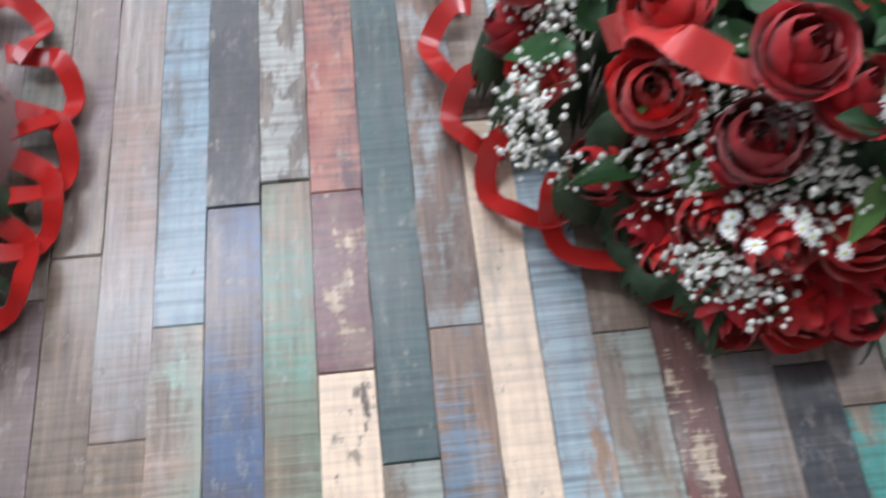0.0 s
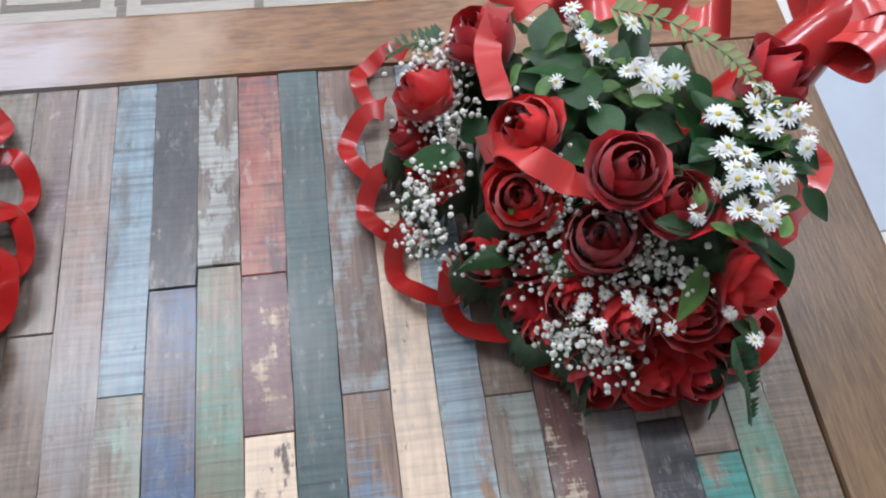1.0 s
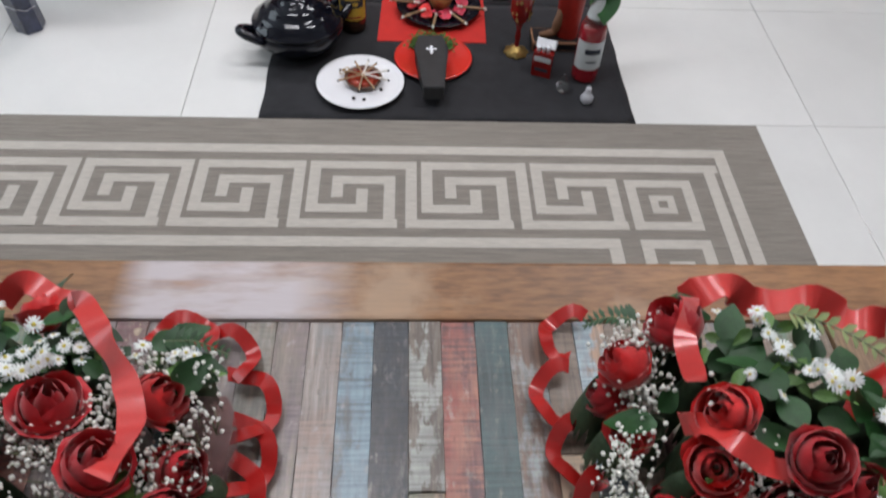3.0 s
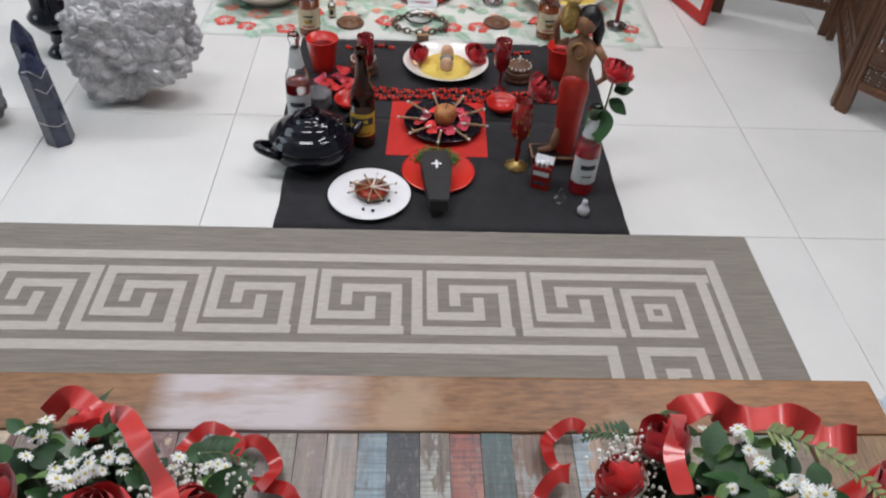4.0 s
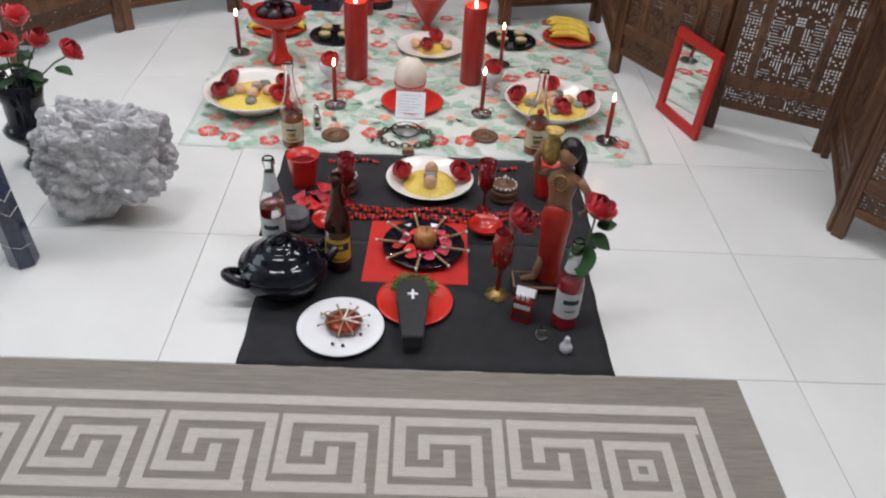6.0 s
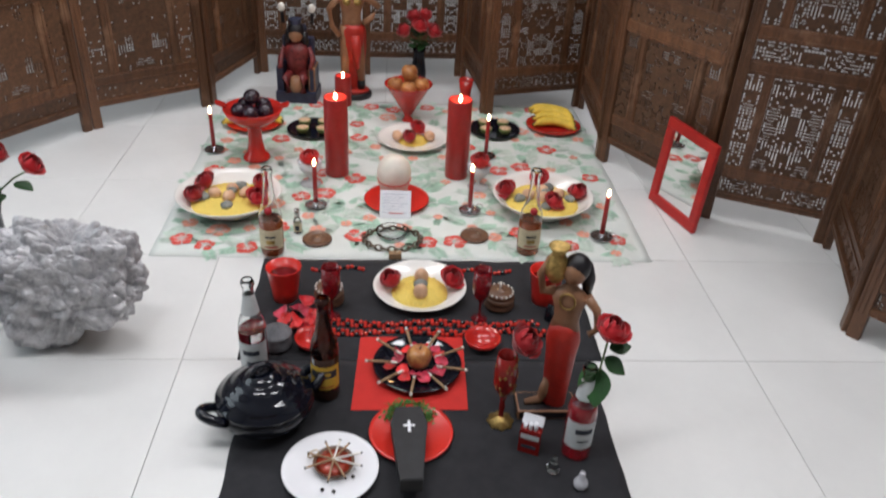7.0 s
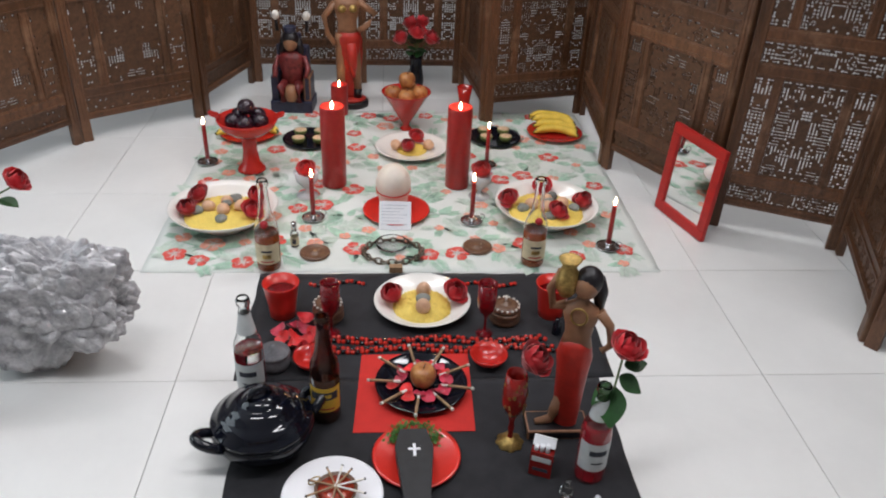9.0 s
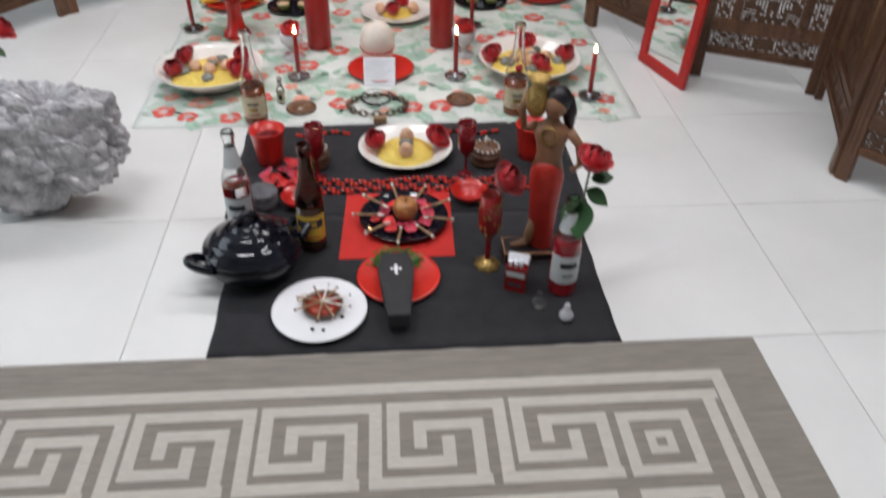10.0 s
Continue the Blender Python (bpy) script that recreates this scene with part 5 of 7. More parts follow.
def petal(x, y, z, rz, s, kind):
    bm = B()
    rows = []
    for j in range(7):
        t = j / 6
        w = 0.016 * math.sin(math.pi * (0.08 + 0.86 * t) ** 0.75)
        rows.append([bm.verts.new((0.03 * t - 0.015, w * q, 0.0015 + 0.006 * (t - 0.5) ** 2 * 4 + 0.004 * q * q)) for q in (-1, -0.5, 0, 0.5, 1)])
    for a, b in zip(rows, rows[1:]):
        for k in range(4):
            bm.faces.new((a[k], b[k], b[k + 1], a[k + 1])).smooth = True
    return mesh_of("rose_petal", bm, kind)


PETALS = [petal(0, 0, 0, 0, 1, M_ROSE_BRIGHT), petal(0, 0, 0, 0, 1, M_ROSE)]
M_PETAL_PINK = mat("pink_red_petal", (0.55, 0.03, 0.07), 0.5, var=0.3, scale=40, sheen=0.3, random_var=0.2)
PETALS.append(petal(0, 0, 0, 0, 1, M_PETAL_PINK))
rnd = random.Random(17)
for k in range(15):
    a = 6.283 * k / 15
    r = rnd.uniform(0.042, 0.066)
    o = child("rose_petal", PETALS[rnd.choice((0, 2, 2))], None, pose(-0.13 + r * math.cos(a), -0.033 + r * math.sin(a), PZ + 0.007 + rnd.uniform(0, 0.006), rnd.uniform(-25, 25), rnd.uniform(-25, 25), rnd.uniform(0, 360)))
    tagged(o, "loose red rose petal on the black plate", "petal", "petals on the black plate")
PET = [(-0.43, 0.14), (-0.41, 0.165), (-0.445, 0.12), (-0.395, 0.13), (-0.42, 0.105), (-0.46, 0.15), (-0.38, 0.155), (-0.40, 0.085), (-0.385, 0.1), (-0.43, 0.18), (-0.37, 0.2), (-0.41, 0.2)]
for k, (x, y) in enumerate(PET):
    s = 1.35
    o = child("rose_petal", PETALS[(0, 2, 0, 1)[k % 4]], None, pose(x, y, CZ + 0.004 + 0.006 * (k % 3), rnd.uniform(-30, 30), rnd.uniform(-30, 30), rnd.uniform(0, 360)) @ Matrix.Diagonal((s, s, s, 1)))
    tagged(o, "loose red rose petal scattered on black cloth", "petal", "petals on the cloth")
for k in range(9):
    a = math.radians(22 + 40 * k)
    ob = thing("cigar", Matrix.Translation((-0.13 + 0.083 * math.cos(a), -0.033 + 0.083 * math.sin(a), PZ + 0.0215)) @ pose(0, 0, 0, 0, 0, math.degrees(a)) @ pose(0, 0, 0, 0, -6, 0), "thin brown cigar pointing at the apple", "cigar", "cigars on the black plate")
    bm = B()
    tube(bm, [(-0.022, 0, 0), (0.031, 0, 0)], 0.0033, 10)
    part("wrapper", bm, M_CIGAR, ob)
    for c in (-1, 1):
        bm = B()
        lo = -0.038 if c < 0 else 0.0312
        tube(bm, [(lo, 0, 0), (lo + (0.0158 if c < 0 else 0.006), 0, 0)], 0.0034, 10)
        part("paper_tip", bm, M_STICK_WHITE, ob)

# ---- red plate with herbs and a small coffin ----
dish("red_plate", -0.147, -0.245, CZ, 0.0885, 0.012, M_RED_PLASTIC, "bright red plate with green herbs under a small coffin")
herbs = thing("herbs", at(-0.15, -0.2, CZ + 0.006), "curly green parsley sprigs on the red plate", "herbs")
for k in range(9):
    a = math.radians(-15 + 26 * k)
    bm = B()
    for q in range(34):
        c = Vector((rnd.gauss(0, 0.007), rnd.gauss(0, 0.007), abs(rnd.gauss(0.006, 0.005))))
        box(bm, 0.006, 0.0045, 0.0005, Matrix.Translation(c) @ Euler((rnd.uniform(-1, 1), rnd.uniform(-1, 1), rnd.uniform(0, 6))).to_matrix().to_4x4())
    part("sprig", bm, M_PARSLEY, herbs, "", Matrix.Translation((0.044 * math.cos(a), 0.004 + 0.032 * math.sin(a), 0)))
coffin = thing("toy_coffin", pose(-0.151, -0.306, CZ + 0.013, -4.5, 0, 1), "small black toy coffin with a white cross", "coffin")
HEX = [(-0.026, 0.107), (0.026, 0.107), (0.037, 0.055), (0.021, -0.105), (-0.021, -0.105), (-0.037, 0.055)]
bm = B()
prism(bm, HEX, 0, 0.024)
part("box", bm, M_COFFIN, coffin)
bm = B()
prism(bm, [(x * 1.04, y * 1.015) for x, y in HEX], 0.0242, 0.031)
bmesh.ops.bevel(bm, geom=[e for e in bm.edges if all(v.co.z > 0.03 for v in e.verts)], offset=0.002, segments=2, affect="EDGES")
lid = part("lid", bm, M_COFFIN, coffin)
bm = B()
prism(bm, [(-0.003, 0.027), (0.003, 0.027), (0.003, 0.044), (0.012, 0.044), (0.012, 0.05), (0.003, 0.05), (0.003, 0.062), (-0.003, 0.062), (-0.003, 0.05), (-0.012, 0.05), (-0.012, 0.044), (-0.003, 0.044)], 0.0311, 0.0318)
part("cross", bm, M_PAPER, lid, "white cross")

# ---- white plate with a small sauce dish and matches ----
dish("white_plate", -0.307, -0.342, CZ, 0.0955, 0.014, M_PLASTIC_WHITE, "white plate holding a small red dish and sticks", 0.68)
bm = B()
lathe(bm, [(0, 0), (0.03, 0), (0.038, 0.006), (0.041, 0.014), (0.039, 0.0145), (0.034, 0.008), (0, 0.007)], 32)
single("sauce_dish", bm, M_WOOD_BOX, at(-0.301, -0.332, CZ + 0.005), "small brown dish of red sauce on the white plate", "dish")
bm = B()
lathe(bm, [(0, 0.0075), (0.033, 0.0085), (0.035, 0.0105), (0.02, 0.0125), (0, 0.012)], 26)
for v in bm.verts:
    v.co.z += 0.0015 * noise.noise(v.co * 130)
single("sauce", bm, mat("chilli_sauce", (0.3, 0.03, 0.012), 0.25, var=0.6, scale=90, bump=0.6, coat=0.3), at(-0.301, -0.332, CZ + 0.005), "dark red sauce in the small dish", "sauce")
for k, (a, l) in enumerate(((80, 0.055), (58, 0.05), (112, 0.05), (20, 0.06), (160, 0.055), (200, 0.06), (345, 0.06), (262, 0.055), (300, 0.05))):
    a = math.radians(a)
    ob = thing("match", Matrix.Translation((-0.301 + 0.027 * math.cos(a), -0.332 + 0.027 * math.sin(a), CZ + 0.0215)) @ pose(0, 0, 0, 0, 4, math.degrees(a)), "thin pale wooden match lying across the sauce dish", "match", "matches in the sauce dish")
    bm = B()
    box(bm, l, 0.0034, 0.003, None, 0.0005)
    part("stick", bm, M_CIGAR if k % 3 else M_STICK_WHITE, ob)
    bm = B()
    ball(bm, 0.0026, Matrix.Translation((l / 2, 0, 0.0015)), 8, 6)
    part("match_head", bm, M_WICK, ob)
for dx, dy in ((-0.012, -0.052), (0.01, -0.056), (0.045, -0.02)):
    bm = B()
    ball(bm, 0.004, None, 10, 6, 0.7)
    single("seed", bm, M_WICK, at(-0.307 + dx, -0.342 + dy, CZ + 0.0085), "dark seed lying on the white plate", "seed", "seeds on the plate")
bm = B()
tube(bm, [(-0.343 + 0.011 * math.cos(a), -0.312 + 0.008 * math.sin(a), CZ + 0.018 + 0.006 * math.cos(a)) for a in [k * 0.449 for k in range(14)]], 0.0013, 7, True)
single("wire_ring", bm, M_GOLD, Matrix.Identity(4), "thin gold ring leaning on the sauce dish", "ring")

# ---- cigarette packet and glass stoppers ----
ob = thing("cigarette_packet", at(0.096, -0.287, CZ, -22), "red and white open cigarette packet standing upright", "packet")
bm = B()
box(bm, 0.044, 0.021, 0.062, None, 0.001)
part("body", bm, M_RED_DEEP, ob)
bm = B()
box(bm, 0.038, 0.0006, 0.012, Matrix.Translation((0, -0.0111, 0.04)))
part("print_bar", bm, M_LABEL_GREY, ob)
bm = B()
box(bm, 0.03, 0.0006, 0.008, Matrix.Translation((0, -0.0111, 0.015)))
part("print_bar", bm, M_INK, ob)
bm = B()
box(bm, 0.0435, 0.0205, 0.02, pose(0, 0.01, 0.0622, -38, 0, 0), 0.001)
part("lid", bm, M_PAPER, ob, "white open lid")
for k in range(3):
    bm = B()
    tube(bm, [(-0.013 + 0.011 * k, -0.003, 0.0622), (-0.013 + 0.011 * k, -0.003, 0.074 + 0.004 * k)], 0.0042, 10)
    part("cigarette", bm, M_PAPER, ob)
STOP = [(0, 0), (0.009, 0), (0.0135, 0.006), (0.0145, 0.014), (0.01, 0.022), (0.006, 0.026), (0.0065, 0.034), (0.0055, 0.04), (0, 0.041)]
for x, y, mm, t in ((0.136, -0.345, M_GLASS, "cut clear glass stopper lying on black cloth"), (0.184, -0.385, mat("frosted_glass", (0.7, 0.7, 0.74), 0.35, var=0.1, scale=30, glass=0.3), "frosted pale glass stopper standing on black cloth")):
    bm = B()
    lathe(bm, STOP, 9 if mm is M_GLASS else 24)
    if mm is M_GLASS:
        for f in bm.faces:
            f.smooth = False
    single("glass_stopper", bm, mm, at(x, y, CZ), t, "stopper", "glass stoppers")
bm = B()
lathe(bm, [(0, 0), (0.011, 0), (0.012, 0.003), (0.011, 0.03), (0.006, 0.036), (0.006, 0.046), (0, 0.047)], 18)
single("small_jar", bm, M_BLACK_GLAZE, at(0.212, 0.158, CZ), "tiny black jar with a silver top", "jar")

# ---- black clay pot ----
pot = thing("clay_pot", at(-0.452, -0.195, CZ, 32), "shiny black clay casserole with lid and two handles", "pot")
bm = B()
lathe(bm, [(0, 0), (0.055, 0), (0.07, 0.006), (0.095, 0.034), (0.102, 0.056), (0.098, 0.067), (0.093, 0.067), (0.096, 0.056), (0.066, 0.012), (0, 0.008)], 48)
part("body", bm, M_BLACK_GLAZE, pot)
bm = B()
lathe(bm, [(0.095, 0.068), (0.101, 0.071), (0.098, 0.076), (0.088, 0.081), (0.087, 0.087), (0.074, 0.097), (0.063, 0.101), (0.061, 0.107), (0.042, 0.116), (0.036, 0.117), (0.034, 0.122), (0.016, 0.128), (0, 0.129)], 48)
lid = part("lid", bm, M_BLACK_GLAZE, pot)
bm = B()
tube(bm, [(0.021 * math.cos(a), 0, 0.126 + 0.022 * math.sin(a)) for a in [0.1 + k * 0.328 for k in range(10)]], 0.0065, 10)
part("knob", bm, M_BLACK_GLAZE, lid)
for s in (-1, 1):
    bm = B()
    tube(bm, [(s * (0.092 + 0.042 * math.sin(a)), 0.027 * math.cos(a), 0.056 + 0.026 * math.sin(a)) for a in [0.05 + k * 0.304 for k in range(11)]], 0.0105, 12)
    part("handle", bm, M_BLACK_GLAZE, pot)

# ---- bead strings ----
def beads(pts, name_label):
    ob = thing("bead_necklace", Matrix.Identity(4), name_label, "necklace", "bead strings")
    pts = [Vector(p) for p in pts]
    dist, run = [0.0], 0.0
    for a, b in zip(pts, pts[1:]):
        run += (b - a).length
        dist.append(run)
    n = int(run / 0.0112)
    for k in range(n):
        d = k * 0.0112
        i = max(q for q in range(len(dist)) if dist[q] <= d)
        i = min(i, len(pts) - 2)
        p = pts[i].lerp(pts[i + 1], (d - dist[i]) / max(1e-6, dist[i + 1] - dist[i]))
        child("bead", BEAD[1] if k % 3 == 2 else BEAD[0], ob, Matrix.Translation(p + Vector((0, rnd.uniform(-0.001, 0.001), 0.0043))))
    return ob


BEAD = []
for mm in (M_BEAD_RED, M_BEAD_BLACK):
    bm = B()
    ball(bm, 0.0058, None, 10, 7)
    BEAD.append(mesh_of("bead", bm, mm))
for k, y in enumerate((0.137, 0.126, 0.104, 0.093)):
    beads([(-0.40 + 0.012 * k + 0.045 * q, y + 0.007 * math.sin(q * 1.1 + k), CZ) for q in range(14)], "string of red and black beads laid across black cloth")
beads([(-0.27 - 0.03 * q, 0.375 + 0.012 * math.sin(q * 1.3), CZ) for q in range(6)], "string of red and black beads behind the goblets")
beads([(0.0 + 0.03 * q, 0.37 + 0.01 * math.sin(q * 1.5), CZ) for q in range(6)], "string of red and black beads behind the goblets")

# ---- fruit and vessels at the back of the cloth ----
bowl = thing("footed_bowl", at(-0.667, 1.08, CZ), "tall red footed bowl with two ear handles, heaped with plums", "bowl")
bm = B()
lathe(bm, [(0, 0), (0.046, 0), (0.048, 0.004), (0.044, 0.012), (0.03, 0.03), (0.024, 0.07), (0.024, 0.11), (0.03, 0.128), (0, 0.13)], 36)
part("foot", bm, M_RED_GLAZE, bowl)
bm = B()
lathe(bm, [(0.028, 0.126), (0.06, 0.136), (0.088, 0.158), (0.1, 0.186), (0.097, 0.188), (0.084, 0.162), (0.055, 0.142), (0, 0.136)], 40)
part("cup", bm, M_RED_GLAZE, bowl)
for s in (-1, 1):
    bm = B()
    prism(bm, [(0.088, -0.012), (0.12, -0.008), (0.126, 0.0), (0.12, 0.008), (0.088, 0.012)], 0.183, 0.2)
    bmesh.ops.bevel(bm, geom=bm.edges[:], offset=0.004, segments=2, affect="EDGES")
    for v in bm.verts:
        v.co.x *= s
        v.co.z += 0.35 * (abs(v.co.x) - 0.09)
    part("ear_handle", bm, M_RED_GLAZE, bowl)
bm = B()
ball(bm, 0.0285, None, 20, 12, 0.94)
PLUM = mesh_of("plum", bm, M_PLUM)
for dx, dy, dz in ((-0.042, -0.02, 0.19), (0.0, -0.045, 0.19), (0.045, -0.018, 0.19), (0.03, 0.035, 0.19), (-0.03, 0.035, 0.19), (0.0, 0.0, 0.232)):
    tagged(child("plum", PLUM, None, at(-0.667 + dx, 1.08 + dy, CZ + dz - 0.008)), "dark purple plum in the red footed bowl", "plum", "plums in the bowl")

dish("red_plate", -0.72, 1.375, CZ, 0.105, 0.014, M_RED_GLAZE, "red plate of ripe bananas behind the footed bowl")
dish("red_plate", 0.44, 1.41, CZ, 0.108, 0.016, M_RED_GLAZE, "red plate with a bunch of bananas")


def banana_mesh():
    bm = B()
    n = 14
    R = 0.11
    pts, rad = [], []
    for i in range(n + 1):
        t = i / n
        a = math.radians(-50 + 100 * t)
        pts.append((R * math.sin(a), R * (math.cos(a) - 0.75), 0))
        rad.append(0.0165 * min(1, 0.32 + 3.4 * t, 0.3 + 4.2 * (1 - t)))
    tube(bm, pts, rad, 7)
    bm.faces.ensure_lookup_table()
    for f in bm.faces:
        f.material_index = 1 if abs(f.calc_center_median().x) > 0.079 else 0
    return mesh_of("banana", bm, [M_BANANA, M_BANANA_TIP])


BANANA = banana_mesh()
for k, (dx, dy, dz, rx, rz) in enumerate(((0.0, -0.03, 0.022, 15, -14), (0.0, -0.005, 0.036, 10, -16), (-0.004, 0.018, 0.05, 5, -18), (-0.01, 0.04, 0.055, 0, -22), (-0.008, 0.055, 0.036, -10, -26))):
    tagged(child("banana", BANANA, None, pose(0.44 + dx, 1.41 + dy, CZ + dz, rx, 0, rz)), "ripe yellow banana with dark tips, in a bunch", "banana", "banana bunch")
for dx, dy, rz in ((-0.03, -0.03, 10), (0.035, 0.0, -20)):
    tagged(child("banana", BANANA, None, pose(-0.72 + dx, 1.375 + dy, CZ + 0.026, 0, 0, rz)), "ripe yellow banana lying on a red plate", "banana", "bananas on the plate")


def fig(x, y, z, rz):
    ob = thing("fig", at(x, y, z, rz), "green fig cut open, pale flesh upwards", "fig", "cut figs")
    bm = B()
    lathe(bm, [(0, 0), (0.012, 0.002), (0.021, 0.01), (0.024, 0.02), (0.0235, 0.024), (0, 0.0235)], 20)
    part("skin", bm, M_FIG_SKIN, ob)
    bm = B()
    lathe(bm, [(0.0215, 0.0242), (0.012, 0.0262), (0, 0.0255)], 20)
    part("flesh", bm, M_FIG, ob)


for px, py, r in ((-0.492, 1.325, 0.1), (0.2, 1.36, 0.1)):
    dish("black_plate", px, py, CZ, r, 0.012, M_BLACK_GLAZE, "shiny black plate with cut figs")
    for k in range(4):
        a = math.radians(45 + 90 * k)
        fig(px + 0.052 * math.cos(a), py + 0.05 * math.sin(a), CZ + 0.006, 30 * k)

bm = B()
lathe(bm, [(0, 0), (0.022, 0), (0.024, 0.004), (0.014, 0.014), (0.012, 0.02), (0.02, 0.034), (0.09, 0.148), (0.0935, 0.152), (0.09, 0.1525), (0.018, 0.04), (0, 0.036)], 40)
single("conical_bowl", bm, M_RED_GLAZE, at(-0.135, 1.45, CZ), "red conical footed bowl heaped with apples", "bowl")
for dx, dy, dz in ((-0.05, -0.01, 0.118), (0.0, -0.045, 0.116), (0.05, -0.005, 0.118), (0.012, 0.045, 0.118), (0.002, 0.0, 0.168)):
    apple(-0.135 + dx, 1.45 + dy, CZ + dz, 0.88, dx * 900, "red and yellow apple heaped in the conical bowl", "apples in the bowl")
bm = B()
lathe(bm, [(0, 0), (0.018, 0), (0.02, 0.004), (0.022, 0.05), (0.031, 0.11), (0.029, 0.11), (0.02, 0.05), (0.017, 0.008), (0, 0.008)], 30)
single("red_tumbler", bm, M_RED_GLAZE, at(0.106, 1.64, 0.0), "slender flared red glass tumbler", "tumbler")

# dark roses in a vase at the back
vase = thing("flower_vase", at(-0.085, 1.86), "dark vase holding a bunch of deep red roses", "vase")
bm = B()
lathe(bm, [(0, 0), (0.026, 0), (0.03, 0.004), (0.034, 0.06), (0.026, 0.12), (0.024, 0.15), (0.031, 0.17), (0.029, 0.17), (0.02, 0.15), (0, 0.14)], 32)
part("body", bm, M_BLACK_GLAZE, vase)


def bunch(x, y, z, heads, label):
    ob = thing("rose_bunch", at(x, y, z), label, "roses", "rose bunches")
    rr = random.Random(5)
    for hx, hy, hz, k, s in heads:
        bm = B()
        h = Vector((hx, hy, hz))
        tube(bm, [(0, 0, 0), h * 0.35 + Vector((0, 0, 0.012)), h * 0.75 + Vector((0, 0, 0.012)), h], 0.0022, 7)
        stem = part("stem", bm, M_STEM, ob)
        tilt = math.degrees(math.atan2(math.hypot(hx, hy), hz)) * 0.8
        child("bloom", BLOOMS[k], ob, Matrix.Translation(h) @ Matrix.Rotation(math.atan2(hy, hx), 4, "Z") @ pose(0, 0, 0, 0, tilt, 0) @ Matrix.Diagonal((s, s, s, 1)))
        for q in range(2):
            child("leaf", LEAF_BIG, stem, Matrix.Translation(h * (0.5 + 0.25 * q)) @ pose(0, 0, 0, 0, rr.uniform(-30, 20), rr.uniform(0, 360)))
    return ob


bunch(-0.085, 1.86, 0.15, ((-0.055, -0.02, 0.075, 1, 1.15), (0.0, -0.03, 0.1, 0, 1.2), (0.05, -0.015, 0.075, 0, 1.2), (-0.02, 0.02, 0.12, 1, 1.2), (0.02, 0.02, 0.13, 0, 1.1)), "deep red roses standing in a dark vase")

# ---- tall black vase with roses, rocks and crystals on the tiles ----
vase = thing("tall_vase", at(-1.212, 0.30), "tall shiny black footed vase with red roses", "vase")
bm = B()
lathe(bm, [(0, 0), (0.042, 0), (0.046, 0.006), (0.036, 0.018), (0.022, 0.034), (0.027, 0.046), (0.024, 0.062), (0.046, 0.085), (0.066, 0.108), (0.069, 0.12), (0.058, 0.132), (0.05, 0.145), (0.052, 0.2), (0.066, 0.26), (0.063, 0.262), (0.046, 0.2), (0, 0.15)], 40)
part("body", bm, M_BLACK_GLAZE, vase)
bunch(-1.212, 0.30, 0.2, ((0.165, -0.03, 0.145, 0, 0.95), (0.1, -0.045, 0.175, 1, 1.0), (0.02, -0.05, 0.15, 0, 1.2), (-0.06, 0.0, 0.16, 0, 1.2), (0.02, 0.04, 0.19, 1, 1.2)), "dark red long-stemmed roses in the tall black vase")


def crag(name, x, y, rx, ry, rz_, seed, material, label, cuts=5, block=0.0):
    """A rough rock; block: how far it tends to a block with an overhang, a notch on top and a hollow below."""
    bm = B()
    bmesh.ops.create_icosphere(bm, subdivisions=cuts, radius=1)
    for v in bm.verts:
        d = v.co.copy()
        n = (0.3 - 0.18 * block) * noise.noise(d * 1.5 + Vector((seed, 0, 0))) + 0.16 * noise.noise(d * 3.4 + Vector((0, seed, 0)))
        cell = noise.voronoi(d * 4.6 + Vector((seed, 1, 2)))[0]
        fine = noise.voronoi(d * 11 + Vector((seed, 4, 2)))[0]
        tiny = noise.voronoi(d * 31 + Vector((seed, 4, 9)))[0]
        n += 0.26 * min(0.34, cell[1] - cell[0]) + 0.1 * min(0.2, fine[1] - fine[0]) + 0.03 * min(0.2, tiny[1] - tiny[0]) + 0.08 * noise.noise(d * 5.5) - 0.1
        if block:
            n += block * (1 / (d.x ** 4 + d.y ** 4 + d.z ** 4) ** 0.25 - 1)
            n -= 0.13 * math.exp(-((d.x - 0.1) ** 2) / 0.03) * max(0, d.z)
            n -= 0.55 * math.exp(-((d.x - 0.16) ** 2 / 0.05 + (d.z + 0.5) ** 2 / 0.04)) * (d.y < 0.2)
        p = Vector((d.x * rx, d.y * ry, d.z * rz_)) * (1 + n)
        if block and d.z < 0:
            # the foot narrows to one side; the other side hangs free
            p.x = p.x * (1 + 0.14 * d.z) + 0.02 * d.z
            if d.x > 0.1:
                p.z *= 1 - 0.36 * min(1, (d.x - 0.1) / 0.2)
        v.co = p
    low = min(v.co.z for v in bm.verts)
    for v in bm.verts:
        v.co.z = max(v.co.z - low - 0.02, 0.0)
    return single(name, bm, material, at(x, y), label, "rock")


crag("quartz_rock", -0.925, 0.075, 0.158, 0.088, 0.15, 4.6, M_ROCK, "large rough grey quartz cluster standing on the tiles", 6, 0.8)
crag("dark_rock", -1.31, -0.06, 0.085, 0.07, 0.085, 7.1, M_ROCK_DARK, "smaller dark grey rough rock on the tiles", 4)

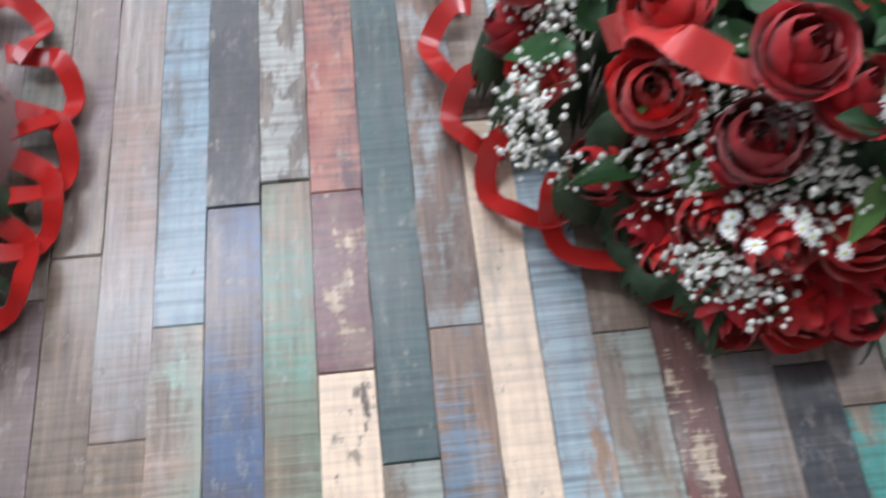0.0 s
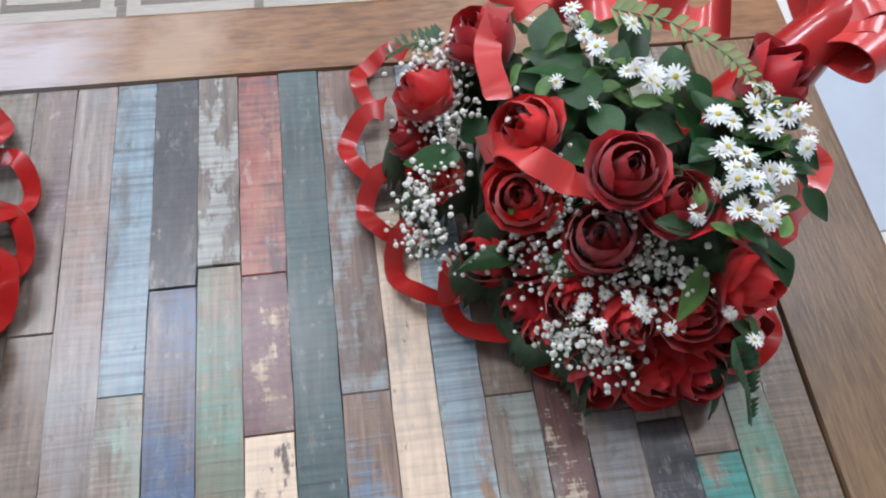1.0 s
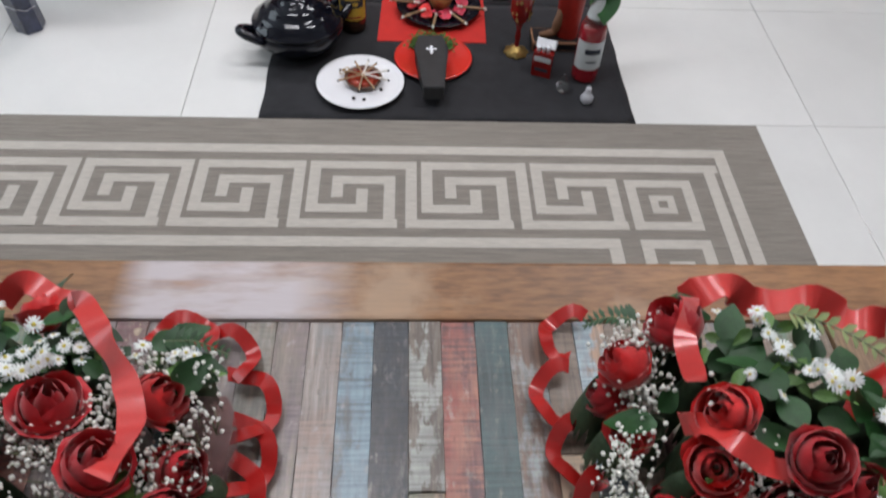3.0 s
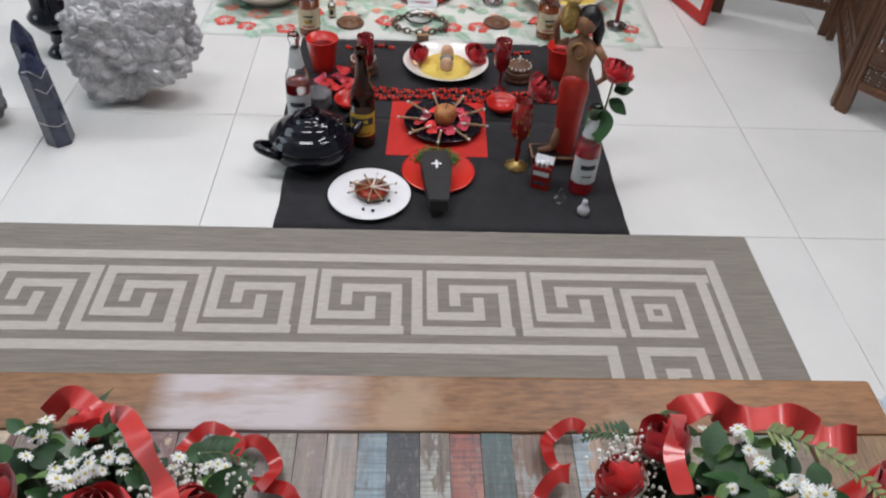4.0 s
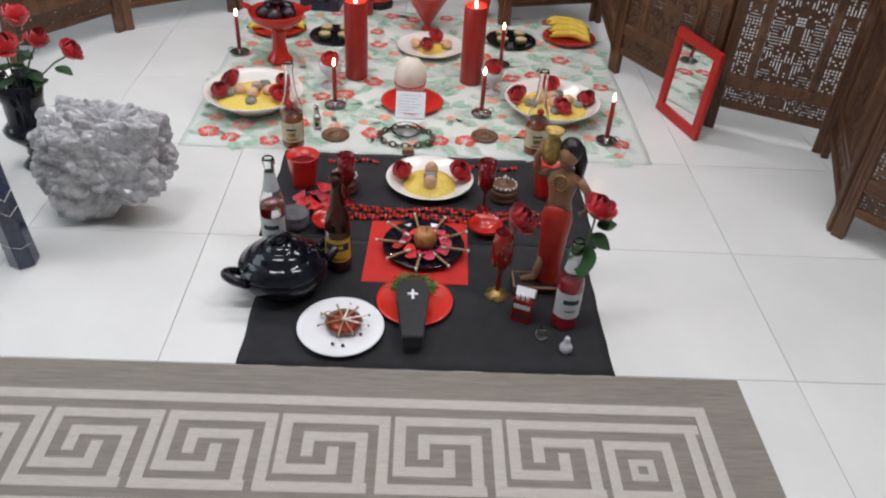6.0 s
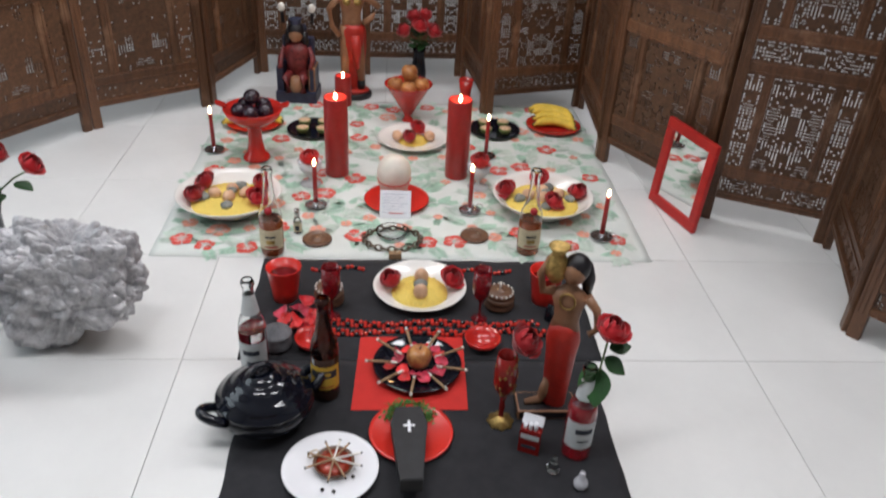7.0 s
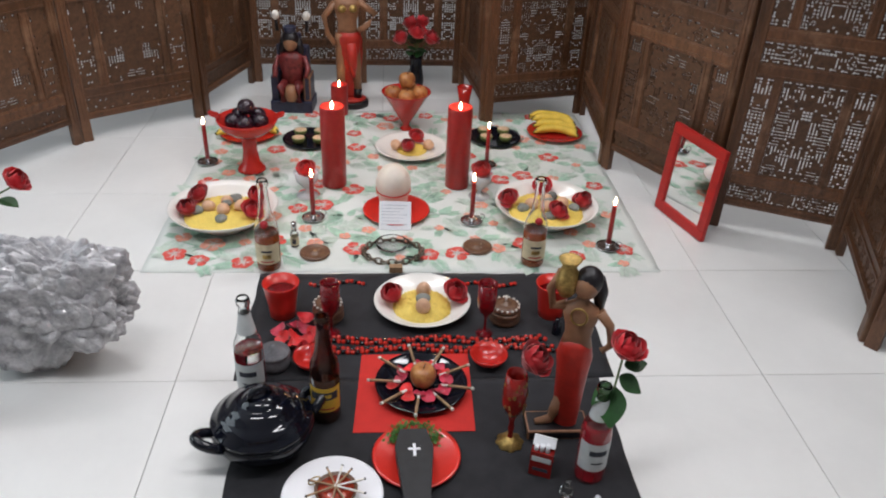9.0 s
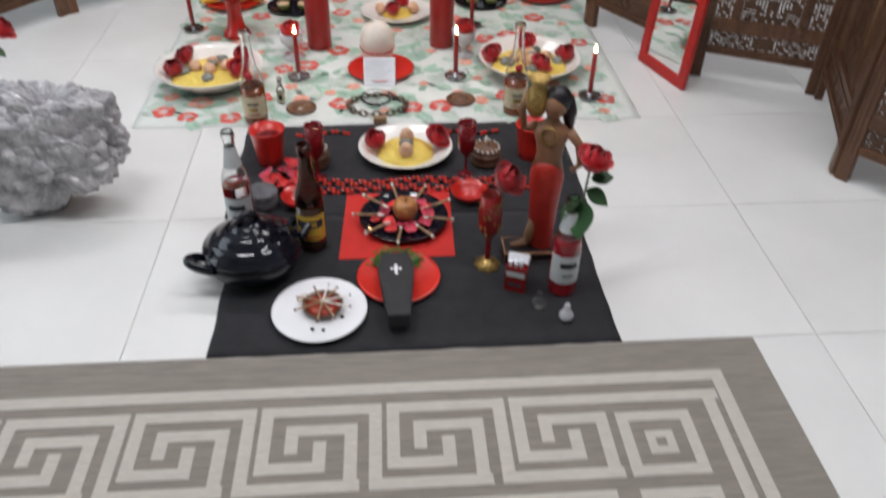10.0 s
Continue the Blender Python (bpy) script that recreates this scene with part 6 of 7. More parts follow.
tower = thing("crystal_tower", at(-1.078, -0.125, 0, 15), "pair of dark blue polished stone points with white veins", "crystal")
for nm, dx, dy, r, h, tip, lean in (("tall_point", -0.012, 0.03, 0.027, 0.255, 0.05, -2), ("short_point", 0.0, -0.014, 0.034, 0.2, 0.045, -3)):
    bm = B()
    lathe(bm, [(0, 0), (r, 0.0), (r * 1.02, 0.004), (r * 0.92, h), (r * 0.3, h + tip * 0.8), (0, h + tip)], 6, pose(dx, dy, 0.0, 0, lean, 20))
    for f in bm.faces:
        f.smooth = False
    bmesh.ops.bevel(bm, geom=bm.edges[:], offset=0.0016, segments=2, affect="EDGES")
    part(nm, bm, M_SODALITE, tower)
for z, a in ((0.16, 0.5), (0.07, -0.3), (0.2, 0.9)):
    bm = B()
    tube(bm, [(-0.034, -0.03, z), (-0.012, -0.0465, z + 0.012 * a), (0.01, -0.0465, z - 0.01), (0.03, -0.034, z + 0.02 * a)], 0.0011, 5)
    part("white_vein", bm, M_ROCK, tower)

# ---- framed mirror leaning by the screen ----
MW, MH, FW = 0.243, 0.292, 0.032
yaw = math.degrees(math.atan2(-0.231, 0.072))
mirror = thing("framed_mirror", at(0.707, 0.72, 0.0) @ Matrix.Rotation(math.radians(yaw), 4, "Z") @ pose(0, 0, 0.002, -3.4, 0, 0), "small mirror in a red painted wooden frame, leaning", "mirror")
for sx, sz, x, z in ((MW, FW, 0, 0), (MW, FW, 0, MH - FW), (FW, MH - 2 * FW - 0.0004, -MW / 2 + FW / 2, FW + 0.0002), (FW, MH - 2 * FW - 0.0004, MW / 2 - FW / 2, FW + 0.0002)):
    bm = B()
    box(bm, sx, 0.016, sz, Matrix.Translation((x, 0, z)), 0.003)
    part("frame_rail", bm, M_FRAME_RED, mirror)
bm = B()
box(bm, MW - 2 * FW + 0.002, 0.004, MH - 2 * FW + 0.002, Matrix.Translation((0, 0.001, FW - 0.001)))
part("mirror_glass", bm, M_MIRROR, mirror)
bm = B()
box(bm, 0.03, 0.006, MH * 0.86, pose(0, 0.016, 0.0, -12, 0, 0), 0.001)
part("prop", bm, M_FRAME_RED, mirror)


# ---- painted figures: plain shapes ----
def figure(name, m, label, build, mats):
    bm = B()
    build(bm)
    ob = part(name, bm, mats, None, "", m)
    return tagged(ob, label, "statue")


def limb(bm, pts, radii, index, seg=12):
    s = len(bm.faces)
    tube(bm, pts, radii, seg)
    paint(bm, s, index)


def body(bm, prof, index, m=None, sx=1.0, sy=1.0):
    s = len(bm.faces)
    lathe(bm, prof, 24, m, sx, sy)
    paint(bm, s, index)


def lump(bm, r, p, index, squash=1.0):
    s = len(bm.faces)
    ball(bm, r, Matrix.Translation(p), 18, 12, squash)
    paint(bm, s, index)


def jug_bearer(bm):
    # 0 skin, 1 skirt, 2 hair, 3 gold, 4 base
    s = len(bm.faces)
    box(bm, 0.13, 0.062, 0.024, pose(-0.014, -0.01, 0, 0, 0, 24), 0.004)
    paint(bm, s, 2)
    body(bm, [(0.026, 0.024), (0.029, 0.09), (0.032, 0.16), (0.036, 0.2), (0.031, 0.225), (0.024, 0.24), (0, 0.241)], 1, None, 1.0, 0.78)
    body(bm, [(0, 0.225), (0.028, 0.228), (0.0235, 0.25), (0.026, 0.275), (0.032, 0.296), (0.03, 0.315), (0.012, 0.33), (0.01, 0.345), (0, 0.346)], 0, None, 1.1, 0.72)
    lump(bm, 0.0235, (0.003, -0.002, 0.364), 0, 1.15)
    lump(bm, 0.027, (0.005, 0.006, 0.372), 2, 1.1)
    limb(bm, [(0.018, 0.012, 0.375), (0.028, 0.016, 0.345), (0.031, 0.018, 0.30)], [0.016, 0.015, 0.007], 2)
    limb(bm, [(-0.03, 0, 0.312), (-0.055, -0.004, 0.305), (-0.063, -0.006, 0.345), (-0.048, -0.002, 0.385)], [0.011, 0.009, 0.0085, 0.008], 0)
    limb(bm, [(0.034, 0, 0.312), (0.058, 0, 0.285), (0.066, -0.004, 0.245), (0.05, -0.012, 0.232)], [0.011, 0.009, 0.008, 0.007], 0)
    body(bm, [(0, 0.335), (0.012, 0.336), (0.021, 0.352), (0.023, 0.372), (0.017, 0.392), (0.012, 0.4), (0.022, 0.416), (0.019, 0.416), (0, 0.4)], 3, Matrix.Translation((-0.034, -0.004, 0)))
    s = len(bm.faces)
    tube(bm, [(0.016 * math.cos(a), -0.0225 - 0.002 * math.sin(a), 0.305 + 0.02 * math.sin(a)) for a in [k * 0.5236 for k in range(12)]], 0.0022, 6, True)
    paint(bm, s, 3)
    limb(bm, [(-0.012, -0.006, 0.09), (-0.022, -0.012, 0.05), (-0.028, -0.016, 0.03), (-0.055, -0.034, 0.028)], [0.014, 0.012, 0.01, 0.006], 0)


figure("statue", at(0.165, -0.165, CZ, -24), "painted statue in a red skirt holding a gold jug", jug_bearer, [M_SKIN, M_SKIRT, M_HAIR, M_GOLD, M_WOOD_BOX])


def dancer(bm):
    body(bm, [(0, 0), (0.078, 0), (0.08, 0.005), (0.08, 0.022), (0.074, 0.026), (0, 0.027)], 2, None, 1.0, 0.7)
    body(bm, [(0, 0.026), (0.068, 0.026), (0.07, 0.034), (0.066, 0.038), (0, 0.039)], 1, None, 1.0, 0.7)
    limb(bm, [(-0.03, 0, 0.036), (-0.03, 0, 0.13), (-0.024, 0, 0.245), (-0.018, 0, 0.3)], [0.015, 0.018, 0.027, 0.03], 0)
    limb(bm, [(0.034, -0.008, 0.036), (0.036, -0.008, 0.075)], [0.016, 0.017], 2)
    limb(bm, [(0.036, -0.008, 0.075), (0.032, -0.006, 0.14), (0.022, 0, 0.245), (0.014, 0, 0.3)], [0.016, 0.019, 0.027, 0.03], 0)
    body(bm, [(0.03, 0.04), (0.04, 0.1), (0.05, 0.2), (0.05, 0.27), (0.043, 0.298), (0.03, 0.302)], 1, Matrix.Translation((0.01, 0.012, 0)), 0.98, 0.62)
    body(bm, [(0.012, 0.15), (0.03, 0.18), (0.042, 0.23), (0.047, 0.27), (0.047, 0.29), (0.04, 0.305), (0.034, 0.308)], 1, Matrix.Translation((0.006, -0.004, 0)), 1.0, 0.8)
    limb(bm, [(0.01, -0.03, 0.27), (0.014, -0.036, 0.2), (0.018, -0.03, 0.13)], [0.02, 0.02, 0.008], 1)
    body(bm, [(0, 0.29), (0.042, 0.292), (0.036, 0.325), (0.035, 0.345), (0.044, 0.385), (0.05, 0.41), (0.044, 0.428), (0.016, 0.44), (0.013, 0.458), (0, 0.46)], 0, None, 1.05, 0.66)
    lump(bm, 0.028, (-0.004, -0.003, 0.482), 0, 1.2)
    lump(bm, 0.033, (-0.004, 0.007, 0.49), 2, 1.15)
    for s in (-1, 1):
        limb(bm, [(-0.004 + s * 0.026, 0.008, 0.488), (-0.004 + s * 0.035, 0.008, 0.45), (-0.004 + s * 0.036, 0.0, 0.42)], [0.014, 0.014, 0.006], 2)
        lump(bm, 0.017, (s * 0.021, -0.026, 0.4), 3, 0.9)
    limb(bm, [(-0.046, 0, 0.418), (-0.09, 0, 0.365), (-0.078, -0.01, 0.3), (-0.05, -0.018, 0.262)], [0.015, 0.012, 0.011, 0.01], 0)
    limb(bm, [(0.046, 0, 0.418), (0.112, 0, 0.372), (0.08, -0.012, 0.335), (0.04, -0.018, 0.312)], [0.015, 0.012, 0.011, 0.01], 0)


figure("statue", at(-0.363, 1.70, 0.0, 8), "tall painted statue in a red wrap on a black base", dancer, [M_SKIN, M_SKIRT, M_HAIR, M_GOLD])


M_MAROON = mat("painted_maroon_plaster", (0.12, 0.014, 0.016), 0.38, var=0.8, scale=60, bump=0.3, tint=(0.26, 0.04, 0.04))


def throned(bm):
    s = len(bm.faces)
    box(bm, 0.165, 0.13, 0.05, None, 0.006)
    paint(bm, s, 1)
    s = len(bm.faces)
    box(bm, 0.13, 0.03, 0.2, pose(0, 0.045, 0.048), 0.008)
    box(bm, 0.07, 0.026, 0.05, pose(0, 0.045, 0.246), 0.01)
    for q in (-1, 1):
        box(bm, 0.028, 0.1, 0.1, pose(q * 0.064, 0, 0.048), 0.006)
    paint(bm, s, 3)
    body(bm, [(0, 0.1), (0.045, 0.102), (0.042, 0.15), (0.052, 0.2), (0.04, 0.225), (0.015, 0.235), (0, 0.24)], 1, None, 1.0, 0.7)
    lump(bm, 0.028, (0, -0.006, 0.268), 0, 1.15)
    lump(bm, 0.034, (0, 0.004, 0.282), 2, 1.05)
    body(bm, [(0.018, 0.305), (0.026, 0.33), (0.022, 0.332), (0.012, 0.31)], 3)
    for q in (-1, 1):
        limb(bm, [(q * 0.026, 0.008, 0.28), (q * 0.036, 0.01, 0.24), (q * 0.036, 0.004, 0.2)], [0.015, 0.014, 0.008], 2)
    for q in (-1, 1):
        limb(bm, [(q * 0.045, 0, 0.215), (q * 0.066, -0.01, 0.17), (q * 0.06, -0.05, 0.142)], [0.014, 0.012, 0.01], 1)
        limb(bm, [(q * 0.025, -0.01, 0.11), (q * 0.036, -0.06, 0.105), (q * 0.03, -0.064, 0.05)], [0.02, 0.018, 0.014], 1)
        limb(bm, [(q * 0.058, 0.045, 0.3), (q * 0.06, 0.045, 0.35)], [0.008, 0.006], 2)
        lump(bm, 0.0155, (q * 0.06, 0.04, 0.362), 4, 1.15)
    body(bm, [(0.02, 0.05), (0.028, 0.07), (0.02, 0.11), (0, 0.112)], 0, Matrix.Translation((0, -0.05, 0)))


figure("statue", at(-0.583, 1.665, 0.0, -4), "painted red and navy seated statue on a throne", throned, [M_SKIN, M_MAROON, M_HAIR, M_NAVY, M_STICK_WHITE])

# ---- bluish shade on the tiles by the table, laid as a tinted sheet ----
bm = B()
prism(bm, [(0.632, -1.27), (1.25, -1.27), (1.25, -0.35), (0.655, -0.905)], 0, 0.003)
single("floor_shade", bm, mat("pale_blue_grey_shade", (0.5, 0.56, 0.64), 0.6, var=0.05, scale=12), at(0, 0, 0.0003), "thin pale blue-grey sheet standing in for bluish shade on white tiles", "mat")

# ---- rose bouquets on the table ----
M_WRAP = mat("red_cellophane_edge", (0.42, 0.016, 0.014), 0.28, var=0.15, scale=30, bump=0.1, coat=0.4)
M_SATIN = mat("red_satin_ribbon", (0.58, 0.03, 0.025), 0.3, var=0.12, scale=25, fine=400, bump=0.1, coat=0.3, sheen=0.3)
M_FILL = mat("dark_bouquet_greenery", (0.03, 0.055, 0.025), 0.7, var=0.5, scale=60, bump=0.6)
M_WHITE_PETAL = mat("white_petal", (0.8, 0.82, 0.8), 0.55, var=0.06, scale=60, sub=0.1)
M_YELLOW_EYE = mat("yellow_flower_eye", (0.62, 0.52, 0.1), 0.7, var=0.3, scale=200)
M_BREATH = mat("white_tiny_blossom", (0.78, 0.78, 0.72), 0.6, var=0.1, scale=90)
M_FERN = mat("dark_fern", (0.03, 0.075, 0.03), 0.5, var=0.3, scale=60, random_var=0.25)
M_FERN_PALE = mat("yellow_green_fern", (0.3, 0.36, 0.16), 0.5, var=0.25, scale=60, random_var=0.2)
M_TWIG = mat("thin_grey_green_twig", (0.16, 0.2, 0.11), 0.7)


def aster_mesh():
    bm = B()
    n = 15
    for k in range(n):
        a = 6.283 * k / n + 0.1 * math.sin(k * 5)
        up = 0.0012 * math.sin(k * 2.3)
        ribbon(bm, [(q * math.cos(a), q * math.sin(a), 0.001 + up * q / 0.01 - 9 * q * q) for q in (0.0, 0.004, 0.008, 0.0105)], [0.0012, 0.0024, 0.0024, 0.0008], 0.00015, side=Vector((-math.sin(a), math.cos(a), 0)))
    paint(bm, 0, 0)
    s = len(bm.faces)
    ball(bm, 0.0027, Matrix.Translation((0, 0, 0.001)), 10, 6, 0.6)
    paint(bm, s, 1)
    bmesh.ops.remove_doubles(bm, verts=bm.verts, dist=0.0002)
    return mesh_of("aster", bm, [M_WHITE_PETAL, M_YELLOW_EYE])


ASTER = aster_mesh()
bm = B()
ribbon(bm, [(0, 0, 0), (0.006, 0, 0.001), (0.0125, 0, 0.0)], [0.0016, 0.0048, 0.0006], 0.0002, side=Vector((0, 1, 0)))
LEAFLET = mesh_of("leaflet", bm, M_FERN)
bm = B()
ribbon(bm, [(0, 0, 0), (0.006, 0, 0.001), (0.0115, 0, 0.0)], [0.0016, 0.0055, 0.0012], 0.0002, side=Vector((0, 1, 0)))
LEAFLET_PALE = mesh_of("leaflet", bm, M_FERN_PALE)


def smooth_path(pts, n=8):
    """Points of a gliding curve through the given ones."""
    pts = [Vector(p) for p in pts]
    out = []
    for i in range(len(pts) - 1):
        p0, p1, p2, p3 = pts[max(i - 1, 0)], pts[i], pts[i + 1], pts[min(i + 2, len(pts) - 1)]
        for k in range(n):
            t = k / n
            out.append(0.5 * (2 * p1 + (p2 - p0) * t + (2 * p0 - 5 * p1 + 4 * p2 - p3) * t * t + (3 * p1 - p0 - 3 * p2 + p3) * t ** 3))
    return out + [pts[-1]]


def fern(parent, pts, mesh, count=16):
    path = smooth_path(pts, 10)
    bm = B()
    tube(bm, path, 0.0008, 6)
    spine = part("fern_frond", bm, M_TWIG, parent)
    for k in range(count):
        t = k / count
        i = min(int(t * (len(path) - 1)), len(path) - 2)
        d = (path[i + 1] - path[i]).normalized()
        yaw = math.degrees(math.atan2(d.y, d.x))
        s = 1.25 * (1 - 0.6 * t)
        for side in (-1, 1):
            child("leaflet", mesh, spine, Matrix.Translation(path[i]) @ pose(0, 0, 0, 25 * side, -4, yaw + side * 58) @ Matrix.Diagonal((s, s, s, 1)))


def bouquet(label, roses, centre, asters, scallops, ribbons, leaves, breath, seed, bow=None):
    rnd = random.Random(seed)
    ob = thing("bouquet", Matrix.Identity(4), label, "bouquet", "rose bouquets")
    heads = [Vector(r[:3]) for r in roses]
    solid = heads + [Vector(a) for a in asters] + [Vector(a[:3]) for a in leaves]

    def surf(x, y):
        num = den = 0.0
        for p in solid:
            w = 1 / ((x - p.x) ** 2 + (y - p.y) ** 2 + 2e-4) ** 1.5
            num, den = num + w * p.z, den + w
        return num / den

    def near(x, y):
        return min(math.hypot(x - p.x, y - p.y) for p in solid)

    c = Vector(centre)
    # dark greenery under the blooms
    bm = B()
    g = 0.003
    xs = (min(p.x for p in solid) - 0.05, max(p.x for p in solid) + 0.05)
    ys = (min(p.y for p in solid) - 0.05, max(p.y for p in solid) + 0.05)
    grid = {}
    for i in range(int((xs[1] - xs[0]) / g)):
        for j in range(int((ys[1] - ys[0]) / g)):
            x, y = xs[0] + i * g, ys[0] + j * g
            d = near(x, y)
            if d < 0.019 and surf(x, y) > 0.512:
                drop = max(0, (d - 0.008) / 0.011) ** 2
                top = surf(x, y) - 0.03 + 0.008 * noise.noise((x * 60, y * 60, seed))
                grid[i, j] = bm.verts.new((x, y, TZ + 0.002 + (top - TZ - 0.002) * (1 - drop)))
    for (i, j), v in grid.items():
        q = [grid.get(k) for k in ((i, j), (i + 1, j), (i + 1, j + 1), (i, j + 1))]
        if all(q):
            f = bm.faces.new(q)
            f.smooth = True
    part("greenery", bm, M_FILL, ob)
    for x, y, z, kind, s in roses:
        p = Vector((x, y, z))
        d = (p - c).normalized()
        q = d.to_track_quat("Z", "Y").to_matrix().to_4x4()
        child("rose", BLOOMS[kind], ob, Matrix.Translation(p - d * 0.03 * s) @ q @ pose(0, 0, 0, rnd.uniform(-16, 16), rnd.uniform(-16, 16), rnd.uniform(0, 360)) @ Matrix.Diagonal((s * 0.76, s * 0.76, s * 0.84, 1)))
    # leaves
    for x, y, z, yaw, tilt, s in leaves:
        child("leaf", LEAF_BIG, ob, pose(x, y, z - 0.006, rnd.uniform(-30, 30), tilt, yaw) @ Matrix.Diagonal((0.8 * s, 0.72 * s, 0.8 * s, 1)))
    for k in range(80):
        x, y = rnd.uniform(*xs), rnd.uniform(*ys)
        if near(x, y) < 0.016 and surf(x, y) > 0.53 and y > -1.56:
            a = math.degrees(math.atan2(y - c.y, x - c.x)) + rnd.uniform(-70, 70)
            child("leaf", rnd.choice((LEAF_DARK, LEAF_DARK, LEAF_PALE_MESH)), ob, pose(x, y, surf(x, y) - rnd.uniform(0.008, 0.024), rnd.uniform(-40, 40), rnd.uniform(-25, 25), a))
    # asters in clusters, with small leaves round them
    for ax, ay, az in asters:
        for k in range(5 if ay > -1.55 else 0):
            a = rnd.uniform(0, 360)
            child("leaf", rnd.choice((LEAF_DARK, LEAF_DARK, LEAF_PALE_MESH)), ob, pose(ax + rnd.gauss(0, 0.013), ay + rnd.gauss(0, 0.013), az - rnd.uniform(0.006, 0.018), rnd.uniform(-35, 35), rnd.uniform(-35, 15), a) @ Matrix.Diagonal((0.55, 0.55, 0.55, 1)))
        for k in range(rnd.choice((4, 5, 6))):
            p = Vector((ax + rnd.gauss(0, 0.009), ay + rnd.gauss(0, 0.009), az + rnd.uniform(-0.01, 0.006)))
            s = rnd.uniform(0.45, 0.75) * (1.0 if ay > -1.55 else 0.7)
            child("aster", ASTER, ob, Matrix.Translation(p) @ pose(0, 0, 0, rnd.uniform(-35, 35), rnd.uniform(-35, 35), rnd.uniform(0, 360)) @ Matrix.Diagonal((s, s, s, 1)))
    # baby's breath: many tiny blossoms on thin twigs
    verts, faces, tw = [], [], B()
    ico = B()
    bmesh.ops.create_icosphere(ico, subdivisions=2, radius=1)
    ico.verts.ensure_lookup_table()
    iv = [v.co.copy() for v in ico.verts]
    fi = [[v.index for v in f.verts] for f in ico.faces]
    ico.free()
    sprays = [(x + rnd.gauss(0, 0.007), y + rnd.gauss(0, 0.007)) for x, y in breath for k in range(7)]
    for x, y in sprays:
        z = surf(x, y) - 0.004
        root = Vector((x, y, z - 0.02))
        for k in range(rnd.randint(7, 12)):
            p = Vector((x + rnd.gauss(0, 0.0072), y + rnd.gauss(0, 0.0072), z + rnd.uniform(-0.012, 0.009)))
            r = rnd.choice((0.0009, 0.0012, 0.0014, 0.0017, 0.002))
            o = len(verts)
            verts += [p + v * r * (1 + 0.25 * noise.noise(v * 3 + p * 100)) for v in iv]
            faces += [[o + q for q in f] for f in fi]
            if k % 3 == 0:
                tube(tw, [root, (root + p) / 2 + Vector((0.002, 0, 0.002)), p], 0.00035, 4)
    me = bpy.data.meshes.new("small_blossoms")
    me.from_pydata(verts, [], faces)
    me.materials.append(M_BREATH)
    tagged(child("small_blossoms", me, ob, Matrix.Identity(4)), "", "", "", "stuff")
    tagged(part("twig", tw, M_TWIG, ob), "", "", "", "stuff")
    # scalloped wrapping edge
    for x, y, a, r in scallops:
        bm = B()
        a = math.radians(a)
        pts, sd = [], []
        for k in range(15):
            t = a - 1.75 + 3.5 * k / 14
            pts.append((x + 0.008 * math.cos(a) + r * 1.05 * math.cos(t), y + 0.008 * math.sin(a) + r * 1.05 * math.sin(t), TZ + 0.016 + 0.012 * math.cos(t - a) * -0.4 + 0.006 * math.sin(k * 0.9)))
            sd.append(Vector((math.cos(t), math.sin(t), 0.25)))
        ribbon(bm, pts, 0.0135, 0.0004, side=sd)
        part("wrapping_edge", bm, M_WRAP, ob, "scalloped red wrapping edge")
    for pts, width, sd in ribbons:
        bm = B()
        path = smooth_path(pts, 9)
        sds = []
        for k in range(len(path)):
            d = (path[min(k + 1, len(path) - 1)] - path[max(k - 1, 0)]).normalized()
            flat_side = d.cross(Vector((0, -0.45, 0.9))).normalized()
            sds.append(flat_side + d.cross(flat_side) * 0.75 * math.sin(0.33 * k * sd + sd))
        ribbon(bm, path, width, 0.0004, side=sds)
        part("ribbon", bm, M_SATIN, ob, "glossy red ribbon")
    if bow:
        b = Vector(bow)
        for k in range(6):
            a = math.radians(-60 + 30 * k)
            r, h = rnd.uniform(0.032, 0.045), rnd.uniform(0.012, 0.03)
            dd = Vector((math.cos(a), math.sin(a), 0))
            pts = [b, b + dd * r * 0.5 + Vector((0, 0, h)), b + dd * r + Vector((0, 0, h * 1.1)), b + dd * r * 1.15 + Vector((0, 0, h * 0.4)), b + dd * r * 0.7, b + Vector((0, 0, -0.002))]
            path = smooth_path(pts, 6)
            bm = B()
            ribbon(bm, path, 0.02, 0.0004, side=Vector((-math.sin(a), math.cos(a), 0.2)))
            part("bow_loop", bm, M_SATIN, ob, "glossy red bow loop")
        bm = B()
        tube(bm, [c - Vector((0, 0, 0.0)), (c + b) / 2, b, b + (b - c) * 0.55 + Vector((0, 0, -0.05))], [0.045, 0.034, 0.018, 0.018], 14)
        for v in bm.verts:
            v.co.z = max(v.co.z, TZ + 0.003)
        part("wrapped_handle", bm, M_WRAP, ob)
    return ob


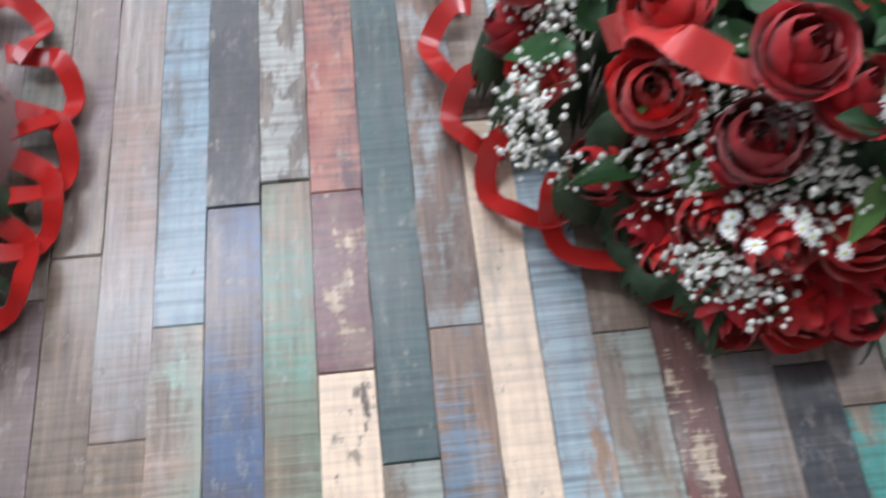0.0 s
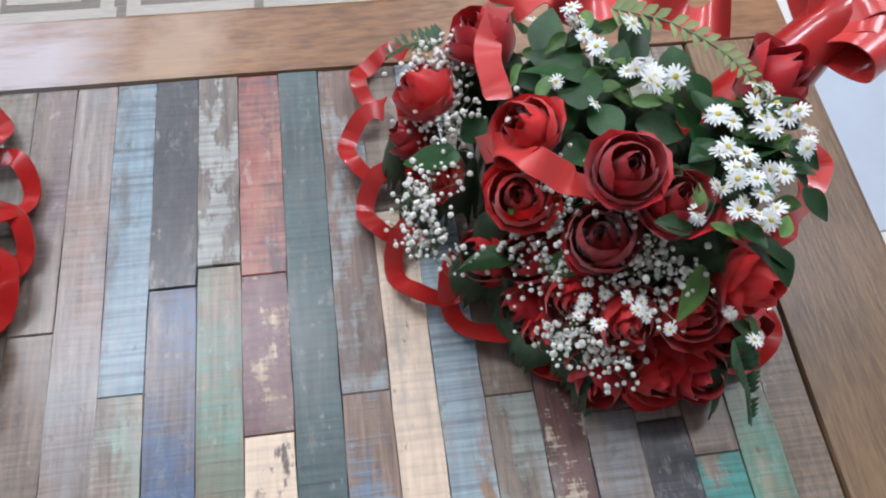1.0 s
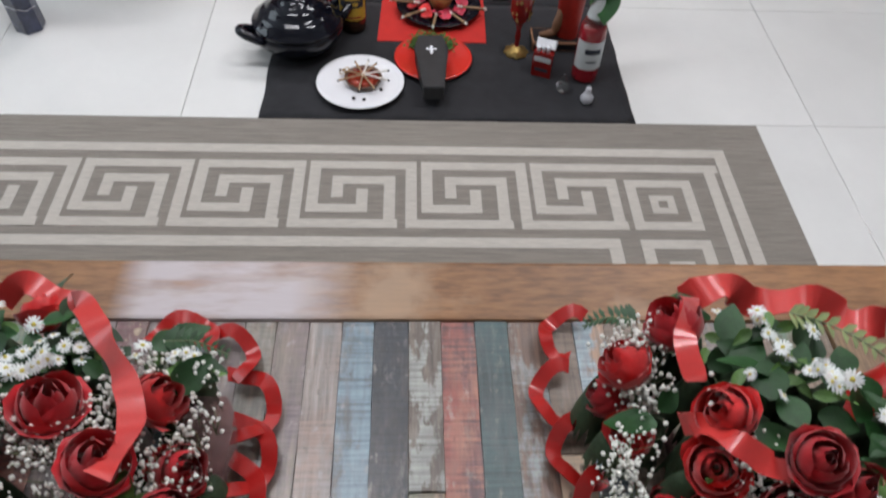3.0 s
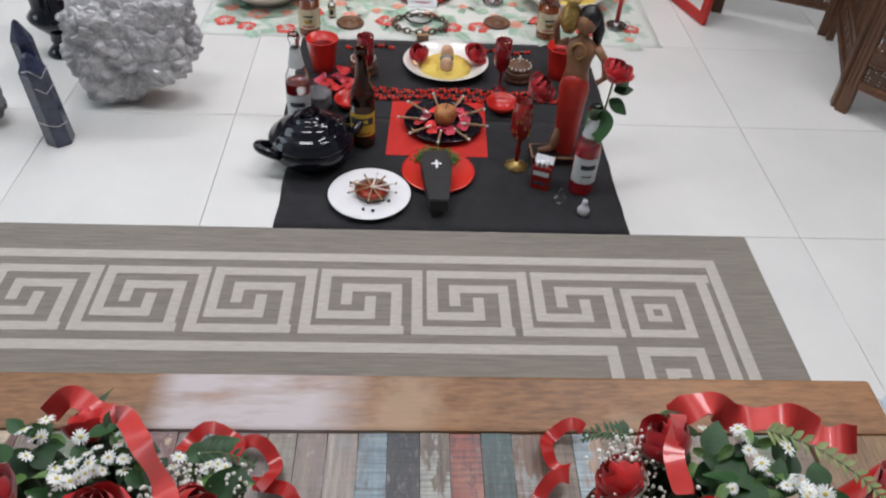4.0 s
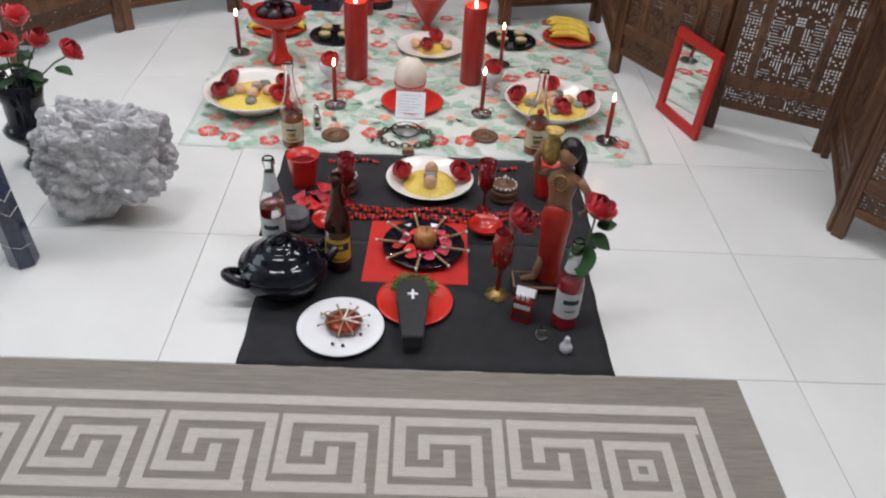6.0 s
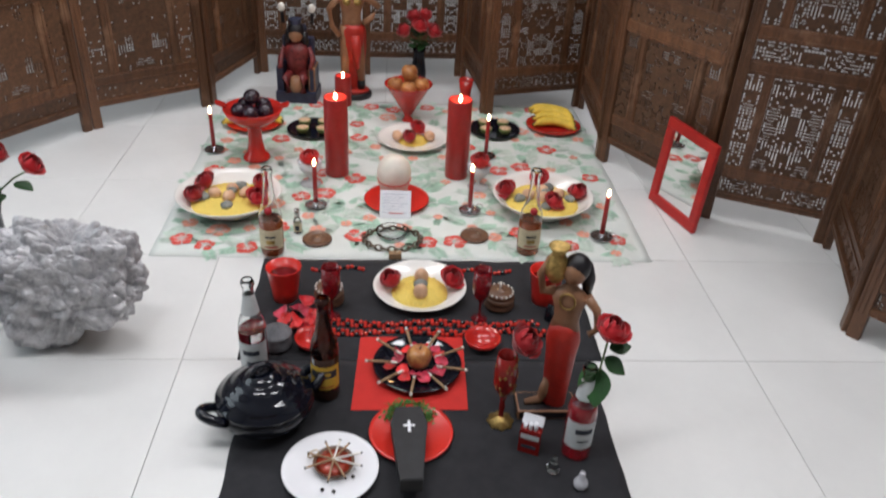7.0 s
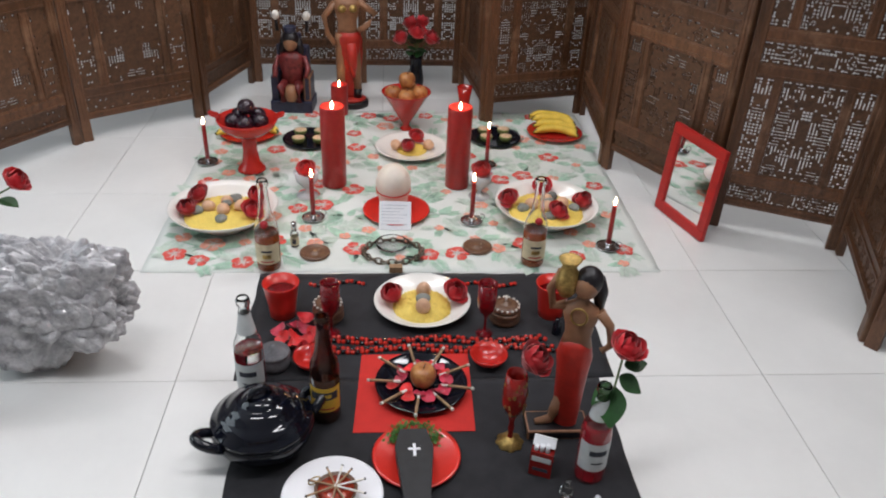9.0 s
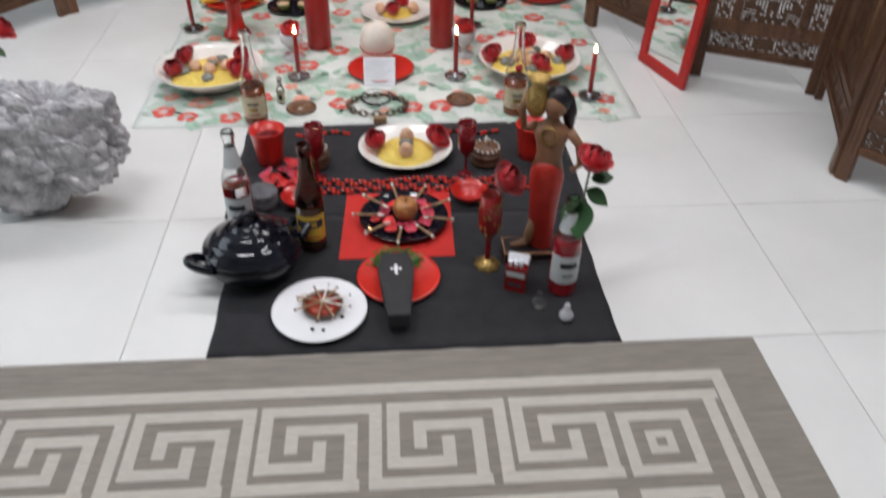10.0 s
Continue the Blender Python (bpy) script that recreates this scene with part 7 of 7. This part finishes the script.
ROSES_A = [(-0.003, -1.37, 0.582, 2, 1.02), (-0.044, -1.395, 0.563, 4, 1.0), (-0.05, -1.402, 0.525, 1, 0.85), (-0.04, -1.435, 0.533, 4, 0.95), (0.012, -1.458, 0.604, 3, 0.98), (-0.003, -1.483, 0.57, 3, 0.98),
           (0.052, -1.505, 0.62, 0, 0.96), (0.085, -1.526, 0.602, 0, 0.96), (0.045, -1.532, 0.58, 1, 1.0), (-0.014, -1.493, 0.505, 1, 0.95), (0.012, -1.508, 0.527, 1, 1.0), (0.034, -1.541, 0.528, 4, 1.0),
           (0.012, -1.528, 0.5, 1, 0.85), (0.061, -1.562, 0.54, 4, 0.98), (0.099, -1.57, 0.54, 4, 1.0), (0.099, -1.577, 0.49, 1, 1.2), (0.132, -1.551, 0.56, 3, 1.1), (0.173, -1.429, 0.6, 0, 1.15), (0.045, -1.56, 0.497, 1, 1.15), (0.128, -1.568, 0.505, 1, 1.2), (0.072, -1.575, 0.492, 1, 1.15), (0.15, -1.56, 0.5, 1, 1.1), (0.086, -1.592, 0.482, 4, 1.1), (0.056, -1.58, 0.484, 1, 1.1), (0.116, -1.59, 0.485, 1, 1.1), (0.02, -1.545, 0.49, 4, 1.05)]
ASTERS_A = [(0.058, -1.43, 0.612), (0.076, -1.423, 0.612), (0.089, -1.439, 0.612), (0.126, -1.461, 0.61), (0.132, -1.472, 0.612), (0.112, -1.502, 0.612), (0.129, -1.502, 0.612), (0.146, -1.491, 0.61), (0.16, -1.475, 0.605), (0.115, -1.523, 0.612), (0.097, -1.533, 0.605), (0.121, -1.536, 0.605), (0.063, -1.393, 0.605), (0.023, -1.37, 0.575), (0.068, -1.569, 0.56), (0.041, -1.557, 0.556), (0.121, -1.582, 0.545)]
BREATH_A = [(-0.03, -1.38), (-0.025, -1.376), (-0.014, -1.389), (-0.032, -1.411), (-0.02, -1.42), (-0.043, -1.465), (-0.05, -1.48), (-0.042, -1.497), (-0.022, -1.405), (0.017, -1.459), (0.021, -1.484), (0.012, -1.497), (0.031, -1.497), (0.02, -1.515), (0.049, -1.515), (0.055, -1.522), (0.075, -1.522), (0.078, -1.538), (0.058, -1.54), (0.033, -1.524), (0.024, -1.558), (0.04, -1.57), (0.053, -1.569), (0.085, -1.548)]
SCALLOPS_A = [(-0.045, -1.318, 155, 0.024), (-0.056, -1.375, 182, 0.026), (-0.047, -1.426, 195, 0.026), (-0.03, -1.47, 212, 0.028), (0.006, -1.496, 232, 0.032), (0.05, -1.524, 248, 0.034), (0.1, -1.54, 268, 0.036), (0.148, -1.535, 300, 0.03)]
LEAVES_A = [(0.044, -1.455, 0.606, 80, 5, 0.95), (0.03, -1.478, 0.592, 10, 5, 0.95), (0.1, -1.468, 0.6, 60, 0, 0.85), (0.075, -1.463, 0.6, -20, 5, 0.75), (0.034, -1.423, 0.588, 50, -15, 0.9), (0.02, -1.409, 0.575, 20, -10, 0.75), (0.061, -1.475, 0.605, 110, 5, 0.75), (0.037, -1.392, 0.58, 70, -20, 0.85), (0.086, -1.397, 0.586, 40, -10, 0.8), (0.103, -1.54, 0.565, 20, 0, 0.75), (0.075, -1.534, 0.56, 150, 0, 0.6), (-0.019, -1.437, 0.56, 40, 0, 0.65), (0.11, -1.43, 0.595, 80, 0, 0.7), (0.05, -1.41, 0.585, 150, -10, 0.7)]
RIBBONS_A = [([(0.02, -1.345, 0.57), (0.01, -1.368, 0.588), (0.0, -1.4, 0.588), (0.003, -1.43, 0.582)], 0.017, 1.0),
             ([(-0.012, -1.458, 0.572), (-0.002, -1.471, 0.592), (0.013, -1.49, 0.602), (0.026, -1.504, 0.604), (0.042, -1.506, 0.596)], 0.017, 1.0),
             ([(0.094, -1.515, 0.575), (0.118, -1.524, 0.578), (0.137, -1.535, 0.574), (0.16, -1.521, 0.576), (0.182, -1.493, 0.578), (0.175, -1.478, 0.586)], 0.017, 1.4),
             ([(0.015, -1.345, 0.565), (0.05, -1.335, 0.572), (0.077, -1.344, 0.562), (0.118, -1.353, 0.576), (0.141, -1.368, 0.572), (0.165, -1.377, 0.58)], 0.026, 1.3)]
big = bouquet("round bouquet of red roses, white blossoms and red ribbon", ROSES_A, (0.09, -1.46, 0.43), ASTERS_A, SCALLOPS_A, RIBBONS_A, LEAVES_A, BREATH_A, 11, (0.214, -1.4, 0.582))
fern(big, [(0.115, -1.582, 0.545), (0.127, -1.597, 0.52), (0.146, -1.613, 0.47)], LEAFLET, 16)
fern(big, [(0.078, -1.384, 0.602), (0.106, -1.401, 0.607), (0.131, -1.426, 0.608), (0.144, -1.451, 0.608), (0.154, -1.472, 0.606)], LEAFLET_PALE, 18)
fern(big, [(-0.02, -1.355, 0.552), (-0.04, -1.348, 0.545), (-0.058, -1.346, 0.53)], LEAFLET, 9)

ROSES_B = [(-0.451, -1.432, 0.572, 0, 1.15), (-0.381, -1.418, 0.552, 3, 1.0), (-0.402, -1.488, 0.57, 0, 1.1), (-0.362, -1.512, 0.548, 1, 1.0), (-0.356, -1.465, 0.52, 1, 1.0), (-0.388, -1.536, 0.552, 0, 1.05), (-0.363, -1.508, 0.505, 1, 0.9), (-0.5, -1.325, 0.535, 4, 0.85),
           (-0.402, -1.552, 0.51, 1, 0.95), (-0.37, -1.54, 0.51, 1, 0.85), (-0.5, -1.48, 0.58, 0, 1.1), (-0.46, -1.545, 0.56, 1, 1.0), (-0.54, -1.42, 0.575, 0, 1.1), (-0.51, -1.55, 0.555, 3, 1.0), (-0.43, -1.58, 0.515, 4, 0.95), (-0.575, -1.48, 0.56, 1, 1.0), (-0.6, -1.39, 0.56, 0, 1.05)]
ASTERS_B = [(-0.478, -1.395, 0.558), (-0.494, -1.373, 0.556), (-0.459, -1.363, 0.552), (-0.443, -1.39, 0.556), (-0.491, -1.407, 0.562), (-0.53, -1.36, 0.555), (-0.407, -1.388, 0.545), (-0.378, -1.38, 0.535)]
BREATH_B = [(-0.423, -1.434), (-0.428, -1.45), (-0.395, -1.395), (-0.367, -1.392), (-0.463, -1.462), (-0.444, -1.462), (-0.371, -1.455), (-0.358, -1.438), (-0.43, -1.48), (-0.42, -1.41), (-0.38, -1.475), (-0.37, -1.49), (-0.48, -1.5), (-0.45, -1.51), (-0.42, -1.52), (-0.385, -1.51), (-0.5, -1.44), (-0.41, -1.46)]
SCALLOPS_B = [(-0.405, -1.33, 80, 0.026), (-0.374, -1.345, 48, 0.028), (-0.355, -1.387, 10, 0.03), (-0.353, -1.43, -5, 0.03), (-0.357, -1.462, -20, 0.03), (-0.367, -1.5, -35, 0.03), (-0.39, -1.535, -50, 0.032), (-0.43, -1.575, -65, 0.032), (-0.475, -1.6, -82, 0.032)]
LEAVES_B = [(-0.51, -1.39, 0.556, 120, 5, 0.8), (-0.43, -1.4, 0.552, 60, 0, 0.7), (-0.42, -1.45, 0.556, 200, 5, 0.7), (-0.54, -1.39, 0.565, 140, 5, 0.9), (-0.405, -1.37, 0.54, 30, 0, 0.7), (-0.47, -1.35, 0.545, 100, 0, 0.8), (-0.49, -1.355, 0.55, 30, 0, 0.7)]
RIBBONS_B = [([(-0.47, -1.335, 0.545), (-0.454, -1.349, 0.56), (-0.426, -1.388, 0.568), (-0.401, -1.426, 0.57), (-0.39, -1.462, 0.572), (-0.398, -1.5, 0.585)], 0.019, 1.0), ([(-0.54, -1.32, 0.525), (-0.52, -1.31, 0.54), (-0.495, -1.32, 0.535), (-0.47, -1.335, 0.545)], 0.02, 0.7)]
small = bouquet("round bouquet of red roses with tiny white blossoms, red wrapping", ROSES_B, (-0.49, -1.46, 0.42), ASTERS_B, SCALLOPS_B, RIBBONS_B, LEAVES_B, BREATH_B, 29)
fern(small, [(-0.395, -1.365, 0.535), (-0.372, -1.362, 0.53), (-0.348, -1.365, 0.515)], LEAFLET, 10)
bm = B()
rows = []
for k in range(13):
    t = -1.0 + 1.7 * k / 12
    rows.append([bm.verts.new((-0.40 + rr * math.cos(t), -1.43 + rr * 1.15 * math.sin(t), TZ + zz + 0.004 * math.sin(k * 1.7 + rr * 90))) for rr, zz in ((0.028, 0.07), (0.045, 0.052), (0.062, 0.024))])
for a, b in zip(rows, rows[1:]):
    for k in range(2):
        bm.faces.new((a[k], a[k + 1], b[k + 1], b[k])).smooth = True
part("cellophane", bm, mat("clear_pinkish_film", (0.9, 0.55, 0.55), 0.12, var=0.1, scale=30, bump=0.2, glass=0.9, ior=1.1), small)

# ---- floor tiles ----
bm = B()
box(bm, TILE - 0.0015, TILE - 0.0015, 0.008, Matrix.Translation((0, 0, -0.008)), 0.0008)
tile_mesh = mesh_of("tile", bm, M_TILE)
rest = B()
for i in range(-8, 9):
    for j in range(-10, 11):
        if abs(i) < 7 and j > -5:
            o = new("tile", tile_mesh)
            o.parent, o.location = floor, (TILE * i, TILE * j + TILE / 2, 0)
        elif -3.4 < TILE * i < 3.6 and -4.3 < TILE * j < 4.6:
            box(rest, TILE - 0.0015, TILE - 0.0015, 0.008, Matrix.Translation((TILE * i, TILE * j + TILE / 2, -0.008)))
tagged(part("tile_field", rest, M_TILE, floor), "", "", "", "stuff")
